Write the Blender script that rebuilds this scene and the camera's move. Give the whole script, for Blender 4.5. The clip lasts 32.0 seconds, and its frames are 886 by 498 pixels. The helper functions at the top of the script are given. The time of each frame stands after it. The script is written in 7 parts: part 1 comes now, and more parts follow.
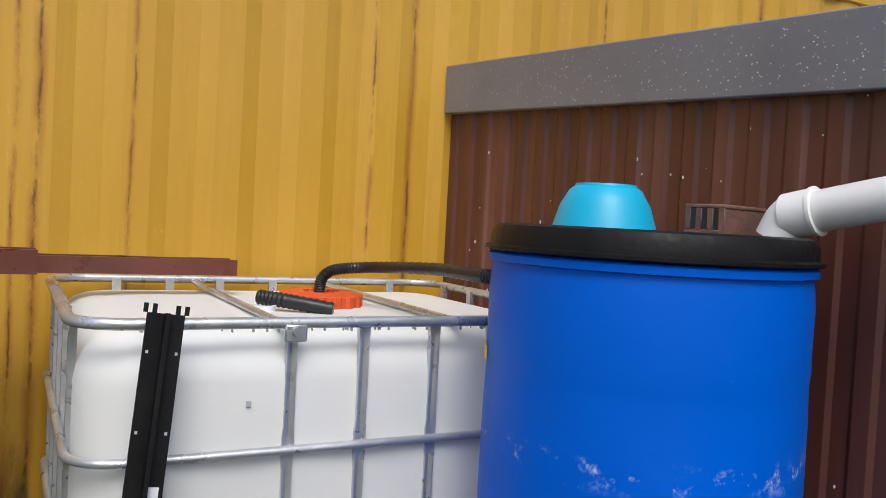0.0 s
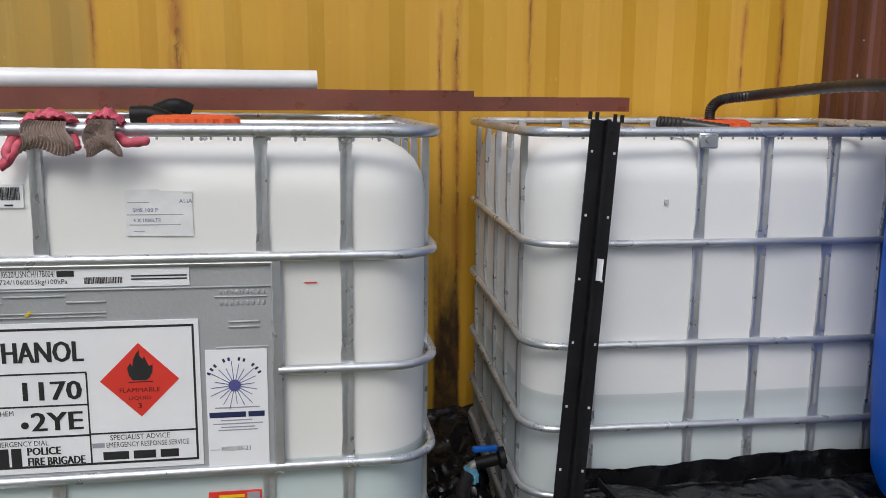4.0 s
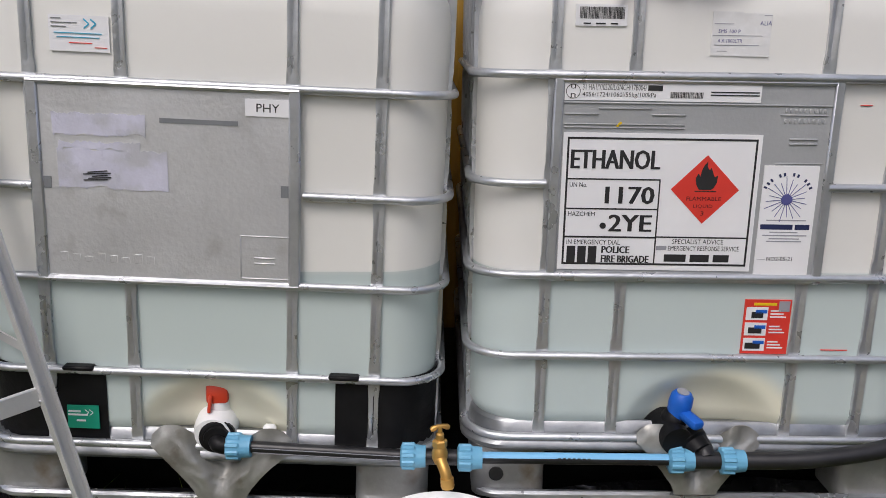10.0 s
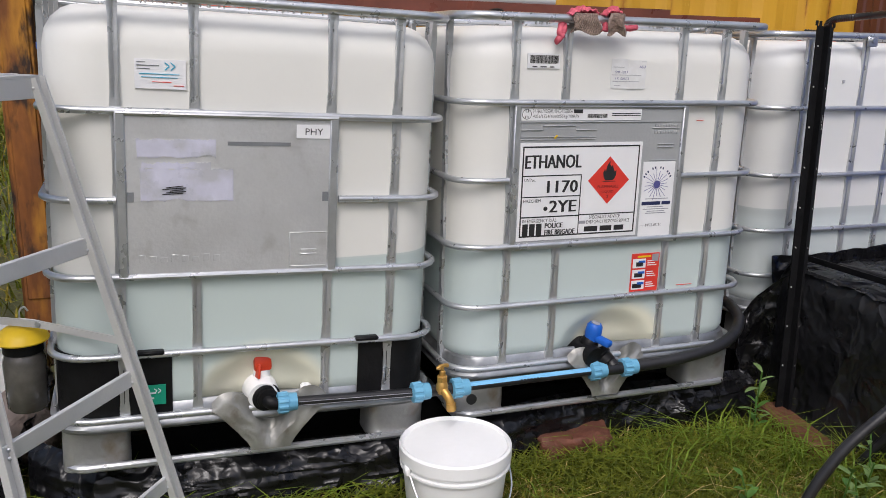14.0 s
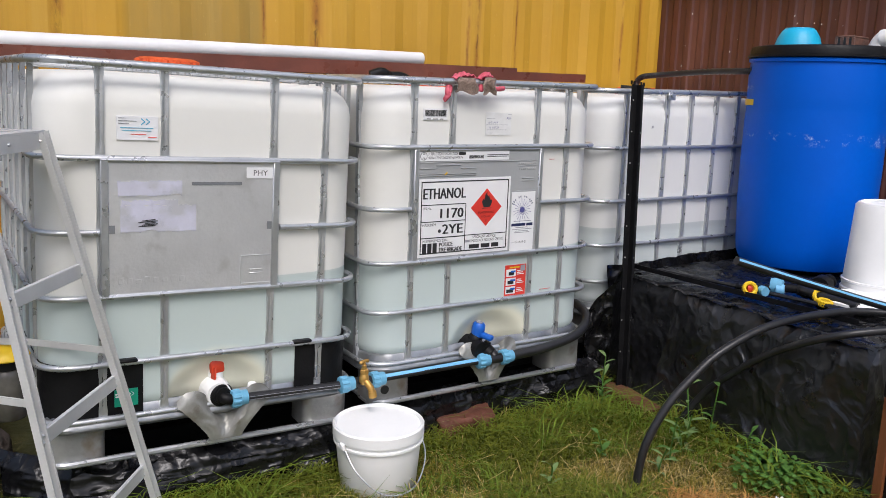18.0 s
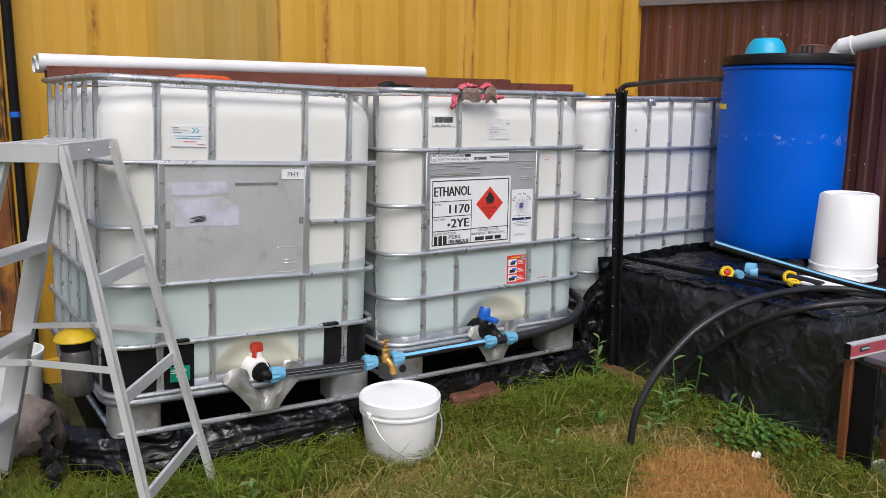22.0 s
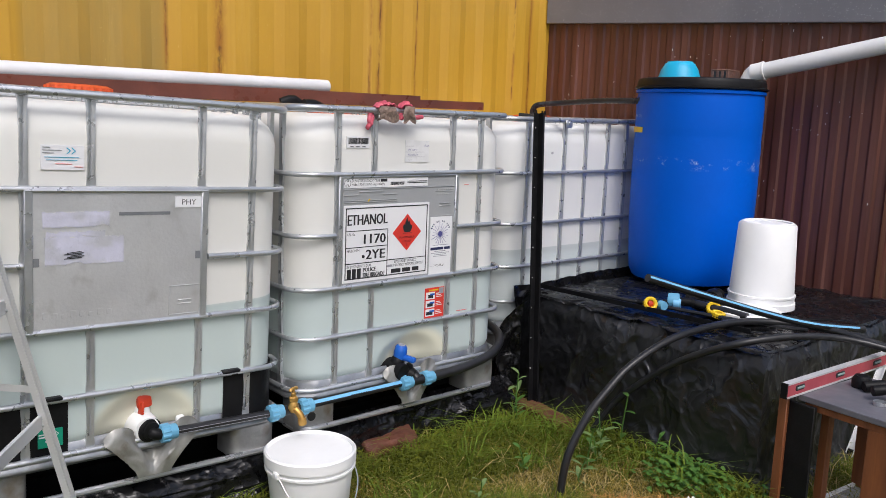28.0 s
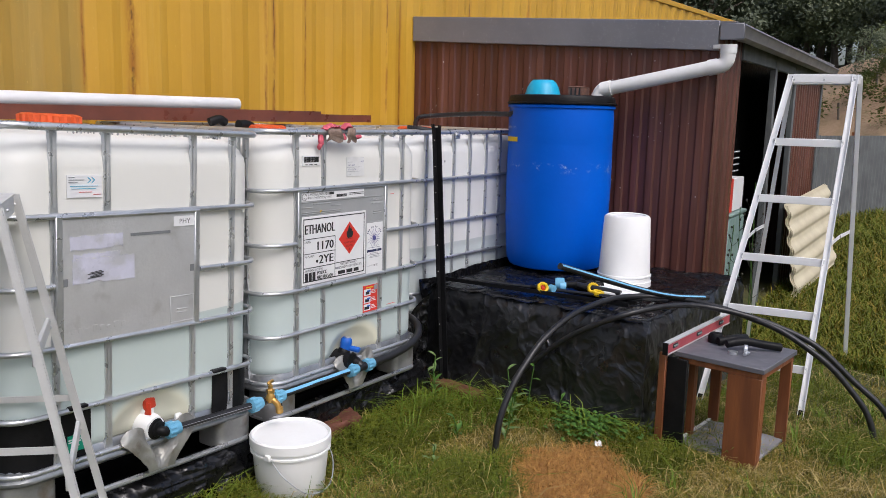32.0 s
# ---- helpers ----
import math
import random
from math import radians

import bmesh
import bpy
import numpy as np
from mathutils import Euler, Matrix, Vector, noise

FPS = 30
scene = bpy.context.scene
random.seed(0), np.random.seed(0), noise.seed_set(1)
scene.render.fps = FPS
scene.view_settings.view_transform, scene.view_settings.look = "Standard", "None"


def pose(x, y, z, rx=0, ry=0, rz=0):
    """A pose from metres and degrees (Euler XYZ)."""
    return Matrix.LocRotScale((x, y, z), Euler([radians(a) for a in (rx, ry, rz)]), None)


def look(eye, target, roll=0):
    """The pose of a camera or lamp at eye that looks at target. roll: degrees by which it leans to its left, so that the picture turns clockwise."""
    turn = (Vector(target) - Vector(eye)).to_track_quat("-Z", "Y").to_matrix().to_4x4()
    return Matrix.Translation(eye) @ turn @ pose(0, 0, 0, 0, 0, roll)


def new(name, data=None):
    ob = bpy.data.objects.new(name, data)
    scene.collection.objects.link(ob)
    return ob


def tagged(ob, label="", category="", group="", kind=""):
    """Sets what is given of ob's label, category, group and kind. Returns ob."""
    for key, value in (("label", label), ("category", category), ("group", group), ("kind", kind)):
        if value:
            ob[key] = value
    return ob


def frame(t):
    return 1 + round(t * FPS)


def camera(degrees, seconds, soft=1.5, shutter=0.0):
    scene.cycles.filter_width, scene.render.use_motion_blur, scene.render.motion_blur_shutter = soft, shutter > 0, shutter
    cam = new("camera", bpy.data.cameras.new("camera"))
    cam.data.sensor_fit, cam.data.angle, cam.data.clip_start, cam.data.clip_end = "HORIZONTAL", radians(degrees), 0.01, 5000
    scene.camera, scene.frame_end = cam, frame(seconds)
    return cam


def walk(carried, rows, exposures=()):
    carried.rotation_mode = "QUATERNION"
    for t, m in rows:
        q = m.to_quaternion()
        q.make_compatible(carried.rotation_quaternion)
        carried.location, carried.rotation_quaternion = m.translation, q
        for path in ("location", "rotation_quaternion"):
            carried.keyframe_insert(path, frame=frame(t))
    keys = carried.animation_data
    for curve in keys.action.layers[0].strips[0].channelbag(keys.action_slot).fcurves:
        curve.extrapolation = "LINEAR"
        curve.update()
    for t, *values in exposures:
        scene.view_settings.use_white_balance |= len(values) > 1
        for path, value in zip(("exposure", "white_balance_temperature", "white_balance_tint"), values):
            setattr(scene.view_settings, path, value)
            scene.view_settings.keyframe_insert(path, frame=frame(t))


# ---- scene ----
cam = camera(56.5, 32.0, soft=0.6)
PATH = [
    (0, (1.006, -1.303, 1.367), (1.968, 0.449, 1.298), 3.1),
    (0.5, (1.002, -1.329, 1.347), (1.886, 0.46, 1.211), 3.1),
    (1, (0.988, -1.342, 1.345), (1.809, 0.475, 1.192), 3.2),
    (1.5, (0.95, -1.363, 1.335), (1.72, 0.476, 1.182), 2.9),
    (2, (0.839, -1.405, 1.31), (1.555, 0.453, 1.127), 2.3),
    (2.5, (0.721, -1.454, 1.281), (1.285, 0.443, 0.989), 1.7),
    (3, (0.696, -1.468, 1.263), (1.159, 0.44, 0.881), 1.7),
    (3.5, (0.694, -1.513, 1.239), (1.075, 0.415, 0.868), 0.7),
    (4, (0.691, -1.551, 1.214), (0.941, 0.401, 0.856), 0.2),
    (4.5, (0.677, -1.576, 1.195), (0.884, 0.359, 0.737), 0.2),
    (6.5, (0.485, -1.682, 1.06), (0.645, 0.264, 0.612), -0.7),
    (7, (0.423, -1.697, 1.063), (0.518, 0.253, 0.63), -0.7),
    (7.5, (0.319, -1.694, 1.05), (0.349, 0.262, 0.632), -0.7),
    (8, (0.18, -1.685, 1.043), (0.186, 0.264, 0.596), -0.3),
    (8.5, (0.126, -1.677, 1.049), (0.163, 0.27, 0.592), 0.3),
    (9, (0.072, -1.689, 1.034), (0.066, 0.254, 0.561), -0.1),
    (9.5, (-0.048, -1.686, 0.991), (-0.153, 0.262, 0.553), -0.3),
    (10, (-0.188, -1.725, 0.988), (-0.248, 0.213, 0.497), 0.4),
    (10.5, (-0.362, -1.823, 1.004), (-0.335, 0.112, 0.502), -0.2),
    (11, (-0.456, -1.829, 0.999), (-0.31, 0.093, 0.465), 0.7),
    (11.5, (-0.579, -1.754, 0.964), (-0.322, 0.158, 0.436), -0.3),
    (12, (-0.694, -1.763, 1.019), (-0.333, 0.124, 0.463), -0.1),
    (12.5, (-0.849, -1.916, 1.034), (-0.392, -0.049, 0.482), -0.8),
    (13, (-0.887, -2.031, 1.066), (-0.323, -0.189, 0.529), -0.1),
    (13.5, (-0.874, -2.132, 1.083), (-0.263, -0.302, 0.557), 0.7),
    (14, (-0.958, -2.209, 1.089), (-0.346, -0.369, 0.6), 1.2),
    (14.5, (-1.054, -2.308, 1.108), (-0.378, -0.491, 0.616), 0.5),
    (15, (-1.098, -2.394, 1.131), (-0.356, -0.6, 0.648), 0.9),
    (15.5, (-1.14, -2.51, 1.115), (-0.344, -0.733, 0.659), 0.1),
    (17.5, (-1.419, -2.604, 1.132), (-0.46, -0.894, 0.735), 0.8),
    (18, (-1.429, -2.637, 1.153), (-0.438, -0.945, 0.758), 1.6),
    (18.5, (-1.458, -2.647, 1.16), (-0.434, -0.973, 0.772), 1.6),
    (19, (-1.464, -2.681, 1.132), (-0.417, -1.016, 0.763), 1.5),
    (19.5, (-1.451, -2.759, 1.159), (-0.518, -1.031, 0.782), 0.8),
    (20, (-1.455, -2.867, 1.127), (-0.517, -1.136, 0.775), 0.6),
    (20.5, (-1.538, -2.87, 1.128), (-0.584, -1.146, 0.783), 0.4),
    (21, (-1.645, -2.888, 1.131), (-0.68, -1.176, 0.759), 0.2),
    (21.5, (-1.687, -2.905, 1.131), (-0.692, -1.209, 0.764), 0.0),
    (22, (-1.699, -2.918, 1.13), (-0.679, -1.236, 0.771), 0.5),
    (22.5, (-1.712, -2.927, 1.141), (-0.675, -1.255, 0.782), 0.6),
    (23, (-1.704, -2.931, 1.15), (-0.655, -1.267, 0.79), 0.8),
    (23.5, (-1.703, -2.928, 1.134), (-0.645, -1.267, 0.785), 1.2),
    (24, (-1.69, -2.921, 1.139), (-0.621, -1.266, 0.794), 1.1),
    (24.5, (-1.693, -2.918, 1.137), (-0.554, -1.309, 0.798), 1.4),
    (25, (-1.691, -2.913, 1.145), (-0.54, -1.313, 0.805), 1.8),
    (25.5, (-1.672, -2.913, 1.145), (-0.513, -1.317, 0.815), 1.7),
    (27.5, (-1.651, -2.733, 1.161), (-0.399, -1.209, 0.833), 2.1),
    (28, (-1.634, -2.58, 1.164), (-0.38, -1.057, 0.834), 1.9),
    (28.5, (-1.671, -2.51, 1.178), (-0.402, -1.001, 0.84), 2.0),
    (29, (-1.814, -2.408, 1.177), (-0.486, -0.951, 0.838), 0.7),
    (29.5, (-1.979, -2.245, 1.209), (-0.536, -0.908, 0.85), 2.5),
    (30, (-1.997, -2.411, 1.21), (-0.567, -1.058, 0.853), 1.4),
    (30.5, (-2.138, -2.414, 1.201), (-0.679, -1.091, 0.853), 0.2),
    (31, (-2.281, -2.395, 1.225), (-0.741, -1.171, 0.865), 0.6),
    (31.5, (-2.329, -2.49, 1.245), (-0.778, -1.28, 0.887), 0.8),
    (32, (-2.398, -2.508, 1.259), (-0.809, -1.339, 0.929), 1.4),
]
walk(cam, [(t, look(eye, target, roll)) for t, eye, target, roll in PATH],
     exposures=[(0, 0.05, 6200, 9), (2.3, -0.13, 6150, 9), (4, -0.16, 6100, 9), (8, -0.08, 6250, 12), (11, -0.27, 6300, 14), (13, -0.13, 6300, 13), (15, 0.0, 6200, 13), (21, 0.08, 6200, 12), (26, 0.06, 6200, 12), (32, 0.05, 6200, 13)])

# ---- light ----
world = bpy.data.worlds.new("overcast_sky")
scene.world = world
world.use_nodes = True
_wn, _wl = world.node_tree.nodes, world.node_tree.links
_sky = _wn.new("ShaderNodeTexSky")
_sky.sky_type, _sky.sun_disc = "NISHITA", False
_sky.sun_elevation, _sky.sun_rotation = radians(55), radians(200)
_sky.air_density, _sky.dust_density, _sky.ozone_density = 1.0, 5.0, 1.0
_hs = _wn.new("ShaderNodeHueSaturation")
_hs.inputs["Saturation"].default_value = 1.0
_wl.new(_sky.outputs[0], _hs.inputs["Color"])
_wl.new(_hs.outputs[0], _wn["Background"].inputs[0])
_wn["Background"].inputs[1].default_value = 0.15
sun_data = bpy.data.lights.new("sun", "SUN")
sun_data.energy, sun_data.angle, sun_data.color = 1.2, radians(26), (0.96, 0.98, 1.0)
sun = new("sun", sun_data)
sun.matrix_world = look((-3, -8, 12), (0, 0, 0))

# ---- helpers for meshes ----
GROUND = -0.27


def thing(name, x=0, y=0, z=0, rz=0, label="", category="", group="", kind="", rx=0, ry=0):
    ob = new(name)
    ob.empty_display_size = 0.1
    ob.matrix_basis = pose(x, y, z, rx, ry, rz)
    return tagged(ob, label, category, group, kind)


def mesh_of(bm, material, smooth=40):
    bmesh.ops.recalc_face_normals(bm, faces=bm.faces)
    me = bpy.data.meshes.new("mesh")
    bm.to_mesh(me)
    bm.free()
    if isinstance(material, (list, tuple)):
        for m in material:
            me.materials.append(m)
    else:
        me.materials.append(material)
    if smooth:
        me.shade_smooth()
        me.set_sharp_from_angle(angle=radians(smooth))
    return me


def part(name, bm, material, parent=None, label="", smooth=40):
    ob = new(name, mesh_of(bm, material, smooth))
    if parent is not None:
        ob.parent = parent
    if label:
        ob["label"] = label
    return ob


def structure(name, bm, material, label, category, smooth=40, kind="structure"):
    return tagged(part(name, bm, material, None, "", smooth), label, category, "", kind)


def box(bm, x0, x1, y0, y1, z0, z1, m=None, bevel=0.0, seg=1):
    co = [(x, y, z) for x in (x0, x1) for y in (y0, y1) for z in (z0, z1)]
    vs = [bm.verts.new((m @ Vector(c)) if m else c) for c in co]
    fs = [bm.faces.new([vs[i] for i in f]) for f in ((0, 1, 3, 2), (4, 6, 7, 5), (0, 4, 5, 1), (2, 3, 7, 6), (0, 2, 6, 4), (1, 5, 7, 3))]
    if bevel:
        es = list({e for f in fs for e in f.edges})
        bmesh.ops.bevel(bm, geom=es, offset=bevel, segments=seg, profile=0.5, affect="EDGES")
    return bm


def B():
    return bmesh.new()


def smoothline(pts, n=6):
    """Catmull-Rom through the points."""
    p = [Vector(q) for q in pts]
    p = [2 * p[0] - p[1]] + p + [2 * p[-1] - p[-2]]
    out = []
    for i in range(1, len(p) - 2):
        a, b, c, d = p[i - 1:i + 3]
        for k in range(n):
            t = k / n
            out.append(0.5 * ((2 * b) + (c - a) * t + (2 * a - 5 * b + 4 * c - d) * t * t + (3 * b - a - 3 * c + d) * t ** 3))
    out.append(p[-2])
    return out


def sweep(bm, pts, section, closed=False, caps=True, up=None, radii=None):
    """Sweep a closed section, a list of (a, b), along the points."""
    p = [Vector(q) for q in pts]
    n = len(p)
    rings = []
    nrm = None
    for i in range(n):
        if closed:
            t = (p[(i + 1) % n] - p[i - 1]).normalized()
        else:
            t = (p[min(i + 1, n - 1)] - p[max(i - 1, 0)]).normalized()
        if up is not None:
            a = Vector(up).cross(t)
            if a.length < 1e-5:
                a = Vector((1, 0, 0))
            a.normalize()
        else:
            if nrm is None:
                a = t.orthogonal().normalized()
            else:
                a = (nrm - nrm.dot(t) * t).normalized()
            nrm = a
        b = t.cross(a)
        s = radii[i] if radii else 1.0
        rings.append([bm.verts.new(p[i] + a * u * s + b * v * s) for u, v in section])
    m = len(section)
    for i in range(n if closed else n - 1):
        r0, r1 = rings[i], rings[(i + 1) % n]
        for j in range(m):
            bm.faces.new((r0[j], r0[(j + 1) % m], r1[(j + 1) % m], r1[j]))
    if caps and not closed:
        bm.faces.new(rings[0][::-1])
        bm.faces.new(rings[-1])
    return bm


def circle(r, n=10):
    return [(r * math.cos(2 * math.pi * i / n), r * math.sin(2 * math.pi * i / n)) for i in range(n)]


def tube(bm, pts, r, n=10, closed=False, caps=True, radii=None):
    return sweep(bm, pts, circle(r, n), closed, caps, None, radii)


def lathe(bm, prof, n=32, m=None, close=False):
    """Turn a profile of (r, z) about z."""
    rings = []
    for r, z in prof:
        if r < 1e-6:
            v = Vector((0, 0, z))
            rings.append([bm.verts.new(m @ v if m else v)])
        else:
            ring = []
            for i in range(n):
                v = Vector((r * math.cos(2 * math.pi * i / n), r * math.sin(2 * math.pi * i / n), z))
                ring.append(bm.verts.new(m @ v if m else v))
            rings.append(ring)
    pairs = list(zip(rings[:-1], rings[1:])) + ([(rings[-1], rings[0])] if close else [])
    for a, b in pairs:
        for i in range(n):
            j = (i + 1) % n
            if len(a) == 1 and len(b) == 1:
                continue
            if len(a) == 1:
                bm.faces.new((a[0], b[i], b[j]))
            elif len(b) == 1:
                bm.faces.new((a[i], a[j], b[0]))
            else:
                bm.faces.new((a[i], a[j], b[j], b[i]))
    return bm


def ribbed(bm, prof, ribs, amount, z0, z1, m=None):
    """A turned shape whose radius carries grip ribs between z0 and z1, in one piece."""
    n = ribs * 6
    rings = []
    for r, z in prof:
        if r < 1e-6:
            rings.append([bm.verts.new(m @ Vector((0, 0, z)))])
            continue
        ring = []
        for i in range(n):
            q = r + (amount if z0 <= z <= z1 and i % 6 in (0, 1, 2) else 0.0)
            ring.append(bm.verts.new(m @ Vector((q * math.cos(2 * math.pi * i / n), q * math.sin(2 * math.pi * i / n), z))))
        rings.append(ring)
    for a, b in zip(rings[:-1], rings[1:]):
        for i in range(n):
            j = (i + 1) % n
            if len(a) == 1:
                bm.faces.new((a[0], b[i], b[j]))
            elif len(b) == 1:
                bm.faces.new((a[i], a[j], b[0]))
            else:
                bm.faces.new((a[i], a[j], b[j], b[i]))
    return bm


def rrect(x0, x1, y0, y1, r, n=6):
    """Points of a rounded rectangle, counter-clockwise."""
    out = []
    for cx, cy, a0 in ((x1 - r, y0 + r, -90), (x1 - r, y1 - r, 0), (x0 + r, y1 - r, 90), (x0 + r, y0 + r, 180)):
        for i in range(n + 1):
            a = radians(a0 + 90 * i / n)
            out.append((cx + r * math.cos(a), cy + r * math.sin(a)))
    return out


# ---- materials ----
def surface(name, c1, c2=None, scale=4.0, rough=0.5, rough2=None, metal=0.0, bump=0.1, fine=60.0, spots=None, spot_scale=9.0,
            spot_edge=(0.62, 0.72), stretch=(1, 1, 1), random_tint=0.0, spec=0.5, transmission=0.0, coat=0.0, detail=6.0, distance=0.01):
    m = bpy.data.materials.new(name)
    m.use_nodes = True
    nt = m.node_tree
    nd, ln = nt.nodes, nt.links
    bsdf = nd["Principled BSDF"]
    tc = nd.new("ShaderNodeTexCoord")
    mp = nd.new("ShaderNodeMapping")
    mp.inputs["Scale"].default_value = stretch
    ln.new(tc.outputs["Object"], mp.inputs[0])

    def noise_tex(s, d=detail):
        t = nd.new("ShaderNodeTexNoise")
        t.inputs["Scale"].default_value, t.inputs["Detail"].default_value = s, d
        ln.new(mp.outputs[0], t.inputs["Vector"])
        return t.outputs["Fac"]

    def mix(fac, a, b, kind="MIX"):
        x = nd.new("ShaderNodeMix")
        x.data_type, x.blend_type = "RGBA", kind
        if hasattr(fac, "links"):
            ln.new(fac, x.inputs[0])
        else:
            x.inputs[0].default_value = fac
        for k, v in ((6, a), (7, b)):
            if hasattr(v, "links"):
                ln.new(v, x.inputs[k])
            else:
                x.inputs[k].default_value = (*v, 1)
        return x.outputs[2]

    def span(v, a, b, lo=0.0, hi=1.0):
        r = nd.new("ShaderNodeMapRange")
        for k, x in zip(("From Min", "From Max", "To Min", "To Max"), (a, b, lo, hi)):
            r.inputs[k].default_value = x
        ln.new(v, r.inputs[0])
        return r.outputs[0]

    c2 = c2 or tuple(min(1, c * 0.8) for c in c1)
    n1, n2 = noise_tex(scale), noise_tex(fine, 4)
    col = mix(span(n1, 0.35, 0.65), c1, c2)
    col = mix(span(n2, 0.3, 0.7, 0, 0.35), col, c2)
    if spots:
        for i, c in enumerate(spots):
            s = noise_tex(spot_scale * (1 + 1.7 * i), 8)
            col = mix(span(s, *spot_edge), col, c)
    if random_tint:
        oi = nd.new("ShaderNodeObjectInfo")
        col = mix(span(oi.outputs["Random"], 0, 1, 0, random_tint), col, c2)
    ln.new(col, bsdf.inputs["Base Color"])
    rr = span(noise_tex(scale * 2.3), 0.3, 0.7, rough, rough2 if rough2 is not None else min(1, rough + 0.15))
    ln.new(rr, bsdf.inputs["Roughness"])
    bsdf.inputs["Metallic"].default_value = metal
    bsdf.inputs["Specular IOR Level"].default_value = spec
    if transmission:
        bsdf.inputs["Transmission Weight"].default_value = transmission
    if coat:
        bsdf.inputs["Coat Weight"].default_value = coat
    if bump:
        bp = nd.new("ShaderNodeBump")
        bp.inputs["Strength"].default_value, bp.inputs["Distance"].default_value = bump, distance
        ln.new(noise_tex(fine * 0.7, 5), bp.inputs["Height"])
        ln.new(bp.outputs[0], bsdf.inputs["Normal"])
    m["kit"] = 1
    return m


M = {}
M["galv"] = surface("galvanised_steel", (0.62, 0.635, 0.65), (0.46, 0.475, 0.49), 9, 0.24, 0.40, 0.7, 0.15, 90)
M["galv_plate"] = surface("galvanised_sheet", (0.70, 0.705, 0.705), (0.56, 0.565, 0.565), 3.5, 0.28, 0.45, 0.45, 0.14, 130, spots=[(0.50, 0.50, 0.49)], spot_scale=14, spot_edge=(0.58, 0.75))
M["galv_dark"] = surface("stained_pallet_steel", (0.44, 0.44, 0.43), (0.30, 0.30, 0.29), 9, 0.35, 0.55, 0.5, 0.2, 60, spots=[(0.20, 0.15, 0.10)], spot_scale=7, spot_edge=(0.6, 0.75))
M["tray"] = surface("bright_pallet_steel", (0.42, 0.43, 0.44), (0.25, 0.26, 0.265), 11, 0.28, 0.5, 0.8, 0.25, 40, distance=0.006)
M["saddle"] = surface("scraped_pallet_steel", (0.41, 0.41, 0.385), (0.23, 0.225, 0.20), 12, 0.28, 0.5, 0.45, 0.3, 30, spots=[(0.16, 0.13, 0.10)], spot_scale=11, spot_edge=(0.6, 0.7), distance=0.01)
M["grey_plate"] = surface("grey_lacquered_sheet", (0.40, 0.41, 0.41), (0.35, 0.36, 0.36), 5, 0.35, 0.5, 0.15, 0.12, 130)
M["white"] = surface("white_plastic", (0.87, 0.87, 0.855), (0.82, 0.82, 0.80), 6, 0.35, 0.5, 0, 0.05, 60)
M["pvc"] = surface("white_pipe_plastic", (0.78, 0.78, 0.77), (0.68, 0.68, 0.67), 5, 0.3, 0.45, 0, 0.05, 60)
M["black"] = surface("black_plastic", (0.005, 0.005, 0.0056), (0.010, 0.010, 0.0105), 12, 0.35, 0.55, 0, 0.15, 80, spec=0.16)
M["rubber"] = surface("black_pipe", (0.011, 0.011, 0.012), (0.021, 0.021, 0.022), 14, 0.28, 0.42, 0, 0.1, 60, spec=0.42)
M["aqua"] = surface("aqua_plastic", (0.01, 0.42, 0.66), (0.01, 0.38, 0.6), 5, 0.35, 0.45, 0, 0.03, 50)
M["lightblue"] = surface("light_blue_plastic", (0.16, 0.42, 0.60), (0.13, 0.36, 0.53), 8, 0.35, 0.5, 0, 0.05, 60)
M["midblue"] = surface("valve_blue_plastic", (0.01, 0.12, 0.55), (0.01, 0.1, 0.45), 8, 0.35, 0.5, 0, 0.05, 60)
M["orange"] = surface("orange_cap_plastic", (0.72, 0.10, 0.02), (0.6, 0.08, 0.015), 8, 0.4, 0.55, 0, 0.08, 60)
M["yellow"] = surface("yellow_plastic", (0.80, 0.55, 0.01), (0.7, 0.45, 0.01), 8, 0.35, 0.5, 0, 0.05, 60)
M["brass"] = surface("brass", (0.70, 0.42, 0.12), (0.55, 0.31, 0.08), 12, 0.3, 0.5, 0.7, 0.1, 80)
M["alu"] = surface("aluminium", (0.68, 0.68, 0.67), (0.58, 0.58, 0.57), 5, 0.35, 0.55, 0.3, 0.1, 90)
M["brown"] = surface("brown_steel", (0.125, 0.042, 0.028), (0.085, 0.03, 0.021), 5, 0.28, 0.5, 0, 0.1, 60, stretch=(1, 1, 0.05), spots=[(0.185, 0.068, 0.05), (0.20, 0.09, 0.07)], spot_scale=7, spot_edge=(0.54, 0.85))
M["fascia"] = surface("grey_painted_steel", (0.205, 0.205, 0.225), (0.17, 0.17, 0.19), 3, 0.3, 0.45, 0, 0.05, 60)
M["gutter_brown"] = surface("brown_gutter", (0.17, 0.05, 0.03), (0.11, 0.034, 0.022), 6, 0.24, 0.45, 0, 0.1, 70)
M["timber"] = surface("stained_timber", (0.27, 0.092, 0.03), (0.16, 0.052, 0.02), 8, 0.4, 0.6, 0, 0.15, 60, stretch=(3, 3, 0.3))
M["rust"] = surface("rusted_yellow_steel", (0.33, 0.12, 0.018), (0.09, 0.028, 0.01), 5, 0.7, 0.9, 0, 0.6, 40, spots=[(0.45, 0.20, 0.02), (0.03, 0.014, 0.008)], spot_scale=6, spot_edge=(0.52, 0.62), stretch=(1, 1, 0.3))
M["paper"] = surface("white_label", (0.82, 0.82, 0.82), (0.76, 0.76, 0.76), 6, 0.35, 0.5, 0, 0.03, 50)
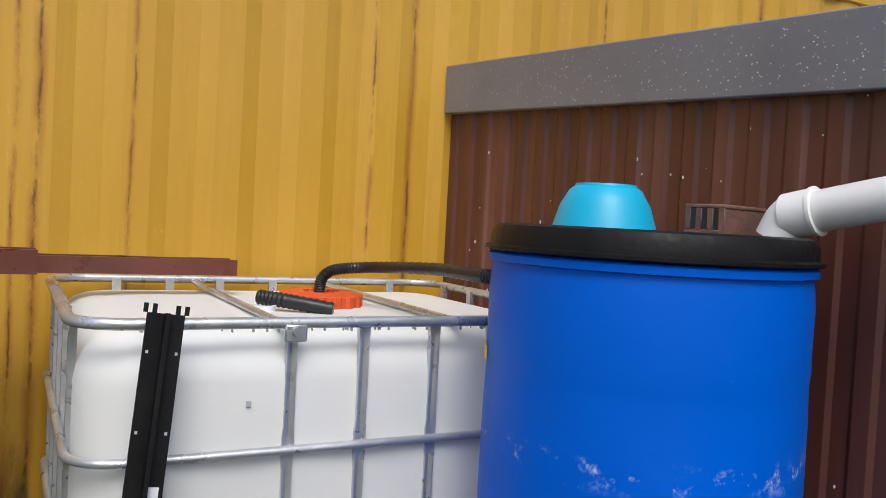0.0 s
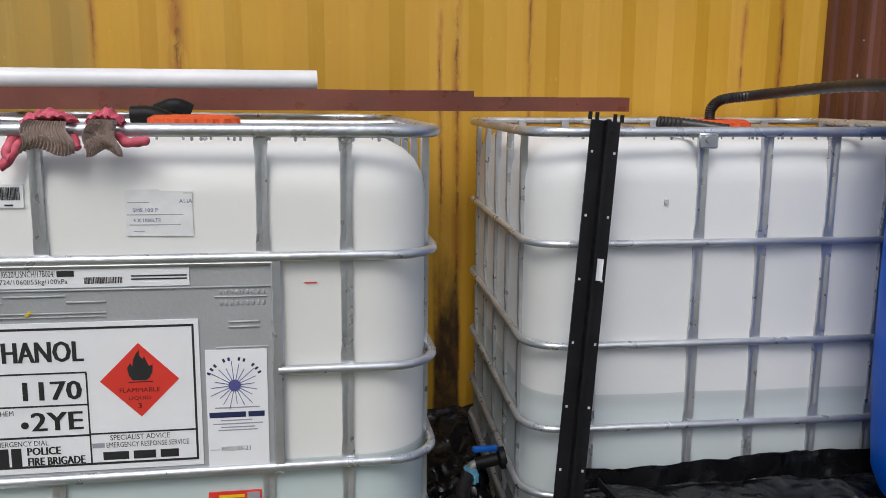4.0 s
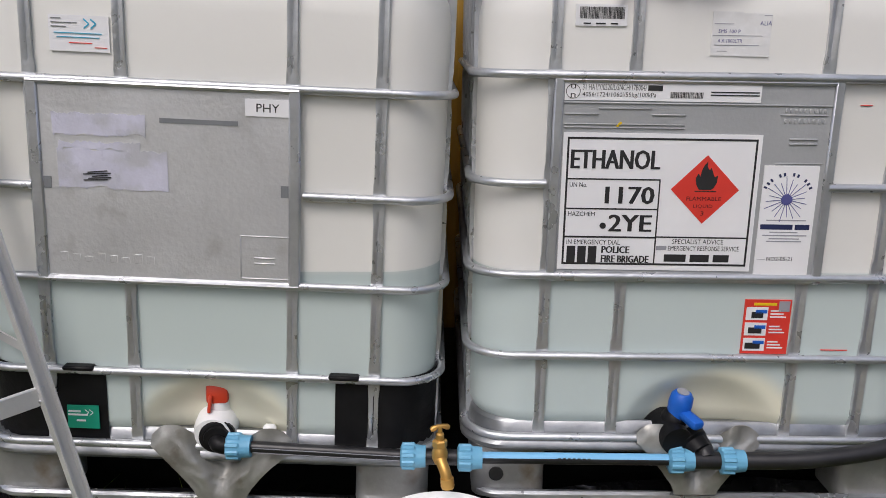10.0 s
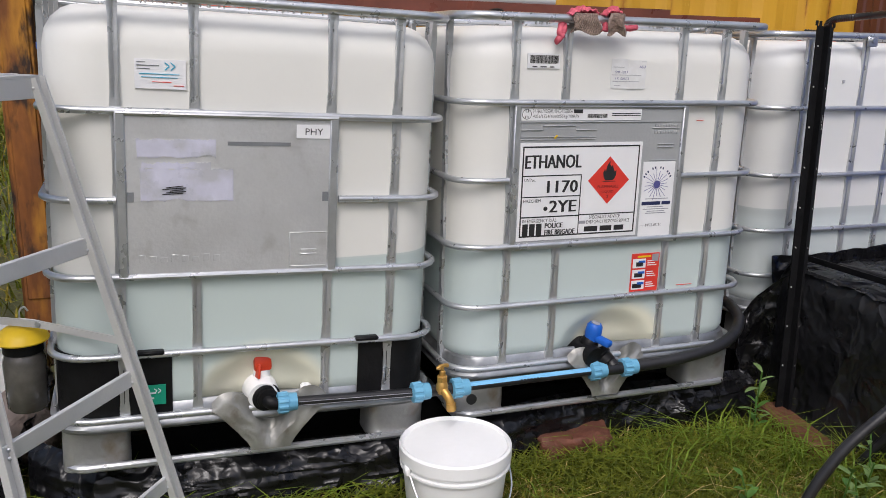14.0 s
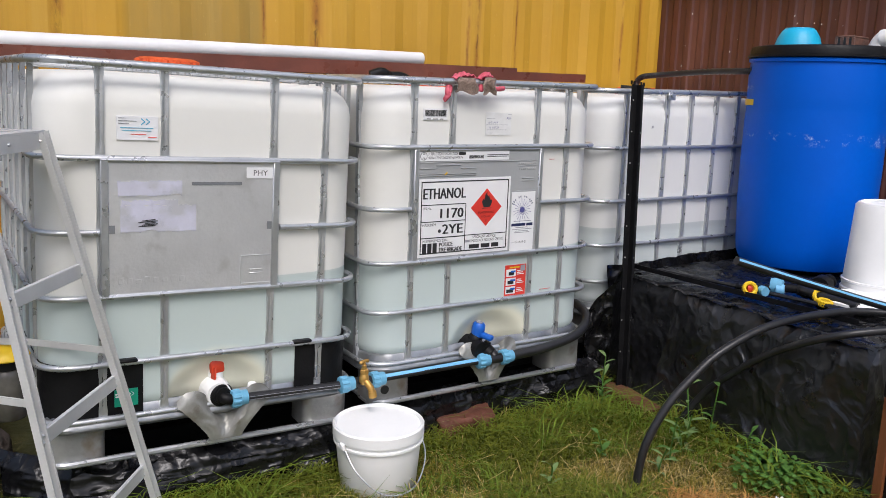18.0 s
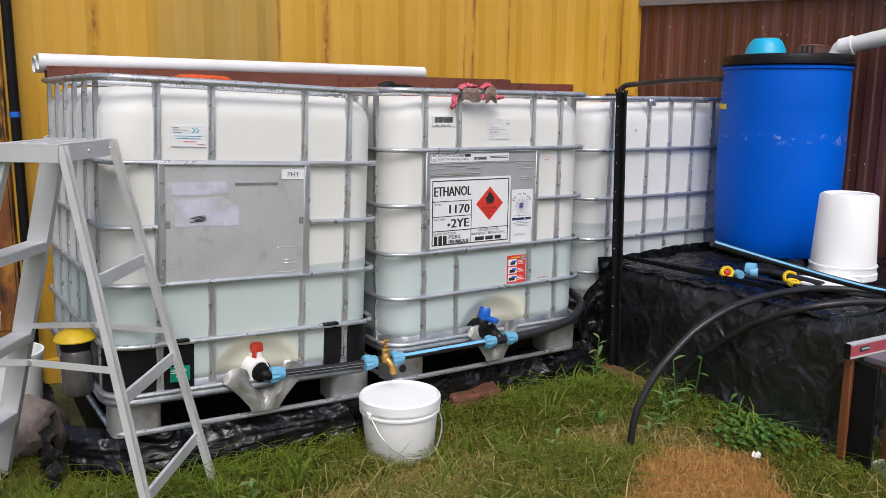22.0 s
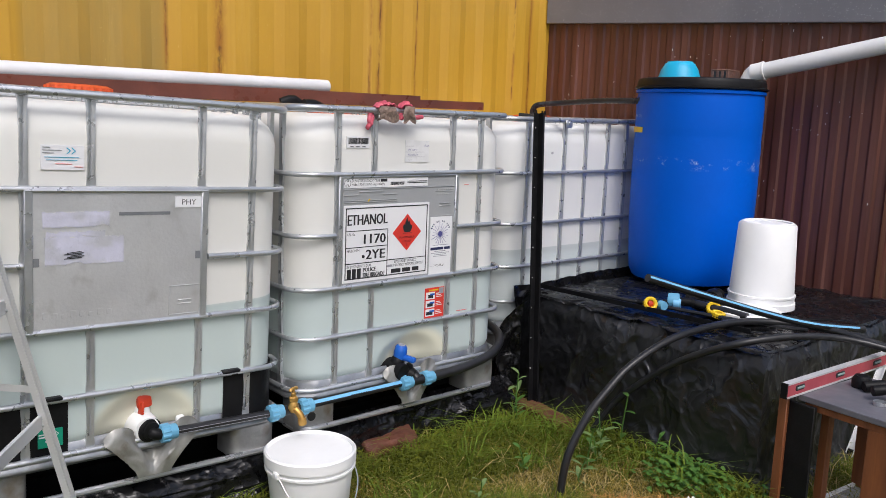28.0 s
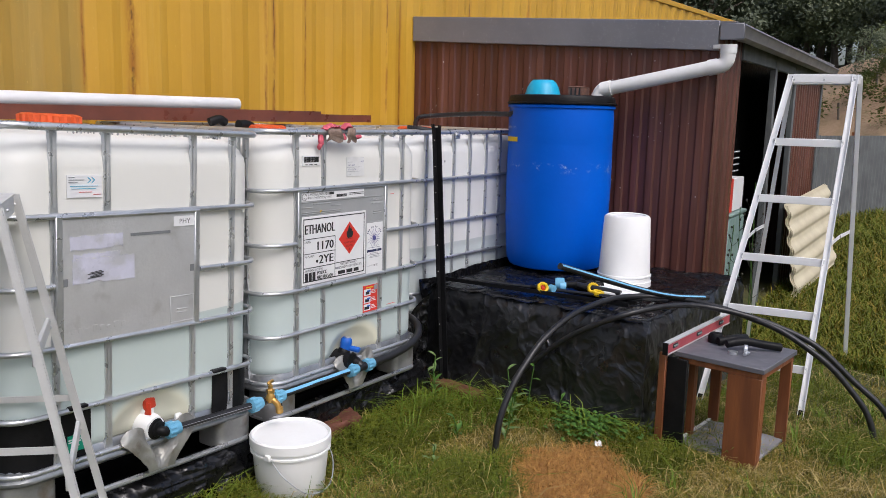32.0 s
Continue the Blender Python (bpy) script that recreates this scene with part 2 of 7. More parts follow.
M["ink"] = surface("black_ink", (0.012, 0.012, 0.013), (0.02, 0.02, 0.02), 8, 0.5, 0.6, 0, 0)
M["drop"] = surface("clear_water", (0.8, 0.82, 0.83), None, 5, 0.03, 0.05, 0, 0, transmission=0.35)
M["red"] = surface("red_print", (0.70, 0.045, 0.03), (0.62, 0.04, 0.025), 8, 0.4, 0.5, 0, 0)
M["film"] = surface("black_film", (0.005, 0.005, 0.0056), (0.008, 0.008, 0.009), 5, 0.2, 0.34, 0, 0, 22, spec=0.42)


def crease_film(m, k=1.0):
    """Loose folds, crumpled facets and fine creases of thin film."""
    nd, ln = m.node_tree.nodes, m.node_tree.links
    tc = nd.new("ShaderNodeTexCoord")
    bend = nd.new("ShaderNodeTexNoise")
    bend.inputs["Scale"].default_value, bend.inputs["Detail"].default_value = 4.0, 3
    ln.new(tc.outputs["Object"], bend.inputs["Vector"])
    mv = nd.new("ShaderNodeVectorMath")
    mv.operation = "MULTIPLY_ADD"
    mv.inputs[1].default_value = (0.34, 0.34, 0.34)
    ln.new(bend.outputs["Color"], mv.inputs[0])
    ln.new(tc.outputs["Object"], mv.inputs[2])
    last = None

    def bump(height, strength, dist):
        nonlocal last
        bp = nd.new("ShaderNodeBump")
        bp.inputs["Strength"].default_value, bp.inputs["Distance"].default_value = strength, dist
        ln.new(height, bp.inputs["Height"])
        if last:
            ln.new(last, bp.inputs["Normal"])
        last = bp.outputs[0]

    for kind, scale, stretch, strength, dist in (("ridge", 1.8, (1, 1, 0.35), 0.55, 0.05), ("cell", 5.0, (1, 1, 0.5), 0.75, 0.06), ("ridge", 8.0, (1, 1, 0.6), 0.6, 0.03), ("cell", 15.0, (1, 1, 0.8), 0.45, 0.022), ("ridge", 24.0, (1, 1, 0.7), 0.4, 0.007)):
        mp = nd.new("ShaderNodeMapping")
        mp.inputs["Scale"].default_value = stretch
        ln.new(mv.outputs[0], mp.inputs[0])
        if kind == "ridge":
            t = nd.new("ShaderNodeTexNoise")
            t.noise_type = "RIDGED_MULTIFRACTAL"
            t.normalize = True
            t.inputs["Detail"].default_value, t.inputs["Distortion"].default_value = 3, 0.6
            out = t.outputs["Fac"]
        else:
            t = nd.new("ShaderNodeTexVoronoi")
            out = t.outputs["Distance"]
        t.inputs["Scale"].default_value = scale
        ln.new(mp.outputs[0], t.inputs["Vector"])
        bump(out, min(1.0, strength * k), dist * k)
    ln.new(last, nd["Principled BSDF"].inputs["Normal"])


crease_film(M["film"])
# the same film in a lighter copy: the plinth sides' grey sheen is painted in
M["film_sheen"] = surface("sheen_black_film", (0.010, 0.010, 0.0112), (0.017, 0.017, 0.0185), 5, 0.25, 0.42, 0, 0, 22, spec=0.6)
crease_film(M["film_sheen"], 0.95)
M["soil"] = surface("soil_and_thatch", (0.085, 0.080, 0.024), (0.050, 0.053, 0.016), 7, 0.85, 1, 0, 0.6, 60, distance=0.02)


def seam_paint(m, seams, patch=None, scab=None):
    """Rust along upright seams (x, width, strength), one faded patch (x0, x1) and one rusted-through strip (x0, x1, top), in the object's own metres."""
    nd, ln = m.node_tree.nodes, m.node_tree.links
    bsdf = nd["Principled BSDF"]
    col = bsdf.inputs["Base Color"].links[0].from_socket
    tc = nd.new("ShaderNodeTexCoord")
    sep = nd.new("ShaderNodeSeparateXYZ")
    ln.new(tc.outputs["Object"], sep.inputs[0])

    def tex(scale, stretch):
        mp = nd.new("ShaderNodeMapping")
        mp.inputs["Scale"].default_value = stretch
        ln.new(tc.outputs["Object"], mp.inputs[0])
        t = nd.new("ShaderNodeTexNoise")
        t.inputs["Scale"].default_value, t.inputs["Detail"].default_value, t.inputs["Roughness"].default_value = scale, 8, 0.7
        ln.new(mp.outputs[0], t.inputs["Vector"])
        return t.outputs["Fac"]

    def op(kind, a, b, c=None):
        n = nd.new("ShaderNodeMath")
        n.operation = kind
        for k, v in enumerate((a, b, c)):
            if v is None:
                continue
            if hasattr(v, "links"):
                ln.new(v, n.inputs[k])
            else:
                n.inputs[k].default_value = v
        return n.outputs[0]

    def ramp(v, a, b, lo=0.0, hi=1.0):
        r = nd.new("ShaderNodeMapRange")
        for k, x in zip(("From Min", "From Max", "To Min", "To Max"), (a, b, lo, hi)):
            r.inputs[k].default_value = x
        ln.new(v, r.inputs[0])
        return r.outputs[0]

    def mix(fac, a, b):
        x = nd.new("ShaderNodeMix")
        x.data_type = "RGBA"
        ln.new(fac, x.inputs[0])
        ln.new(a, x.inputs[6])
        x.inputs[7].default_value = (*b, 1)
        return x.outputs[2]

    wob = ramp(tex(2.2, (1, 1, 1)), 0, 1, -0.018, 0.018)
    xx = op("ADD", sep.outputs["X"], wob)
    if patch:
        a = ramp(xx, patch[0] - 0.02, patch[0] + 0.03)
        b = ramp(xx, patch[1] - 0.03, patch[1] + 0.02, 1, 0)
        col = mix(op("MULTIPLY", op("MULTIPLY", a, b), ramp(tex(3, (1, 1, 0.2)), 0.3, 0.6, 0.35, 0.8)), col, patch[2])
    # pale run-down streaks
    col = mix(ramp(tex(7, (1, 1, 0.05)), 0.56, 0.75, 0, 0.30), col, (0.66, 0.45, 0.12))
    col = mix(ramp(tex(5, (1, 1, 0.03)), 0.60, 0.78, 0, 0.45), col, (0.36, 0.17, 0.012))
    col = mix(ramp(tex(30, (1, 1, 0.04)), 0.52, 0.72, 0, 0.28), col, (0.40, 0.19, 0.015))
    col = mix(ramp(tex(70, (1, 1, 0.5)), 0.62, 0.70, 0, 0.35), col, (0.72, 0.50, 0.14))
    grit, line = tex(9, (1, 1, 0.35)), tex(3.0, (1, 1, 0.8))
    fine = tex(26, (1, 1, 0.4))
    for sx, w, k in seams:
        d = op("ABSOLUTE", op("SUBTRACT", xx, sx), 0)
        near = ramp(d, 0, w, 1, 0)
        fac = op("MULTIPLY", near, ramp(grit, 0.62 - 0.22 * k, 0.72 - 0.2 * k))
        col = mix(op("MULTIPLY", fac, 0.85), col, (0.30, 0.105, 0.012))
        core = op("MULTIPLY", ramp(d, 0, w * 0.35, 1, 0), ramp(fine, 0.56 - 0.1 * k, 0.62 - 0.08 * k))
        core = op("MULTIPLY", core, ramp(line, 0.42, 0.52))
        col = mix(op("MULTIPLY", core, 0.8), col, (0.06, 0.022, 0.008))
    if scab:
        zz = op("ADD", sep.outputs["Z"], ramp(grit, 0.3, 0.7, -0.16, 0.16))
        fac = op("MULTIPLY", op("MULTIPLY", ramp(xx, scab[0] - 0.012, scab[0]), ramp(xx, scab[1], scab[1] + 0.012, 1, 0)), ramp(zz, scab[2] - 0.22, scab[2] + 0.05, 1, 0))
        col = mix(op("MULTIPLY", fac, ramp(fine, 0.25, 0.55, 0.7, 1.0)), col, (0.035, 0.018, 0.008))
    ln.new(col, bsdf.inputs["Base Color"])
    return m


def container_paint():
    m = surface("yellow_container_paint", (0.585, 0.335, 0.031), (0.51, 0.28, 0.024), 1.4, 0.33, 0.5, 0, 0.12, 40, stretch=(1, 1, 0.35))
    seams = [(x + 1.57, w, k) for x, w, k in ((-1.03, 0.04, 0.7), (-0.11, 0.016, 0.9), (0.16, 0.045, 0.9), (1.117, 0.022, 0.95), (1.058, 0.014, 0.95), (1.377, 0.013, 1.1),
                                              (2.175, 0.014, 0.7), (2.33, 0.02, 1.1), (3.2, 0.03, 0.7), (4.1, 0.03, 0.6), (5.3, 0.03, 0.7))]
    return seam_paint(m, seams, (0.82, 1.46, (0.33, 0.225, 0.055)), (2.608, 2.692, 0.88))


M["container"] = container_paint()


def bottle_paint(name, upper, lower, level, thick=None):
    m = surface(name, upper, tuple(c * 0.96 for c in upper), 2.5, 0.4, 0.55, 0, 0.06, 30)
    nd, ln = m.node_tree.nodes, m.node_tree.links
    bsdf = nd["Principled BSDF"]
    src = bsdf.inputs["Base Color"].links[0].from_socket
    geo = nd.new("ShaderNodeNewGeometry")
    sep = nd.new("ShaderNodeSeparateXYZ")
    ln.new(geo.outputs["Position"], sep.inputs[0])
    r = nd.new("ShaderNodeMapRange")
    for k, x in zip(("From Min", "From Max"), (level - 0.008, level + 0.004)):
        r.inputs[k].default_value = x
    ln.new(sep.outputs["Z"], r.inputs[0])
    x = nd.new("ShaderNodeMix")
    x.data_type = "RGBA"
    ln.new(r.outputs[0], x.inputs[0])
    x.inputs[6].default_value = (*lower, 1)
    ln.new(src, x.inputs[7])
    # darker band just under the water line
    band = nd.new("ShaderNodeMapRange")
    for k, v in zip(("From Min", "From Max", "To Min", "To Max"), (level - 0.045, level - 0.02, 0.0, 0.55)):
        band.inputs[k].default_value = v
    ln.new(sep.outputs["Z"], band.inputs[0])
    over = nd.new("ShaderNodeMath")
    over.operation = "LESS_THAN"
    ln.new(sep.outputs["Z"], over.inputs[0])
    over.inputs[1].default_value = level
    both = nd.new("ShaderNodeMath")
    both.operation = "MULTIPLY"
    ln.new(band.outputs[0], both.inputs[0])
    ln.new(over.outputs[0], both.inputs[1])
    y = nd.new("ShaderNodeMix")
    y.data_type = "RGBA"
    ln.new(both.outputs[0], y.inputs[0])
    ln.new(x.outputs[2], y.inputs[6])
    y.inputs[7].default_value = (*[c * 0.78 for c in lower], 1)
    out = y.outputs[2]
    if thick:
        # thick cream plastic round the outlet, in the tank's own metres (x, z, half width, height)
        tc = nd.new("ShaderNodeTexCoord")
        mp = nd.new("ShaderNodeMapping")
        mp.vector_type = "TEXTURE"
        mp.inputs["Location"].default_value = (thick[0], 0.05, thick[1])
        mp.inputs["Scale"].default_value = (thick[2], 0.25, thick[3])
        ln.new(tc.outputs["Object"], mp.inputs[0])
        far = nd.new("ShaderNodeVectorMath")
        far.operation = "LENGTH"
        ln.new(mp.outputs[0], far.inputs[0])
        edge = nd.new("ShaderNodeMapRange")
        edge.interpolation_type = "SMOOTHSTEP"
        for k, v in zip(("From Min", "From Max", "To Min", "To Max"), (0.82, 1.1, 1.0, 0.0)):
            edge.inputs[k].default_value = v
        ln.new(far.outputs["Value"], edge.inputs[0])
        w = nd.new("ShaderNodeMix")
        w.data_type = "RGBA"
        ln.new(edge.outputs[0], w.inputs[0])
        ln.new(out, w.inputs[6])
        w.inputs[7].default_value = (0.70, 0.69, 0.55, 1)
        out = w.outputs[2]
    ln.new(out, bsdf.inputs["Base Color"])
    return m


LEVEL = 0.5
M["bottle"] = bottle_paint("translucent_tank_plastic_with_water", (0.73, 0.725, 0.675), (0.505, 0.58, 0.55), LEVEL, (0.02, 0.16, 0.19, 0.18))
M["bottle_b"] = bottle_paint("translucent_tank_plastic_with_liquid", (0.73, 0.725, 0.68), (0.505, 0.58, 0.56), LEVEL, (0.06, 0.17, 0.17, 0.17))
M["bottle_c"] = bottle_paint("white_tank_plastic_with_water", (0.735, 0.74, 0.715), (0.56, 0.61, 0.60), 0.485)

# ---- large structure ----
# ground sheet to the horizon, with a hill far to the east
bm = B()
gx = [-400, -120, -40, -15, -6, -3, 0, 3, 6, 9, 12, 16, 20, 26, 34, 45, 60, 90, 140, 400]
gy = [-400, -120, -40, -15, -6, -3, 0, 3, 6, 9, 12, 16, 20, 26, 34, 45, 60, 90, 140, 400]


def hill(x, y):
    """Flat round the tanks, a slope rising to the east."""
    k = max(0.0, x - 17.0) + 0.25 * max(0.0, y - 8)
    up = 7.5 * (1 - math.exp(-(k / 38.0) ** 1.3)) if x > 9 else 0.0
    return GROUND + up + (0.5 * fbm0(x, y) if k > 2 else 0.0)


def fbm0(x, y):
    return noise.noise(Vector((x * 0.09, y * 0.09, 0.0)))


grid = [[bm.verts.new((x, y, hill(x, y))) for y in gy] for x in gx]
for i in range(len(gx) - 1):
    for j in range(len(gy) - 1):
        bm.faces.new((grid[i][j], grid[i + 1][j], grid[i + 1][j + 1], grid[i][j + 1]))
structure("ground", bm, M["soil"], "damp grassy soil round the tanks and up the hill", "ground", 60)


def trapezoid(bm, length, z0, z1, period, depth, flat=0.3, slope=0.2, thick=0.003, m=None, z1b=None):
    """A sheet with upright trapezoid ribs along x, its face towards -y."""
    pts = []
    x = 0.0
    while x < length - 1e-6:
        for f, d in ((0, 0), (flat, 0), (flat + slope, depth), (2 * flat + slope, depth), (2 * flat + 2 * slope, 0)):
            if x + f * period <= length:
                pts.append((x + f * period, d))
        x += period * (2 * flat + 2 * slope)
    pts.append((length, 0))
    clean = [pts[0]]
    for p in pts[1:]:
        if p[0] - clean[-1][0] > 1e-5:
            clean.append(p)
    rows = []
    for off in (0, thick):
        for top in (0, 1):
            row = []
            for px, d in clean:
                zz = z0 if not top else (z1 if z1b is None else z1 + (z1b - z1) * px / length)
                v = Vector((px, d + off, zz))
                row.append(bm.verts.new(m @ v if m else v))
            rows.append(row)
    for k in range(len(clean) - 1):
        bm.faces.new((rows[0][k], rows[0][k + 1], rows[1][k + 1], rows[1][k]))
        bm.faces.new((rows[2][k], rows[3][k], rows[3][k + 1], rows[2][k + 1]))
        bm.faces.new((rows[1][k], rows[1][k + 1], rows[3][k + 1], rows[3][k]))
    return bm


# shipping container behind the tanks
WALL_Y, CX0, CX1, CTOP = 1.39, -1.57, 10.62, 2.62
container = thing("shipping_container", CX0, WALL_Y, GROUND, 0, "mustard yellow corrugated steel shipping container with rust streaks", "container")
bm = trapezoid(B(), CX1 - CX0 - 0.28, 0.12, CTOP - GROUND - 0.06, 0.278, 0.016, 0.30, 0.20, 0.003, Matrix.Translation((0.14, 0, 0)))
part("side_panel", bm, M["container"], container, "", 12)
bm = box(B(), 0, CX1 - CX0, -0.012, 0.05, CTOP - GROUND - 0.06, CTOP - GROUND, None, 0.006)
part("top_rail", bm, M["container"], container)
bm = box(B(), 0, CX1 - CX0, -0.012, 0.05, 0, 0.13, None, 0.006)
part("bottom_rail", bm, M["container"], container)
for xx in (0, CX1 - CX0 - 0.14):
    bm = box(B(), xx, xx + 0.14, -0.02, 0.09, 0.0, CTOP - GROUND, None, 0.012)
    box(bm, xx + 0.02, xx + 0.12, -0.026, 0.0, 0.3, CTOP - GROUND - 0.2, None, 0.004)
    part("corner_post", bm, M["rust"], container, "rusted corner post with flaking orange paint")
bm = box(B(), 0.02, CX1 - CX0 - 0.02, 0.06, 2.43, 0.1, CTOP - GROUND - 0.03)
part("body", bm, M["container"], container)

# garden shed, its gable side towards the tanks
SHED = pose(2.46, 1.385, GROUND, 0, 0, -85.5)
SL = 2.20
shed = new("garden_shed")
shed.matrix_basis = SHED
tagged(shed, "dark brown ribbed steel garden shed with grey fascia", "shed")
ST0, ST1 = 2.175, 2.07
bm = trapezoid(B(), SL, 0.0, ST0 - 0.02, 0.100, 0.008, 0.38, 0.12, 0.002, Matrix.Translation((0, 0.03, 0)), ST1 - 0.02)
part("side_wall", bm, M["brown"], shed, "", 12)
mm = Matrix(((1, 0, 0, 0), (0, 1, 0, 0), ((ST1 - ST0) / SL, 0, 1, 0), (0, 0, 0, 1)))
part("fascia", box(B(), 0.0, 2.2, -0.005, 0.03, ST0 - 0.145, ST0 + 0.03, mm, 0.004), M["fascia"], shed)
bm = B()
rd = random.Random(21)
for k in range(520):
    x, z, r = 2.18 * rd.random() ** 0.75, ST0 - 0.14 + rd.random() * 0.165, rd.uniform(0.0012, 0.003)
    c0 = mm @ Vector((x, -0.005, z))
    ring = [bm.verts.new((c0.x + r * math.cos(a), c0.y, c0.z + r * math.sin(a))) for a in (0, 1.257, 2.513, 3.77, 5.027)]
    tip = bm.verts.new((c0.x, c0.y - r * 0.6, c0.z))
    for i in range(5):
        bm.faces.new((ring[i], ring[(i + 1) % 5], tip))
tagged(part("rain_drops", bm, M["grey_plate"], shed, "rain drops on the fascia"), kind="stuff")
bm = B()
for k in range(60):
    x, z = 0.15 + rd.random() * 2.0, 0.95 + rd.random() * 1.0
    h_ = rd.uniform(0.002, 0.012)
    box(bm, x, x + rd.uniform(0.001, 0.003), 0.026, 0.0295, z, z + h_)
tagged(part("paint_specks", bm, M["paper"], shed, "pale specks on the brown sheet"), kind="stuff")
part("roof", box(B(), -0.02, SL + 0.1, 0.0, 4.3, ST0 + 0.0, ST0 + 0.025, mm), M["fascia"], shed)
# ---- tanks ----
def cage_bar_section(w=0.011, d=0.008):
    return [(-w, -d), (-w * 0.45, -d * 1.05), (0, -d * 0.35), (w * 0.45, -d * 1.05), (w, -d), (w, d), (-w, d)]


def tank(name, x, y, z, rz, w, d, hoops, fronts, plate, bottle, label, cap_xy=None, side_n=6, top_cross="x", recess=None, lean=0.0):
    """A caged bulk tank. Origin: middle of the front edge, z 0 at the pallet's foot; the front faces -y."""
    T = thing(name, x, y, z, rz, label, "water tank", "bulk tanks in a row", "", 0, lean)
    h = hoops[0]
    rim = hoops[-1]
    # bottle, with a recess for the valve
    bm = B()
    i = 0.013
    prof = [(0.09, rim - 0.025), (0.05, rim - 0.012), (0.02, rim + 0.012), (0.006, rim + 0.032), (0.0, rim + 0.05)]
    for k in range(1, 21):
        prof.append((0.0, rim + 0.05 + 0.01 * k))
    z0 = rim + 0.25
    for k in range(1, 5):
        prof.append((0.0, z0 + (h - 0.125 - z0) * k / 4))
    for a in (20, 40, 60, 75, 90):
        prof.append((0.09 * (1 - math.cos(radians(a))), h - 0.125 + 0.10 * math.sin(radians(a))))
    prof += [(0.22, h - 0.02)]
    rings = []
    for inset, zz in prof:
        r = max(0.03, 0.125 - inset * 0.4)
        pts = rrect(-w / 2 + i + inset, w / 2 - i - inset, i + inset, d - i - inset, r, 8)
        last, first = pts[-1], pts[0]
        pts = pts + [(last[0] + (first[0] - last[0]) * k / 110, last[1]) for k in range(1, 110)]
        ring = []
        for px, py in pts:
            if recess is not None and py < d / 2:
                e = 1 - ((px - recess) / 0.19) ** 2 - ((zz - rim) / 0.165) ** 2
                e = max(0.0, min(1.0, e / 0.9))
                py += 0.035 * e * e * (3 - 2 * e)
            elif py < 0.2 and abs(px) < w / 2 - 0.1:
                py += 0.003 * math.sin(px * 21 + zz * 9)
            ring.append(bm.verts.new((px, py, zz)))
        rings.append(ring)
    m = len(rings[0])
    for a, b in zip(rings[:-1], rings[1:]):
        for k in range(m):
            bm.faces.new((a[k], a[(k + 1) % m], b[(k + 1) % m], b[k]))
    bm.faces.new(rings[-1])
    bm.faces.new(rings[0][::-1])
    part("bottle", bm, bottle, T, "translucent white plastic bottle part filled with water")
    # hoops
    for k, hz in enumerate(hoops):
        bm = B()
        r = 0.0125 if k == 0 else 0.0095
        path = [(px, py, hz) for px, py in rrect(-w / 2, w / 2, 0, d, 0.10, 7)]
        if plate and k == 2:
            lo, hi, j = plate[0] - 0.012, plate[1] + 0.012, 0
            # the hoop stops at both sides of the plate
            front = [p for p in path]
            start = next(q for q in range(len(path)) if path[q][0] > 0 and abs(path[q][1]) < 1e-6)
            run = [(hi, 0, hz)] + path[start:] + path[:start]
            run = [p for p in run if not (abs(p[1]) < 1e-6 and p[0] < hi - 1e-6 and p[0] > lo)] + [(lo, 0, hz)]
            tube(bm, run, r, 10)
        else:
            tube(bm, path, r, 10, closed=True)
        part("hoop", bm, M["galv"], T)
    rain = random.Random(int(100 * w))
    bm = B()
    for k in range(50):
        q, e = rain.uniform(-w / 2 + 0.1, w / 2 - 0.1), rain.uniform(0.0016, 0.0036)
        lathe(bm, [(0, -2.2 * e), (0.8 * e, -1.8 * e), (e, -e), (0.6 * e, 0.4 * e), (0, 0.8 * e)], 7, Matrix.Translation((q, rain.uniform(-0.004, 0.002), h - 0.0125)))
    tagged(part("rain_drops", bm, M["drop"], T, "clear rain drops hanging from the top rail"), kind="stuff")
    # uprights
    sec = cage_bar_section()

    def upright(px, py, ang, z0, z1):
        bm = B()
        c, s = math.cos(ang), math.sin(ang)
        stations = [(z0, 0.0)]
        for hz in sorted(hoops):
            for off, g in ((-0.045, 1.0), (-0.026, 0.0), (0.026, 0.0), (0.045, 1.0)):
                if z0 + 0.004 < hz + off < z1 - 0.004 and hz + off > stations[-1][0] + 0.002:
                    stations.append((hz + off, g))
        stations.append((z1, 0.0))
        rings = []
        for zz, g in stations:
            flat = [(u * (1.18 - 0.18 * g), v if v > 0 else (v * (0.75 + 0.25 * g) if abs(u) > 1e-6 else -0.006 + 0.0042 * g)) for u, v in sec]
            rings.append([bm.verts.new((px + u * c - v * s, py + u * s + v * c, zz)) for u, v in flat])
        n = len(sec)
        for ra_, rb_ in zip(rings[:-1], rings[1:]):
            for k in range(n):
                bm.faces.new((ra_[k], ra_[(k + 1) % n], rb_[(k + 1) % n], rb_[k]))
        bm.faces.new(rings[0][::-1])
        bm.faces.new(rings[-1])
        part("upright", bm, M["galv"], T)

    for px in fronts:
        if plate and plate[0] + 0.03 < px < plate[1] - 0.03:
            upright(px, 0.012, 0, hoops[1], hoops[0])
            upright(px, 0.012, 0, hoops[-1], hoops[3])
        else:
            upright(px, 0.012, 0, hoops[-1], hoops[0])
        upright(-px, d - 0.012, math.pi, hoops[-1], hoops[0])
    for k in range(side_n):
        py = 0.14 + (d - 0.28) * k / (side_n - 1)
        upright(-w / 2 + 0.012, py, -math.pi / 2, hoops[-1], hoops[0])
        upright(w / 2 - 0.012, py, math.pi / 2, hoops[-1], hoops[0])
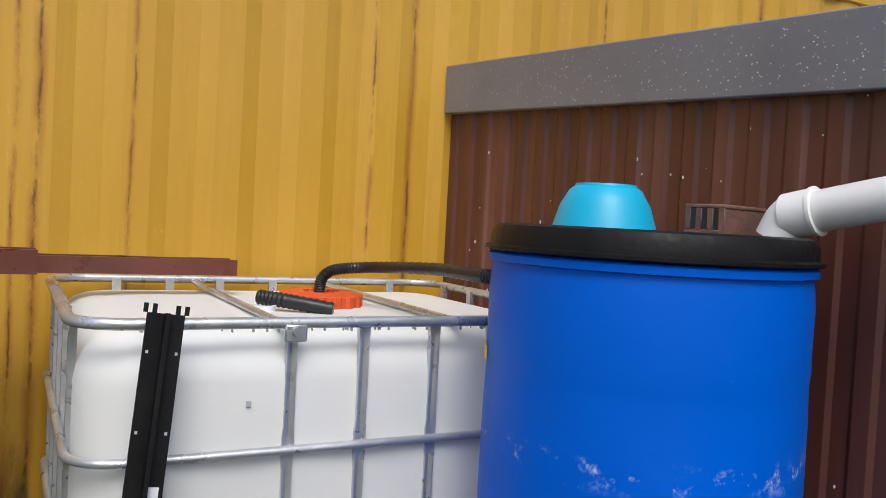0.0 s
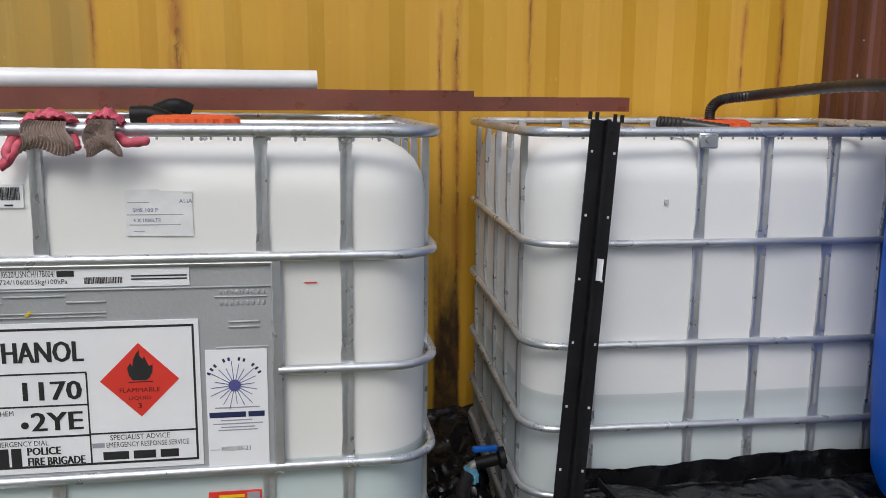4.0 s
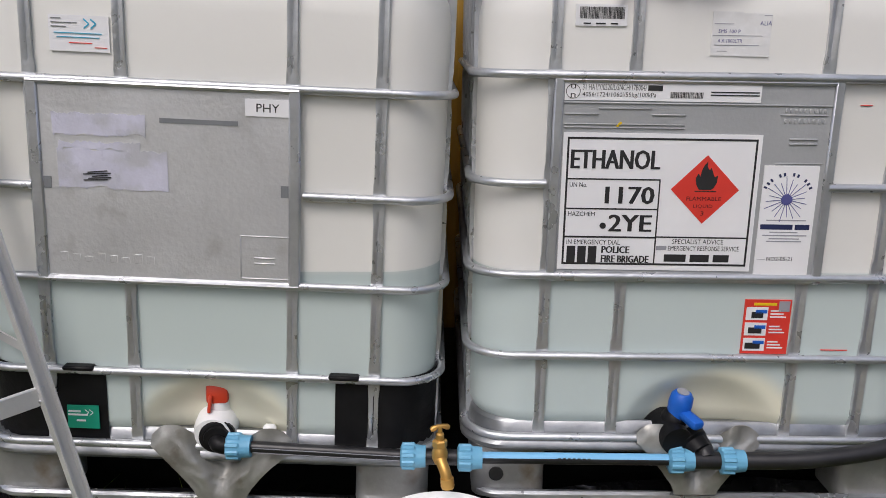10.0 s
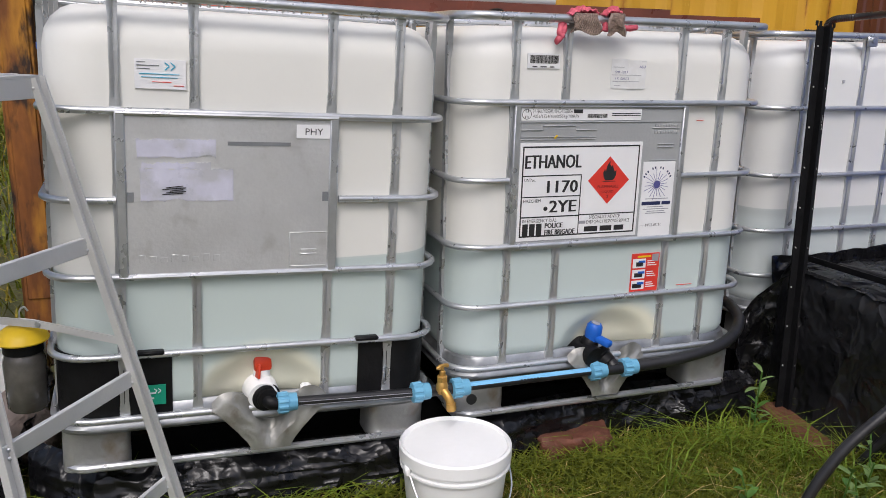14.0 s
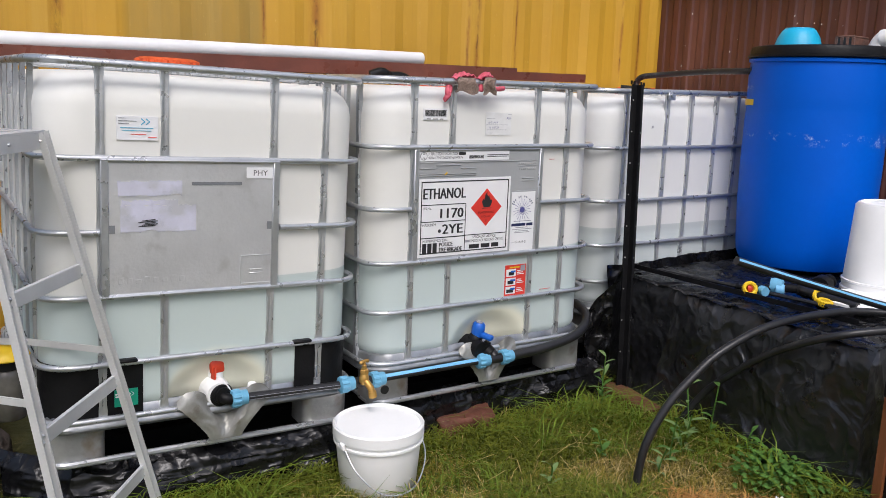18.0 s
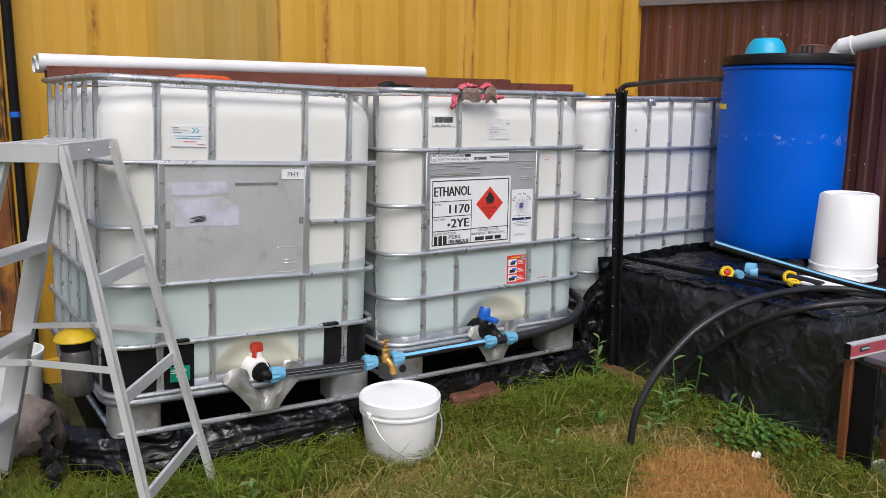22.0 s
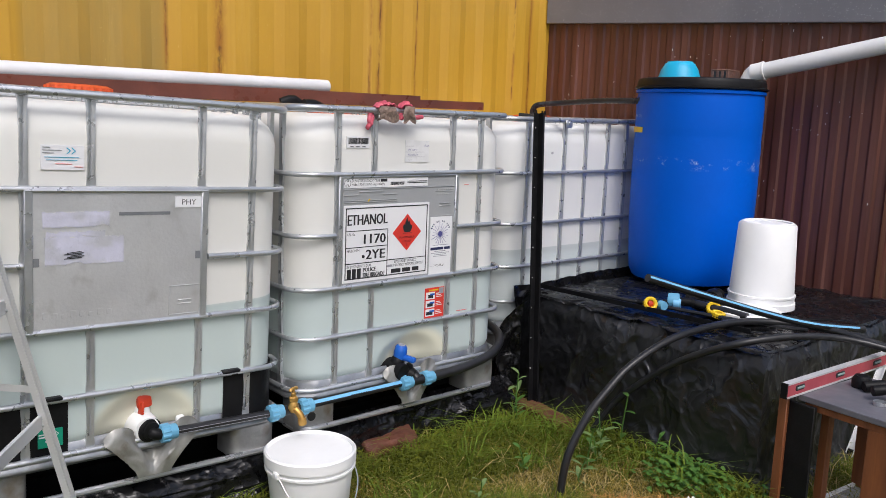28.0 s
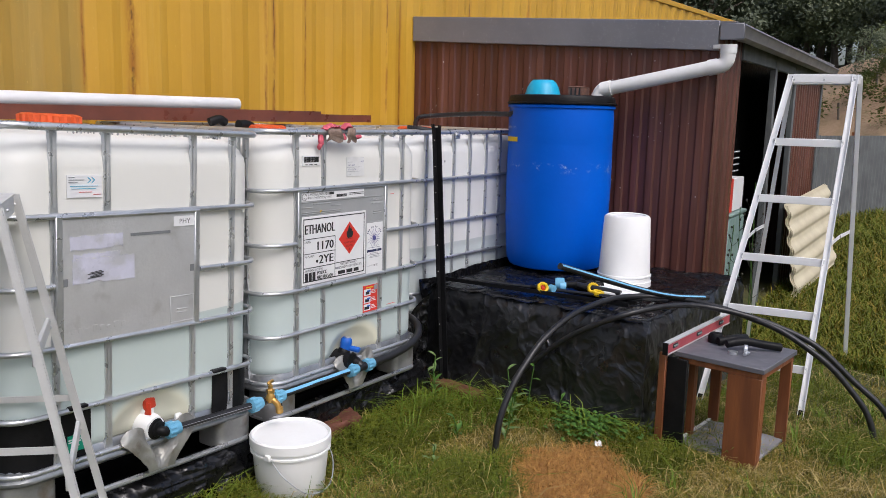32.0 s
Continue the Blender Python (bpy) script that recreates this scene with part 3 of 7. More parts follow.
    # top cross bars
    for k in (0.33, 0.67):
        bm = B()
        if top_cross == "x":
            yy = d * k
            pts = [(-w / 2 + 0.005, yy, h - 0.005), (-w / 2 + 0.09, yy, h - 0.008), (w / 2 - 0.09, yy, h - 0.008), (w / 2 - 0.005, yy, h - 0.005)]
        else:
            xx = -w / 2 + w * k
            pts = [(xx, 0.005, h - 0.005), (xx, 0.09, h - 0.008), (xx, d - 0.09, h - 0.008), (xx, d - 0.005, h - 0.005)]
        tube(bm, pts, 0.009, 8)
        part("top_bar", bm, M["galv"], T)
    # cap
    cx, cy, cz_ = cap_xy
    capo = Matrix.Translation((cx, cy, h + cz_))
    bm = lathe(B(), [(0.0, 0.0), (0.115, 0.0), (0.118, 0.03), (0.09, 0.035), (0, 0.035)], 32, capo)
    part("neck", bm, bottle, T)
    bm = B()
    prof = [(0.0, 0.03), (0.10, 0.03), (0.107, 0.034), (0.107, 0.07), (0.095, 0.078), (0.05, 0.078), (0.045, 0.07), (0, 0.07)]
    ribbed(bm, prof, 16, 0.007, 0.033, 0.0705, capo)
    part("cap", bm, M["orange"], T, "ribbed orange screw cap")
    # pallet: tray rim, feet, bottom rail
    bm = B()
    rings = []
    for ins, zz in ((0.06, rim + 0.02), (0.024, rim + 0.032), (0.017, rim + 0.026), (0.012, rim + 0.002), (0.0, rim - 0.006), (-0.009, rim - 0.018), (-0.009, rim - 0.026), (0.0, rim - 0.036), (0.03, rim - 0.045), (0.08, rim - 0.035)):
        rings.append([bm.verts.new((px, py, zz)) for px, py in rrect(-w / 2 + ins, w / 2 - ins, ins, d - ins, 0.10, 6)])
    for a, b in zip(rings[:-1], rings[1:]):
        for k in range(len(a)):
            bm.faces.new((a[k], a[(k + 1) % len(a)], b[(k + 1) % len(a)], b[k]))
    bm.faces.new(rings[-1])
    part("tray", bm, M["tray"], T, "galvanised pallet tray")
    for fx in (-1, 1):
        for fy in (0, 1):
            bm = B()
            x0 = fx * (w / 2 - 0.02)
            x1 = fx * (w / 2 - 0.19)
            y0, y1 = (0.02, 0.16) if fy == 0 else (d - 0.16, d - 0.02)
            pts = rrect(min(x0, x1), max(x0, x1), y0, y1, 0.032, 4)
            ra = [bm.verts.new((px, py, 0.0)) for px, py in pts]
            rb = [bm.verts.new((px, py, rim - 0.035)) for px, py in pts]
            for k in range(len(ra)):
                bm.faces.new((ra[k], ra[(k + 1) % len(ra)], rb[(k + 1) % len(ra)], rb[k]))
            bm.faces.new(ra[::-1])
            bm.faces.new(rb)
            part("foot", bm, M["galv_dark"], T)
    bm = tube(B(), [(px, py, 0.012) for px, py in rrect(-w / 2 + 0.03, w / 2 - 0.03, 0.012, d - 0.012, 0.05, 5)], 0.011, 8, closed=True)
    part("bottom_rail", bm, M["galv"], T)
    return T


ZB = -0.055
# middle tank; z of the hoops above its foot
tank_b = tank("bulk_water_tank", 0.345, 0.012, ZB, 2.0, 1.07, 1.2, [1.212, 0.974, 0.748, 0.548, 0.362, 0.165], [-0.368, -0.203, 0.194, 0.352],
              (-0.365, 0.206), M["bottle_b"], "half-full translucent caged bulk tank with white hazard placard", (0, 0.6, -0.062), 6, "x", 0.0, 0.5)
tank_a = tank("bulk_water_tank", -0.776, -0.0414, ZB - 0.003, 2.6, 1.045, 1.2, [1.229, 0.955, 0.735, 0.537, 0.325, 0.15], [-0.345, -0.160, 0.188, 0.371],
              (-0.338, 0.200), M["bottle"], "half-full translucent caged bulk tank with bare metal plate", (0, 0.6, -0.034), 6, "x", 0.010, 2.3)
tank_c = tank("bulk_water_tank", 1.765, 0.33, ZB - 0.01, -1.0, 1.25, 1.02, [1.204, 0.937, 0.683, 0.468, 0.29, 0.15], [-0.46, -0.202, -0.04, 0.132, 0.285, 0.44],
              None, M["bottle_c"], "white caged bulk tank half full behind the covered plinth", (0.03, 0.50, -0.06), 5, "y")

# ---- more helpers ----
def beam(bm, p, q, w, d, side=(1, 0, 0), bevel=0.0):
    """A bar from p to q, w wide along side, d deep."""
    p, q, side = Vector(p), Vector(q), Vector(side)
    t = (q - p).normalized()
    a = (side - side.dot(t) * t).normalized()
    b = t.cross(a)
    m = Matrix(((a.x, b.x, t.x, p.x), (a.y, b.y, t.y, p.y), (a.z, b.z, t.z, p.z), (0, 0, 0, 1)))
    return box(bm, -w / 2, w / 2, -d / 2, d / 2, 0, (q - p).length, m, bevel)


def axis(p, q):
    """The matrix that lays z from p towards q."""
    p, q = Vector(p), Vector(q)
    return Matrix.Translation(p) @ (q - p).to_track_quat("Z", "Y").to_matrix().to_4x4()


def turned(bm, p, q, prof, n=24):
    """A turned shape along p to q; prof: (radius, metres along)."""
    return lathe(bm, prof, n, axis(p, q))


def letters(string, x0, x1, z0, z1, parent, material, y, name="lettering", label=""):
    """Built-in letters fitted into a box of the x-z plane."""
    cu = bpy.data.curves.new("lettering", "FONT")
    cu.body = string
    cu.resolution_u = 2
    tmp = bpy.data.objects.new("lettering", cu)
    me = bpy.data.meshes.new_from_object(tmp)
    bpy.data.objects.remove(tmp)
    co = np.array([v.co[:] for v in me.vertices])
    lo, hi = co.min(0), co.max(0)
    for v in me.vertices:
        u = (v.co.x - lo[0]) / max(1e-6, hi[0] - lo[0])
        w = (v.co.y - lo[1]) / max(1e-6, hi[1] - lo[1])
        v.co = (x0 + u * (x1 - x0), y, z0 + w * (z1 - z0))
    me.materials.append(material)
    ob = new(name, me)
    ob.parent = parent
    if label:
        ob["label"] = label
    return ob


def fbm(x, y, z, s):
    return noise.noise(Vector((x * s, y * s, z * s)))


def sheet(fn, nu, nv, bm=None, closed_u=False):
    """A grid of fn(u, v) with u and v from 0 to 1."""
    bm = bm or B()
    g = [[bm.verts.new(fn(i / nu, j / nv)) for j in range(nv + 1)] for i in range(nu + (0 if closed_u else 1))]
    n = len(g)
    for i in range(n if closed_u else n - 1):
        for j in range(nv):
            bm.faces.new((g[i][j], g[(i + 1) % n][j], g[(i + 1) % n][j + 1], g[i][j + 1]))
    return bm


def thicken(bm, t):
    bmesh.ops.recalc_face_normals(bm, faces=bm.faces)
    bmesh.ops.solidify(bm, geom=list(bm.faces), thickness=t)
    return bm


def wrinkle(x, y, z, k=1.0):
    """Creases of loose film."""
    a = abs(fbm(x + 3, y, z, 2.6)) * 0.034
    b = abs(fbm(x, y + 7, z * 0.6, 6.0)) * 0.016
    c = abs(fbm(x, y, z + 5, 15.0)) * 0.007
    return k * (a + b + c - 0.012)


def stone(name, x, y, z, sx, sy, sz, material, label, category, seed=0, rz=0, rough=0.35):
    bm = B()
    bmesh.ops.create_icosphere(bm, subdivisions=4, radius=1.0)
    for v in bm.verts:
        d = v.co.normalized()
        k = 1 + rough * fbm(d.x + seed, d.y, d.z, 1.3) + 0.12 * fbm(d.x, d.y + seed, d.z, 4.0)
        c = Vector((max(-0.75, min(0.75, d.x)), max(-0.75, min(0.75, d.y)), max(-0.7, min(0.7, d.z)))) * k
        v.co = (c.x * sx / 1.5, c.y * sy / 1.5, (c.z + 0.55) * sz / 1.3)
    ob = part(name, bm, material, None, "", 50)
    ob.matrix_basis = pose(x, y, z, 0, 0, rz)
    return tagged(ob, label, category)


def boulder(x, y, sx, sy, sz, material, label, seed, rz=0):
    """A broken rock: the hull of scattered points, its edges worn."""
    rr = random.Random(seed)
    bm = B()
    for k in range(34):
        d = Vector((rr.gauss(0, 1), rr.gauss(0, 1), rr.gauss(0, 1))).normalized() * rr.uniform(0.85, 1.05)
        bm.verts.new((d.x * sx / 2, d.y * sy / 2, (d.z + 0.7) * sz / 1.7))
    bmesh.ops.convex_hull(bm, input=list(bm.verts))
    bmesh.ops.delete(bm, geom=[v for v in bm.verts if not v.link_faces], context="VERTS")
    bmesh.ops.bevel(bm, geom=list(bm.edges), offset=0.006, segments=1, profile=0.5, affect="EDGES")
    ob = part("rock", bm, material, None, "", 20)
    ob.matrix_basis = pose(x, y, GROUND, 0, 0, rz)
    return tagged(ob, label, "stone")


M["stone_red"] = surface("red_brown_stone", (0.16, 0.055, 0.03), (0.10, 0.035, 0.022), 9, 0.6, 0.85, 0, 0.6, 40, distance=0.02)
M["stone_grey"] = surface("grey_pink_stone", (0.30, 0.24, 0.21), (0.16, 0.13, 0.11), 14, 0.7, 0.9, 0, 0.8, 40, distance=0.02)
M["brick"] = surface("dark_brick", (0.22, 0.10, 0.065), (0.13, 0.075, 0.06), 14, 0.7, 0.9, 0, 0.6, 60)
M["navy"] = surface("navy_print", (0.02, 0.03, 0.10), None, 8, 0.45, 0.55, 0, 0)
M["smudge"] = surface("grey_smudge", (0.52, 0.52, 0.53), None, 8, 0.5, 0.6, 0, 0)
M["grey_ink"] = surface("grey_print", (0.35, 0.35, 0.38), None, 8, 0.5, 0.6, 0, 0)
M["cyan_ink"] = surface("cyan_print", (0.05, 0.42, 0.62), None, 8, 0.5, 0.6, 0, 0)
M["violet_ink"] = surface("violet_print", (0.10, 0.10, 0.30), None, 8, 0.5, 0.6, 0, 0)
M["green_tag"] = surface("green_label", (0.01, 0.33, 0.20), None, 8, 0.4, 0.5, 0, 0)
M["valve_red"] = surface("red_valve_plastic", (0.62, 0.05, 0.015), None, 8, 0.4, 0.5, 0, 0.05)
M["film_white"] = surface("frosted_film", (0.60, 0.60, 0.70), (0.52, 0.52, 0.60), 14, 0.25, 0.4, 0, 0.2, 60, spots=[(0.45, 0.455, 0.48)], spot_scale=9, spot_edge=(0.5, 0.62))
M["smear"] = surface("grey_smear", (0.24, 0.25, 0.26), None, 9, 0.5, 0.6, 0.3, 0)
M["glove_pink"] = surface("pink_rubber_glove", (0.66, 0.12, 0.17), (0.48, 0.07, 0.10), 22, 0.55, 0.7, 0, 0.3, 90)
M["glove_knit"] = surface("beige_knit", (0.36, 0.27, 0.22), (0.26, 0.19, 0.155), 60, 0.85, 0.95, 0, 0.5, 200)
M["level_red"] = surface("red_level_frame", (0.46, 0.085, 0.10), (0.38, 0.065, 0.08), 9, 0.4, 0.55, 0.1, 0.08)
M["laminate"] = surface("grey_laminate", (0.15, 0.145, 0.165), (0.12, 0.12, 0.135), 6, 0.3, 0.5, 0, 0.06)
M["wet_shelf"] = surface("wet_grey_shelf", (0.30, 0.30, 0.31), (0.22, 0.22, 0.23), 7, 0.12, 0.3, 0, 0.08, spots=[(0.20, 0.16, 0.13)], spot_scale=8, spot_edge=(0.6, 0.75))
M["cream"] = surface("cream_steel_sheet", (0.62, 0.56, 0.40), (0.52, 0.46, 0.32), 5, 0.45, 0.6, 0, 0.08)
M["fence"] = surface("weathered_iron_sheet", (0.17, 0.18, 0.18), (0.11, 0.115, 0.115), 3, 0.6, 0.8, 0.2, 0.2)
M["jar_glass"] = surface("murky_jar_plastic", (0.12, 0.115, 0.10), (0.06, 0.055, 0.05), 12, 0.12, 0.25, 0, 0.1, spots=[(0.05, 0.04, 0.03)], spot_scale=9)
M["skyblue"] = surface("pipe_stripe_blue", (0.20, 0.50, 0.76), (0.17, 0.44, 0.68), 7, 0.3, 0.45, 0, 0.04)
M["dirt"] = surface("pale_dirt_bank", (0.36, 0.24, 0.15), (0.26, 0.18, 0.10), 3, 0.9, 1, 0, 0.5, 20, distance=0.05)
M["white_alu"] = surface("white_painted_ladder", (0.88, 0.88, 0.88), (0.78, 0.78, 0.78), 5, 0.4, 0.55, 0, 0.08)


def scuffed_blue():
    m = surface("scuffed_blue_plastic", (0.0, 0.115, 0.66), (0.0, 0.10, 0.58), 2.5, 0.38, 0.52, 0, 0.06, 50, spec=0.18)
    nd, ln = m.node_tree.nodes, m.node_tree.links
    bsdf = nd["Principled BSDF"]
    col = bsdf.inputs["Base Color"].links[0].from_socket
    tc = nd.new("ShaderNodeTexCoord")
    sep = nd.new("ShaderNodeSeparateXYZ")
    ln.new(tc.outputs["Object"], sep.inputs[0])

    def tex(scale, stretch):
        mp = nd.new("ShaderNodeMapping")
        mp.inputs["Scale"].default_value = stretch
        ln.new(tc.outputs["Object"], mp.inputs[0])
        t = nd.new("ShaderNodeTexNoise")
        t.inputs["Scale"].default_value, t.inputs["Detail"].default_value, t.inputs["Roughness"].default_value = scale, 8, 0.75
        ln.new(mp.outputs[0], t.inputs["Vector"])
        return t.outputs["Fac"]

    def ramp(v, a, b, lo=0.0, hi=1.0):
        r = nd.new("ShaderNodeMapRange")
        for k, x in zip(("From Min", "From Max", "To Min", "To Max"), (a, b, lo, hi)):
            r.inputs[k].default_value = x
        ln.new(v, r.inputs[0])
        return r.outputs[0]

    def mul(a, b):
        n = nd.new("ShaderNodeMath")
        n.operation = "MULTIPLY"
        ln.new(a, n.inputs[0])
        ln.new(b, n.inputs[1])
        return n.outputs[0]

    for zc, w, thr, sc in ((0.63, 0.035, 0.53, 9), (0.80, 0.012, 0.55, 5), (0.86, 0.012, 0.56, 5)):
        n = nd.new("ShaderNodeMath")
        n.operation = "SUBTRACT"
        ln.new(sep.outputs["Z"], n.inputs[0])
        n.inputs[1].default_value = zc
        n2 = nd.new("ShaderNodeMath")
        n2.operation = "ABSOLUTE"
        ln.new(n.outputs[0], n2.inputs[0])
        f = mul(ramp(n2.outputs[0], 0, w, 1, 0), ramp(tex(sc, (1, 1, 1.2)), thr, thr + 0.06))
        f = mul(f, ramp(tex(60, (1, 1, 0.6)), 0.42, 0.56))
        x = nd.new("ShaderNodeMix")
        x.data_type = "RGBA"
        ln.new(f, x.inputs[0])
        ln.new(col, x.inputs[6])
        x.inputs[7].default_value = (0.42, 0.52, 0.72, 1)
        col = x.outputs[2]
    ln.new(col, bsdf.inputs["Base Color"])
    return m


M["barrel"] = scuffed_blue()

# ---- shed front ----
# local x runs along the gable side to the front corner, y into the shed
FR = thing("shed_front", 0, 0, 0, 0, "open brown shed front with grey posts and gutter", "shed front")
FR.matrix_basis = SHED
FL = 4.35
part("corner_sheet", trapezoid(B(), 0.60, 0, ST1 - 0.05, 0.13, 0.012, 0.35, 0.15, 0.002, Matrix.Translation((SL, 0.03, 0)) @ Matrix.Rotation(radians(90), 4, "Z")), M["brown"], FR, "", 12)
part("far_sheet", trapezoid(B(), 1.5, 0, ST1 - 0.1, 0.13, 0.012, 0.35, 0.15, 0.002, Matrix.Translation((SL, 2.72, 0)) @ Matrix.Rotation(radians(90), 4, "Z")), M["brown"], FR, "", 12)
for yy in (1.75, 2.65, 4.22):
    part("post", box(B(), SL - 0.03, SL + 0.015, yy, yy + 0.07, 0, ST1 - 0.05, None, 0.004), M["fence"], FR)
part("lintel", box(B(), SL - 0.03, SL + 0.01, 0.64, 4.3, ST1 - 0.16, ST1 - 0.05, None, 0.004), M["fence"], FR)
part("back_wall", box(B(), 0.02, 0.05, 0.06, FL - 0.1, 0, ST0), M["brown"], FR)
part("end_wall", box(B(), 0.05, SL - 0.04, FL - 0.14, FL - 0.1, 0, ST1 - 0.05), M["brown"], FR)
# added black sheet: stands in for the shade inside the open shed
part("inner_panel", box(B(), SL - 0.5, SL - 0.46, 0.1, 4.1, 0.0, ST1 - 0.01), M["black"], FR, "added black sheet standing in for the shed's shaded interior")
for k in range(4):
    part("rack_wire", tube(B(), [(SL - 0.2, 0.64, 1.12 + 0.05 * k), (SL - 0.2, 1.7, 1.12 + 0.05 * k)], 0.006, 6), M["alu"], FR)
gut = thing("roof_gutter", 0, 0, 0, 0, "grey steel roof gutter on the shed eave", "gutter")
gut.matrix_basis = SHED
prof = [(0.0, 0.0), (0.02, -0.055), (0.07, -0.075), (0.11, -0.06), (0.125, -0.01), (0.135, 0.0), (0.13, 0.01), (0.115, 0.0), (0.10, -0.05), (0.07, -0.065), (0.025, -0.047), (0.01, 0.0)]
bm = B()
ra = [bm.verts.new((SL + 0.01 + u, 0.0, ST1 + 0.0 + v)) for u, v in prof]
rb = [bm.verts.new((SL + 0.01 + u, FL, ST1 - 0.03 + v)) for u, v in prof]
for k in range(len(prof)):
    bm.faces.new((ra[k], ra[(k + 1) % len(prof)], rb[(k + 1) % len(prof)], rb[k]))
bm.faces.new(ra[::-1])
bm.faces.new(rb)
part("trough", bm, M["fascia"], gut)
part("end_cap", box(B(), SL + 0.005, SL + 0.15, -0.012, 0.0, ST1 - 0.085, ST1 + 0.012, None, 0.008), M["fascia"], gut)

box_red = thing("red_and_white_carton", 3.74, -0.60, GROUND + 0.832, 4.5, "red and white printed carton on a crate", "carton")
part("carton", box(B(), 0, 0.46, 0, 0.2, 0, 0.25, None, 0.006), M["paper"], box_red)
part("red_stripe", box(B(), -0.003, 0.11, -0.003, 0.203, 0.0, 0.252), M["red"], box_red)
crate = thing("plastic_crate", 3.72, -0.62, GROUND, 4.5, "pale green clear plastic crate on the ground", "crate")
M["crate"] = surface("pale_green_plastic", (0.22, 0.32, 0.29), None, 9, 0.35, 0.5, 0, 0.1)
part("crate_body", box(B(), 0, 0.52, 0, 0.26, 0, 0.80, None, 0.02), M["crate"], crate)
part("crate_rim", box(B(), -0.012, 0.532, -0.012, 0.272, 0.80, 0.828, None, 0.008), M["crate"], crate)

# ---- plinth ----
plinth = thing("covered_plinth", 1.205, -1.06, GROUND, 0, "low plinth wrapped in wrinkled wet black plastic film", "plinth")
PX, PY, PH = 1.50, 1.30, 0.572


def plinth_at(a, k):
    """a: metres round the outline from the front right corner, k: 0 ground, 1 top edge."""
    if a < PY:
        x, y, nx, ny = 0.0, a, -1, 0
    elif a < PY + PX:
        x, y, nx, ny = a - PY, PY, 0, 1
    elif a < 2 * PY + PX:
        x, y, nx, ny = PX, 2 * PY + PX - a, 1, 0
    else:
        x, y, nx, ny = 2 * PY + 2 * PX - a, 0.0, 0, -1
    z = PH * min(1, k)
    w = wrinkle(x * 1.1 + nx, y * 1.1 + ny, z * 0.5, 0.55) + 0.05 * max(0, 0.25 - k) * 2 + 0.05 * max(0.0, 1 - k / 0.09) ** 2
    s = x + y + 0.45 * z
    w += (0.012 * (1 - abs(fbm(s, z * 0.3, nx, 3.0))) ** 5 + 0.005 * (1 - abs(fbm(s + 0.8 * z, z * 0.5, ny, 6.0))) ** 6) * min(1.0, 4 * (1.02 - k))
    r = 0.03 * max(0, (k - 0.9) / 0.1)
    return (x + nx * (w - r), y + ny * (w - r), z - 0.01 * max(0, k - 0.95))


L = 2 * (PX + PY)
bm = sheet(lambda u, v: plinth_at(u * L, v), 520, 44, None, True)
part("film_sides", bm, M["film_sheen"], plinth)
bm = sheet(lambda u, v: (0.01 + u * (PX - 0.02), 0.01 + v * (PY - 0.02), PH - 0.006 + wrinkle(u * 3, v * 3, 2, 0.7)), 70, 70)
part("film_top", bm, M["film"], plinth)
part("core", box(B(), 0.05, PX - 0.05, 0.05, PY - 0.05, 0, PH - 0.03), M["brick"], plinth)
# loose film gathered behind the picket
bm = sheet(lambda u, v: (1.22 + u * 1.0, 0.24 + 0.06 * v + 0.03 * fbm(u * 4, v, 0, 1.5), 0.30 - 0.5 * (1 - v) + (0.012 + 0.03 * u) * v + wrinkle(u * 2, v * 2, 5, 0.6)), 60, 20)
structure("loose_film", thicken(bm, 0.002), M["film"], "loose black plastic film bunched against the tank", "plastic film", 50, "")
bm = sheet(lambda u, v: (0.98 + 0.27 * u + wrinkle(u * 1.2, v * 1.6, 1, 0.9), 0.14 + 0.16 * math.sin(u * 3) + wrinkle(u * 1.5, v * 1.2, 9, 0.8), GROUND + 0.58 * v * (0.35 + 0.65 * u) + 0.02 * fbm(u, v, 0, 3)), 24, 40)
structure("film_fold", thicken(bm, 0.002), M["film"], "crumpled black plastic film hanging between tank and plinth", "plastic film", 50, "")

# steel angle lying along the plinth's edge
ang = thing("slotted_steel_angle", 0, 0, 0, 0, "black slotted steel angle lying on the plinth edge", "steel angle")
bm = B()
beam(bm, (1.30, 0.20, 0.318), (1.40, -0.88, 0.318), 0.028, 0.004, (1, 0, 0))
beam(bm, (1.286, 0.20, 0.328), (1.386, -0.88, 0.328), 0.004, 0.02, (1, 0, 0))
part("angle_bar", bm, M["black"], ang)
rod = thing("thin_black_pipe", 0, 0, 0, 0, "thin black pipe lying on the plinth film", "pipe")
part("pipe_body", tube(B(), smoothline([(1.34, 0.1, 0.325), (1.42, -0.3, 0.328), (1.50, -0.75, 0.33), (1.62, -1.0, 0.325)], 5), 0.009, 8), M["rubber"], rod)

# ---- barrel ----
barrel = thing("rain_barrel", 2.20, -0.01, 0.312, 20, "tall scuffed blue plastic rain barrel with black lid", "barrel")
prof = [(0, 0.0), (0.25, 0.0), (0.29, 0.012), (0.306, 0.05), (0.312, 0.12), (0.322, 0.30), (0.325, 0.5), (0.3235, 0.70), (0.3215, 0.76), (0.3215, 0.775), (0.3235, 0.80), (0.3225, 0.825),
        (0.3235, 0.92), (0.320, 0.965), (0.319, 0.98), (0.328, 0.983), (0.329, 0.996), (0.322, 1.001), (0.31, 1.002), (0, 1.002)]
part("drum", lathe(B(), prof, 80), M["barrel"], barrel)
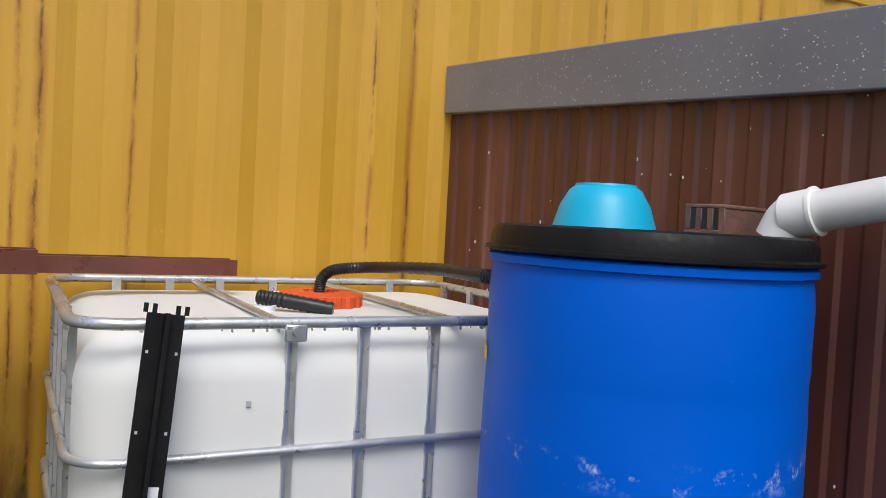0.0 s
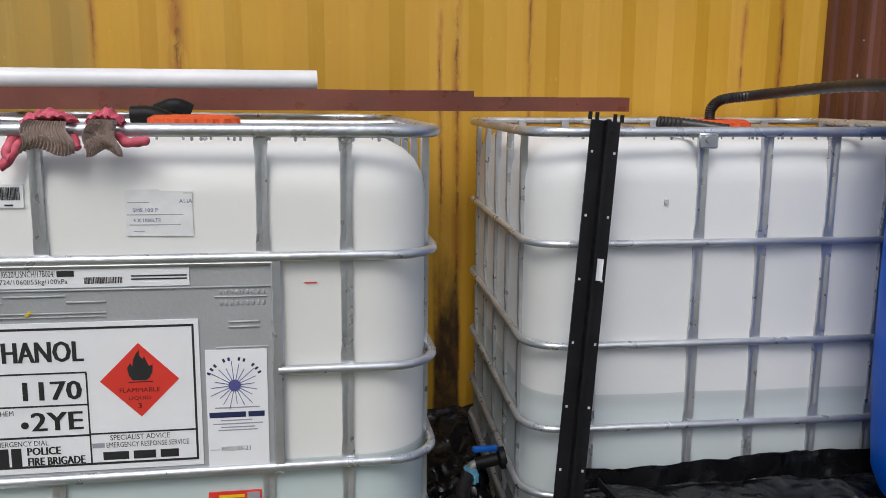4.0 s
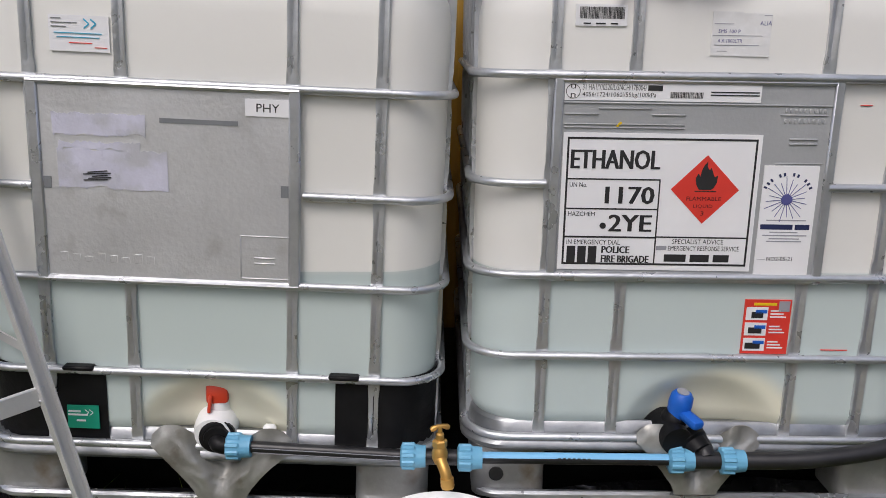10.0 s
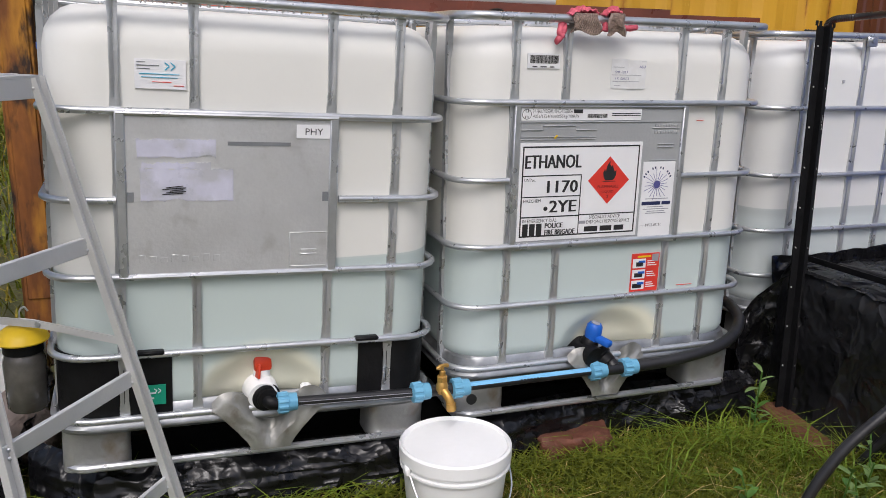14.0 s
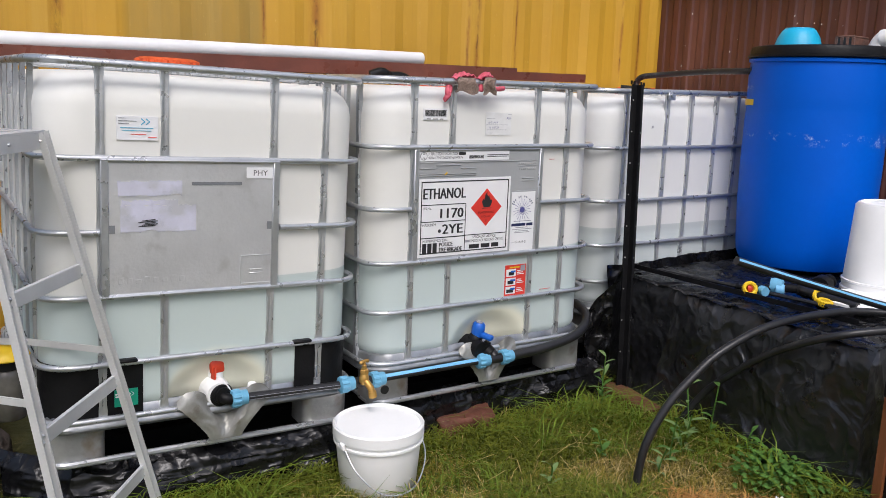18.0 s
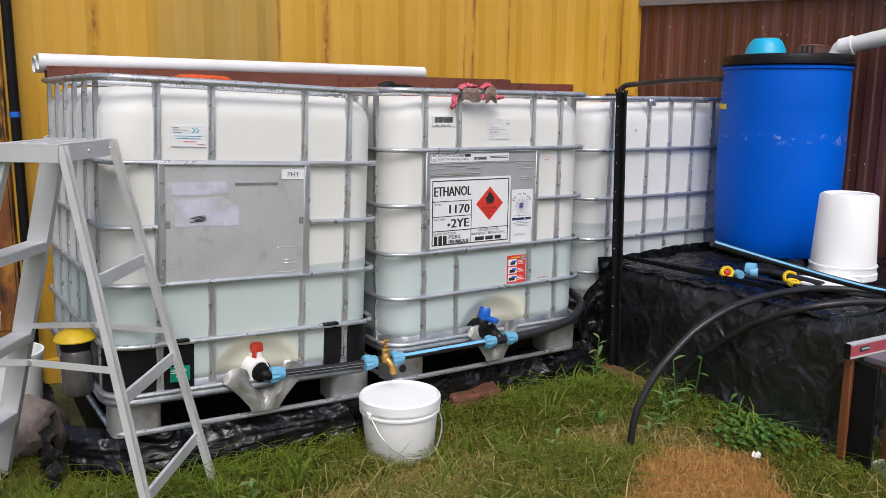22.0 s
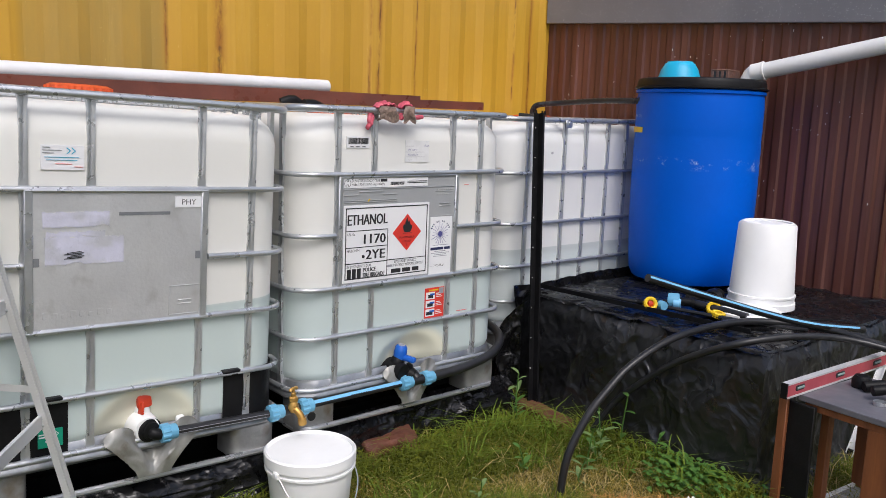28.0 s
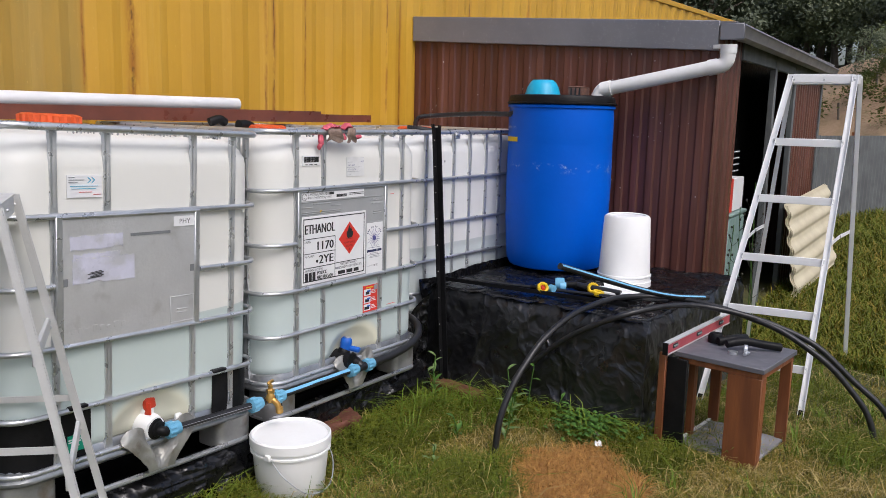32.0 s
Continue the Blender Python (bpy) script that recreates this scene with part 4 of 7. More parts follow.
prof = [(0.30, 1.002), (0.332, 1.003), (0.337, 1.006), (0.337, 1.012), (0.327, 1.016), (0.325, 1.04), (0.317, 1.054), (0.30, 1.058), (0.285, 1.050), (0.27, 1.046), (0, 1.046)]
part("lid", lathe(B(), prof, 80), M["black"], barrel, "black lid with raised rim")
bm = sheet(lambda u, v: (0.327 * math.cos(radians(111 + 26 * u)), 0.327 * math.sin(radians(111 + 26 * u)), 0.776 + 0.028 * v), 10, 1)
part("tape", thicken(bm, 0.002), M["yellow"], barrel, "strip of yellow tape")
hosefit = part("inlet", turned(B(), (-0.225, 0.186, 0.94), (-0.27, 0.223, 0.94), [(0, 0), (0.02, 0), (0.02, 0.03), (0, 0.03)], 16), M["rubber"], barrel)
hosefit.matrix_basis = pose(0, 0, 0, 0, 0, -20)

bowl = thing("upturned_bowl", 2.187, 0.12, 1.359, 0, "bright aqua plastic bowl turned upside down on the lid", "bowl")
prof = [(0.112, 0.0), (0.116, 0.004), (0.110, 0.02), (0.098, 0.06), (0.078, 0.094), (0.066, 0.102), (0, 0.102)]
part("bowl_body", lathe(B(), prof, 40), M["aqua"], bowl)
part("foot_ring", lathe(B(), [(0.06, 0.1), (0.068, 0.1), (0.066, 0.106), (0.06, 0.106)], 40, None, True), M["aqua"], bowl)

bk = thing("holed_brick", 2.345, -0.075, 1.3665, 14, "dark clay brick with core holes on the lid", "brick")
bm = box(B(), 0, 0.19, 0.0, 0.095, 0.056, 0.066, None, 0.003)
box(bm, 0.004, 0.19, 0.0, 0.095, 0, 0.056)
box(bm, 0.0, 0.006, 0.0, 0.095, 0.0, 0.012, None, 0.002)
for k in range(4):
    box(bm, 0.0, 0.006, 0.0265 * k, 0.0155 + 0.0265 * k, 0.010, 0.058, None, 0.002)
part("brick_body", bm, M["brick"], bk)
# black patches paint the shade inside the core holes, which are only shallow notches
for k in range(3):
    part("core_hole", box(B(), 0.0015, 0.0034, 0.0155 + 0.0265 * k, 0.0265 + 0.0265 * k, 0.012, 0.054), M["ink"], bk)

dp = thing("white_downpipe", 0, 0, 0, 0, "white plastic downpipe running from shed gutter into the barrel", "downpipe")
P0, P1 = Vector((2.435, -0.17, 1.415)), Vector((2.588, -0.80, 1.555))
dv = (P1 - P0).normalized()
P1 = P1 + dv * 0.025
part("pipe", tube(B(), [P0 + dv * 0.02, P1], 0.042, 28), M["pvc"], dp)
part("collar", turned(B(), P0 + dv * -0.012, P0 + dv * 0.053, [(0.040, 0), (0.0475, 0), (0.0485, 0.056), (0.051, 0.058), (0.051, 0.065), (0.042, 0.066)], 36), M["white"], dp)
part("lower_elbow", tube(B(), smoothline([P0 + Vector((-0.006, 0.03, -0.05)), P0 + Vector((0.0, 0.012, -0.01)), P0 + dv * 0.01, P0 + dv * 0.03], 5), 0.045, 28), M["white"], dp)
part("collar", tube(B(), [P1 - dv * 0.05, P1 + dv * 0.005], 0.047, 28), M["pvc"], dp)
part("upper_elbow", tube(B(), smoothline([P1 - dv * 0.01, P1 + dv * 0.03, P1 + Vector((0.012, -0.052, 0.036)), P1 + Vector((0.014, -0.058, 0.085))], 5), 0.044, 28), M["pvc"], dp)
part("outlet", tube(B(), [P1 + Vector((0.014, -0.058, 0.075)), P1 + Vector((0.014, -0.058, 0.125))], 0.047, 24), M["pvc"], dp)
part("strap", box(B(), -0.07, 0.07, -0.006, 0.006, -0.012, 0.012, pose(2.605, -0.86, 1.675, 0, 0, -85), 0.003), M["alu"], dp)

# hose from the far tank's cap into the barrel
hs = thing("ribbed_hose", 0, 0, 0, 0, "black ribbed hose from tank cap to barrel", "hose")
line = smoothline([(1.795, 0.82, 1.15), (1.80, 0.82, 1.19), (1.83, 0.815, 1.215), (1.89, 0.785, 1.225), (1.935, 0.68, 1.235), (1.955, 0.45, 1.248), (1.955, 0.27, 1.25), (1.965, 0.185, 1.25)], 14)
part("hose_body", tube(B(), line, 0.0165, 12, False, True, [1.0 if i % 2 else 0.86 for i in range(len(line))]), M["rubber"], hs)
hs2 = thing("hose_offcut", 0, 0, 0, 0, "short black ribbed hose offcut lying on the tank top", "hose")
line = smoothline([(1.60, 0.73, 1.15), (1.66, 0.68, 1.145), (1.76, 0.62, 1.13)], 14)
part("hose_body", tube(B(), line, 0.02, 12, False, True, [1.0 if i % 2 else 0.86 for i in range(len(line))]), M["rubber"], hs2)

# ---- star picket ----
picket = thing("star_picket", 1.130, 0.060, GROUND, 0, "black steel star picket with wire holes", "fence post")
picket.matrix_basis = Matrix.Translation((1.130, 0.060, GROUND)) @ Vector((0.168, 0.222, 1.456)).to_track_quat("Z", "Y").to_matrix().to_4x4() @ Matrix.Rotation(radians(-145), 4, "Z") @ Matrix.Rotation(radians(0), 4, "Z")
sec = [(-0.034, -0.007), (-0.0045, -0.005), (-0.004, -0.034), (0.004, -0.034), (0.0045, -0.005), (0.034, -0.007), (0.034, 0.0), (0.0, 0.008), (-0.034, 0.0)]
part("post", sweep(B(), [(0, 0, 0), (0, 0, 1.462)], sec, up=(0, 1, 0)), M["black"], picket)
for sx in (-0.029, 0.029):
    for sy in (-0.008, 0.008):
        part("notch_tip", box(B(), sx + sy - 0.004, sx + sy + 0.004, -0.0065, -0.0005, 1.462, 1.479), M["black"], picket)
M["hole"] = surface("pale_hole", (0.55, 0.54, 0.5), None, 9, 0.7, 0.8, 0, 0)
for k in range(9):
    zz = 1.39 - k * 0.145
    for sx in (-0.026, 0.026):
        part("wire_hole", box(B(), sx - 0.0024, sx + 0.0024, -0.0085, -0.0065, zz - 0.0028, zz + 0.0028), M["hole"], picket)
part("sticker", box(B(), 0.008, 0.026, -0.009, -0.0075, 1.10, 1.15), M["paper"], picket)

# ---- tank fittings ----
def coupling(parent, c, axis_dir, name="coupling"):
    c, d = Vector(c), Vector(axis_dir).normalized()
    bm = ribbed(B(), [(0, 0), (0.022, 0), (0.0275, 0.004), (0.028, 0.03), (0.026, 0.034), (0.024, 0.056), (0, 0.056)], 10, 0.0032, 0.003, 0.0305, axis(c - d * 0.028, c + d * 0.028))
    return part(name, bm, M["lightblue"], parent, "ribbed light blue compression nut")


line = thing("water_manifold", 0, 0.0, 0.0, 0, "black and blue poly pipe joining the tank valves", "pipe")
part("black_pipe", tube(B(), [(-0.693, -0.060, 0.104), (-0.303, -0.056, 0.087)], 0.0138, 20), M["rubber"], line)
for k, off in ((0, 0.004), (1, -0.007)):
    part("pipe_line", beam(B(), (-0.66, -0.0734 + 0.001 * k, 0.1025 + off), (-0.33, -0.0704 + 0.001 * k, 0.0885 + off), 0.0015, 0.0012, (0, 0, 1)), M["grey_ink"], line)
p, q = Vector((-0.177, -0.048, 0.082)), Vector((0.30, -0.026, 0.076))
part("pipe_core", tube(B(), [p, q], 0.0128, 20), M["rubber"], line)
bm = B()
mt = axis(p, q)
arc = []
for k in range(9):
    a = radians(24 + 13 * k)
    arc.append(a)
d = (q - p).normalized()
upv = Vector((0, 0, 1))
sdv = Vector((0, -1, 0))
ra = [bm.verts.new(p + (sdv * math.cos(a) + upv * math.sin(a)) * 0.0134) for a in arc]
rb = [bm.verts.new(q + (sdv * math.cos(a) + upv * math.sin(a)) * 0.0134) for a in arc]
for k in range(len(arc) - 1):
    bm.faces.new((ra[k], ra[k + 1], rb[k + 1], rb[k]))
part("blue_stripe", bm, M["skyblue"], line, "sky blue stripe with printed marks")
for k in range(7):
    x = 0.02 + 0.011 * k
    part("printed_mark", box(B(), x, x + 0.006, -0.0525, -0.0500, 0.083, 0.087), M["ink"], line)
for c in ((-0.693, -0.060, 0.104), (-0.303, -0.056, 0.087), (-0.177, -0.048, 0.082), (0.297, -0.026, 0.076), (0.412, -0.023, 0.075)):
    coupling(line, c, (1, 0.02, 0))
part("tee", tube(B(), [(-0.31, -0.056, 0.087), (-0.165, -0.048, 0.082)], 0.018, 16), M["rubber"], line)
bm = tube(B(), [(0.31, -0.026, 0.076), (0.41, -0.023, 0.075)], 0.02, 18)
tube(bm, smoothline([(0.356, -0.024, 0.078), (0.35, 0.0, 0.095), (0.335, 0.06, 0.125)], 5), 0.023, 16)
part("black_tee", bm, M["rubber"], line)
part("feed_hose", tube(B(), smoothline([(0.42, -0.023, 0.075), (0.60, -0.03, 0.088), (0.78, -0.008, 0.115), (0.90, 0.07, 0.15), (0.955, 0.2, 0.175), (0.985, 0.36, 0.16), (1.01, 0.5, 0.17), (1.035, 0.56, 0.19)], 7), 0.02, 16), M["rubber"], line)

tap = thing("brass_tap", -0.243, -0.078, 0.104, 12, "brass garden tap with cross handle on the poly pipe", "tap")
part("inlet", turned(B(), (0, 0.03, -0.018), (0, -0.005, 0.0), [(0, 0), (0.012, 0), (0.012, 0.02), (0.015, 0.022), (0.015, 0.035), (0, 0.035)], 18), M["brass"], tap)
part("tap_body", lathe(B(), [(0, -0.022), (0.012, -0.020), (0.0175, -0.006), (0.018, 0.006), (0.014, 0.017), (0.012, 0.022), (0, 0.022)], 24), M["brass"], tap)
part("bonnet", lathe(B(), [(0, 0.020), (0.0165, 0.020), (0.0165, 0.034), (0.013, 0.037), (0, 0.037)], 6), M["brass"], tap, "hexagonal brass bonnet nut")
part("gland", lathe(B(), [(0, 0.036), (0.0095, 0.036), (0.0095, 0.05), (0.0055, 0.053), (0.005, 0.068), (0, 0.068)], 16), M["brass"], tap)
part("tee_handle", tube(B(), [(-0.021, -0.004, 0.062), (-0.017, -0.003, 0.064), (-0.006, -0.001, 0.068), (0.006, 0.001, 0.068), (0.017, 0.003, 0.064), (0.021, 0.004, 0.062)], 0.0055, 12, False, True, [0.8, 1.25, 0.9, 0.9, 1.25, 0.8]), M["brass"], tap)
part("spout", tube(B(), smoothline([(0, 0.0, -0.002), (0.002, -0.016, -0.012), (0.007, -0.028, -0.026), (0.010, -0.034, -0.042)], 5), 0.0125, 16), M["brass"], tap)
part("hose_tail", turned(B(), (0.010, -0.034, -0.038), (0.012, -0.037, -0.064), [(0, 0), (0.0145, 0), (0.0155, 0.004), (0.0145, 0.007), (0.0155, 0.011), (0.0145, 0.014), (0.0155, 0.018), (0.0135, 0.024), (0, 0.024)], 18), M["brass"], tap)

# valve of the first tank: white body, black nut, red handle
va = thing("outlet_valve", -0.752, -0.030, 0.124, 2.6, "white outlet valve with red handle and black nut", "valve")
part("body", turned(B(), (-0.012, 0.175, 0.012), (-0.004, -0.012, 0.0), [(0, 0), (0.062, 0), (0.062, 0.02), (0.044, 0.03), (0.044, 0.09), (0.047, 0.10), (0.048, 0.13), (0.047, 0.17), (0.04, 0.195), (0, 0.195)], 28), M["white"], va)
part("nut", turned(B(), (0.002, 0.002, -0.004), (0.008, -0.032, -0.006), [(0, 0), (0.037, 0), (0.040, 0.006), (0.040, 0.020), (0.037, 0.023), (0.030, 0.024), (0.029, 0.032), (0.020, 0.034), (0, 0.034)], 24), M["black"], va)
part("elbow", tube(B(), smoothline([(0.004, -0.01, -0.008), (0.010, -0.034, -0.012), (0.028, -0.038, -0.017), (0.062, -0.032, -0.019)], 5), 0.0185, 16), M["black"], va)
part("neck", turned(B(), (0.0, 0.035, 0.02), (0.0, 0.028, 0.075), [(0, 0), (0.026, 0), (0.024, 0.04), (0.018, 0.055), (0, 0.055)], 20), M["white"], va)
bm = box(B(), -0.024, 0.026, -0.034, -0.012, 0.058, 0.110, pose(0.0, 0.028, 0.0, -10, 0, 8), 0.009, 2)
part("handle_wing", box(B(), -0.028, -0.020, -0.044, -0.012, 0.038, 0.080, pose(0.0, 0.028, 0.0, -10, 8, 8), 0.004, 2), M["valve_red"], va)
part("handle", bm, M["valve_red"], va)
# valve of the middle tank
vb = thing("outlet_valve", 0.272, -0.026, 0.130, 0, "black outlet valve with blue lever handle", "valve")
part("body", turned(B(), (-0.02, 0.16, 0.01), (0.015, -0.0, -0.01), [(0, 0), (0.056, 0), (0.056, 0.05), (0.040, 0.056), (0.036, 0.10), (0.036, 0.12), (0.034, 0.165), (0, 0.165)], 28), M["black"], vb)
part("union_nut", turned(B(), (0.045, 0.045, -0.012), (0.068, 0.012, -0.036), [(0, 0), (0.034, 0), (0.037, 0.004), (0.037, 0.022), (0.03, 0.027), (0.028, 0.05), (0, 0.05)], 24), M["black"], vb)
part("knuckle", turned(B(), (0.01, 0.05, -0.01), (0.02, 0.045, 0.055), [(0, 0), (0.03, 0), (0.03, 0.04), (0.022, 0.055), (0, 0.065)], 20), M["black"], vb)
bm = turned(B(), (0.022, 0.045, 0.035), (0.03, 0.04, 0.09), [(0, 0), (0.024, 0), (0.027, 0.03), (0.025, 0.05), (0.019, 0.058), (0, 0.058)], 20)
box(bm, -0.015, 0.015, -0.058, 0.0, 0.036, 0.058, pose(0.026, 0.04, 0.0, 10, 0, 28), 0.008, 2)
part("lever", bm, M["midblue"], vb)
part("dial", turned(B(), (0.030, 0.040, 0.0925), (0.0305, 0.0395, 0.095), [(0, 0), (0.014, 0), (0.014, 0.0025), (0, 0.0025)], 16), M["grey_ink"], vb)
# valve of the far tank
vc = thing("outlet_valve", 1.06, 0.56, 0.22, 0, "small grey outlet valve with blue lever", "valve")
part("body", turned(B(), (0.10, 0.0, 0.02), (-0.01, 0.0, 0.0), [(0, 0), (0.04, 0), (0.04, 0.02), (0.022, 0.03), (0.022, 0.11), (0, 0.11)], 20), M["black"], vc)
part("drop", tube(B(), smoothline([(0.0, 0, 0.0), (-0.02, 0, -0.01), (-0.025, 0, -0.05)], 4), 0.018, 14), M["galv_dark"], vc)
part("lever", box(B(), -0.05, 0.05, -0.012, 0.012, 0.045, 0.065, pose(0.02, 0, 0, 0, 8, 20), 0.006, 2), M["midblue"], vc)
coupling(vc, (-0.025, 0, -0.04), (0, 0.01, 1))

vc.matrix_basis = vc.matrix_basis @ Matrix.Scale(0.78, 4)


def saddle(parent, x, rim, k, foot, rise):
    """The pressed and dented pallet foot: a channel under the valve between two raised shoulders."""
    def at(u, v):
        s = (u - 0.5) * 2
        z = foot + v * (rim - foot)
        w = (0.062 + 0.118 * min(1, v / 0.85) ** 1.5) * k
        lobe = math.exp(-((abs(s) - 0.62) / 0.36) ** 4) * v ** 2.2
        dent = (0.008 * fbm(u * 3 + x, v * 2, 0, 0.9) + 0.004 * (1 - abs(fbm(u * 4, v * 3, x, 1.6))) ** 3) * min(1, 3 * v)
        back = 0.06 * max(0.0, 1 - (s / 0.5) ** 2) ** 1.5 * v ** 1.3
        return (x + s * w, -0.028 + back + 0.028 * v ** 3 * abs(s) + 0.006 * (1 - v) - dent, z + rise * lobe - 0.05 * max(0.0, 1 - (s / 0.6) ** 2) ** 2 * v * v + dent)
    part("valve_foot", thicken(sheet(at, 44, 26), 0.003), M["saddle"], parent, "dented pressed metal pallet foot under the valve")


saddle(tank_a, 0.034, 0.158, 0.88, 0.03, 0.045)
saddle(tank_b, -0.005, 0.165, 0.78, 0.035, 0.038)


def corner_guard(T, run, z0, z1, lab=""):
    """Black sheet round a bottle corner, along the given outline."""
    bm = sheet(lambda u, v: (*run[round(u * (len(run) - 1))], z0 + v * (z1 - z0)), len(run) - 1, 3)
    part("corner_guard", thicken(bm, 0.003), M["black"], T, lab)


wA, dA = 1.045, 1.2
o = rrect(-wA / 2 + 0.009, wA / 2 - 0.009, 0.009, dA - 0.009, 0.115, 7)
corner_guard(tank_a, [(0.285, 0.009)] + o[0:8] + [(wA / 2 - 0.009, 0.45)], 0.155, 0.328, "black sheet guard behind the cage corner")
corner_guard(tank_a, [(-wA / 2 + 0.009, 0.45)] + o[24:32] + [(-0.225, 0.009)], 0.155, 0.328, "black sheet guard behind the cage corner")
for x in (-0.278, 0.305):
    part("clip", box(B(), x - 0.034, x + 0.034, -0.0125, 0.0125, 0.325, 0.337, None, 0.004), M["black"], tank_a)
tagp = part("tag", box(B(), -0.33, -0.26, 0.002, 0.005, 0.195, 0.25), M["green_tag"], tank_a, "small green paper tag")
tagp.matrix_basis = Matrix.Translation((0.018, 0, -0.012))
for k, (a, b, z) in enumerate(((-0.328, -0.30, 0.236), (-0.328, -0.285, 0.228), (-0.31, -0.29, 0.214))):
    part("tag_line", box(B(), a, b, 0.0008, 0.002, z - 0.002, z + 0.002), M["paper"], tagp)
bm = letters(">>", -0.29, -0.272, 0.226, 0.242, tagp, M["paper"], 0.001, "tag_arrow")
part("filler_tab", box(B(), 0.121, 0.151, 0.01, 0.03, 0.165, 0.20, None, 0.006), M["white"], tank_a)


# plate of the first tank
def plate_ridge(parent, x0, x1, z0, z1, mat, y=-0.006):
    o = part("pressed_ridge", box(B(), x0, x1, y, y + 0.004, z0, z1, None, 0.0015), mat, parent)
    return o


zA = lambda z: z - (ZB - 0.005)
pl = part("plate", box(B(), -0.33, 0.20, -0.004, 0.002, 0.540, 0.957, None, 0.002), M["galv_plate"], tank_a, "bare galvanised placard plate with film remnants")
pl.matrix_basis = Matrix.Translation((-0.006, 0, -0.004))
for x in (-0.331, 0.2005):
    part("plate_fold", box(B(), x - 0.012, x + 0.012, -0.010, 0.006, 0.535, 0.96, None, 0.003), M["galv"], pl)
for z in (0.955, 0.541):
    part("plate_bead", tube(B(), [(-0.34, -0.004, z), (0.21, -0.004, z)], 0.007, 8), M["galv"], pl)


def rag(name, x0, x1, z0, z1, parent, mat, y, label, seed):
    rr = random.Random(seed)
    bm = B()
    n = 44

    def tear(i, k):
        return 0.012 * abs(fbm(i * 0.09 + seed, k, 0, 1.0)) + 0.004 * rr.random()
    top = [bm.verts.new((x0 + (x1 - x0) * i / n + 0.003 * rr.random(), y, z1 - tear(i, 1))) for i in range(n + 1)]
    bot = [bm.verts.new((x0 + (x1 - x0) * i / n + 0.003 * rr.random(), y, z0 + tear(i, 5))) for i in range(n + 1)]
    for i in range(n):
        bm.faces.new((bot[i], bot[i + 1], top[i + 1], top[i]))
    part(name, thicken(bm, 0.0008), mat, parent, label)


rag("film_scrap", -0.295, -0.105, 0.845, 0.897, pl, M["film_white"], -0.0055, "torn scrap of frosted film", 1)
rag("film_scrap", -0.285, -0.118, 0.815, 0.838, pl, M["film_white"], -0.0055, "torn scrap of frosted film", 2)
rag("film_scrap", -0.288, -0.062, 0.735, 0.822, pl, M["film_white"], -0.0056, "torn scrap of frosted film", 3)
for k in range(5):
    part("ink_stroke", beam(B(), (-0.235 + 0.009 * (k % 3), -0.0072, 0.755 + 0.0042 * k), (-0.185 + 0.007 * (k % 2), -0.0072, 0.758 + 0.0046 * k), 0.0022, 0.0008, (0, 0, 1)), M["ink"], pl)
part("grey_smear", box(B(), -0.075, 0.085, -0.0052, -0.0042, 0.880, 0.890), M["smear"], pl)
lab = part("label", box(B(), 0.10, 0.197, -0.0062, -0.0045, 0.902, 0.937), M["paper"], pl, "white printed label")
letters("PHY", 0.123, 0.17, 0.911, 0.928, lab, M["ink"], -0.0066)
for a, b, c, d in ((0.085, 0.19, 0.648, 0.651), (0.085, 0.19, 0.555, 0.558), (0.085, 0.088, 0.555, 0.65), (0.187, 0.19, 0.555, 0.65), (0.115, 0.16, 0.60, 0.604), (0.115, 0.16, 0.588, 0.592)):
    plate_ridge(pl, a, b, c, d, M["galv_plate"])
for k in range(8):
    plate_ridge(pl, -0.295 + 0.026 * k, -0.277 + 0.026 * k, 0.578, 0.600 - 0.004 * (k % 3), M["galv_plate"], -0.0047)
for x in (-0.31, 0.18):
    part("slot", box(B(), x - 0.008, x + 0.008, -0.0052, -0.004, 0.735, 0.76), M["smear"], pl)
# sticker on the upper bottle
st = part("sticker", box(B(), -0.285, -0.165, 0.0085, 0.0115, zA(0.959), zA(1.03), Matrix.Rotation(radians(0), 4, "Y")), M["paper"], tank_a, "white service sticker with blue arrows")
st.matrix_basis = Matrix.Translation((-0.014, 0, -0.009))
letters(">>", -0.215, -0.19, zA(1.003), zA(1.025), st, M["cyan_ink"], 0.0075, "arrow_mark")
for a, b, z, mt in ((-0.28, -0.26, 1.023, "smear"), (-0.28, -0.228, 1.015, "smear"), (-0.28, -0.25, 1.007, "smear"), (-0.275, -0.18, 0.995, "cyan_ink"), (-0.27, -0.185, 0.987, "cyan_ink"), (-0.245, -0.20, 0.976, "red"), (-0.195, -0.17, 0.968, "red")):
    part("print_bar", box(B(), a, b, 0.0070, 0.0085, zA(z) - 0.0008, zA(z) + 0.0008), M[mt], st)

# ---- plate and placard of the middle tank ----
OX = -0.345


def bx(x):
    return x + OX


def bz(z):
    return z - ZB


pb = part("plate", box(B(), bx(-0.012), bx(0.56), 0.001, 0.006, bz(0.486), bz(0.910), None, 0.002), M["grey_plate"], tank_b, "grey placard plate fixed to the cage")
for x in (-0.014, 0.562):
    part("plate_fold", box(B(), bx(x) - 0.010, bx(x) + 0.010, -0.006, 0.010, bz(0.48), bz(0.915), None, 0.003), M["galv"], pb)
for z in (0.909, 0.487):
    part("plate_bead", tube(B(), [(bx(-0.02), 0.001, bz(z)), (bx(0.57), 0.001, bz(z))], 0.007, 8), M["galv"], pb)
strip = part("code_strip", box(B(), bx(-0.002), bx(0.402), -0.0012, 0.001, bz(0.868), bz(0.904)), M["paper"], pb, "white strip with printed code")
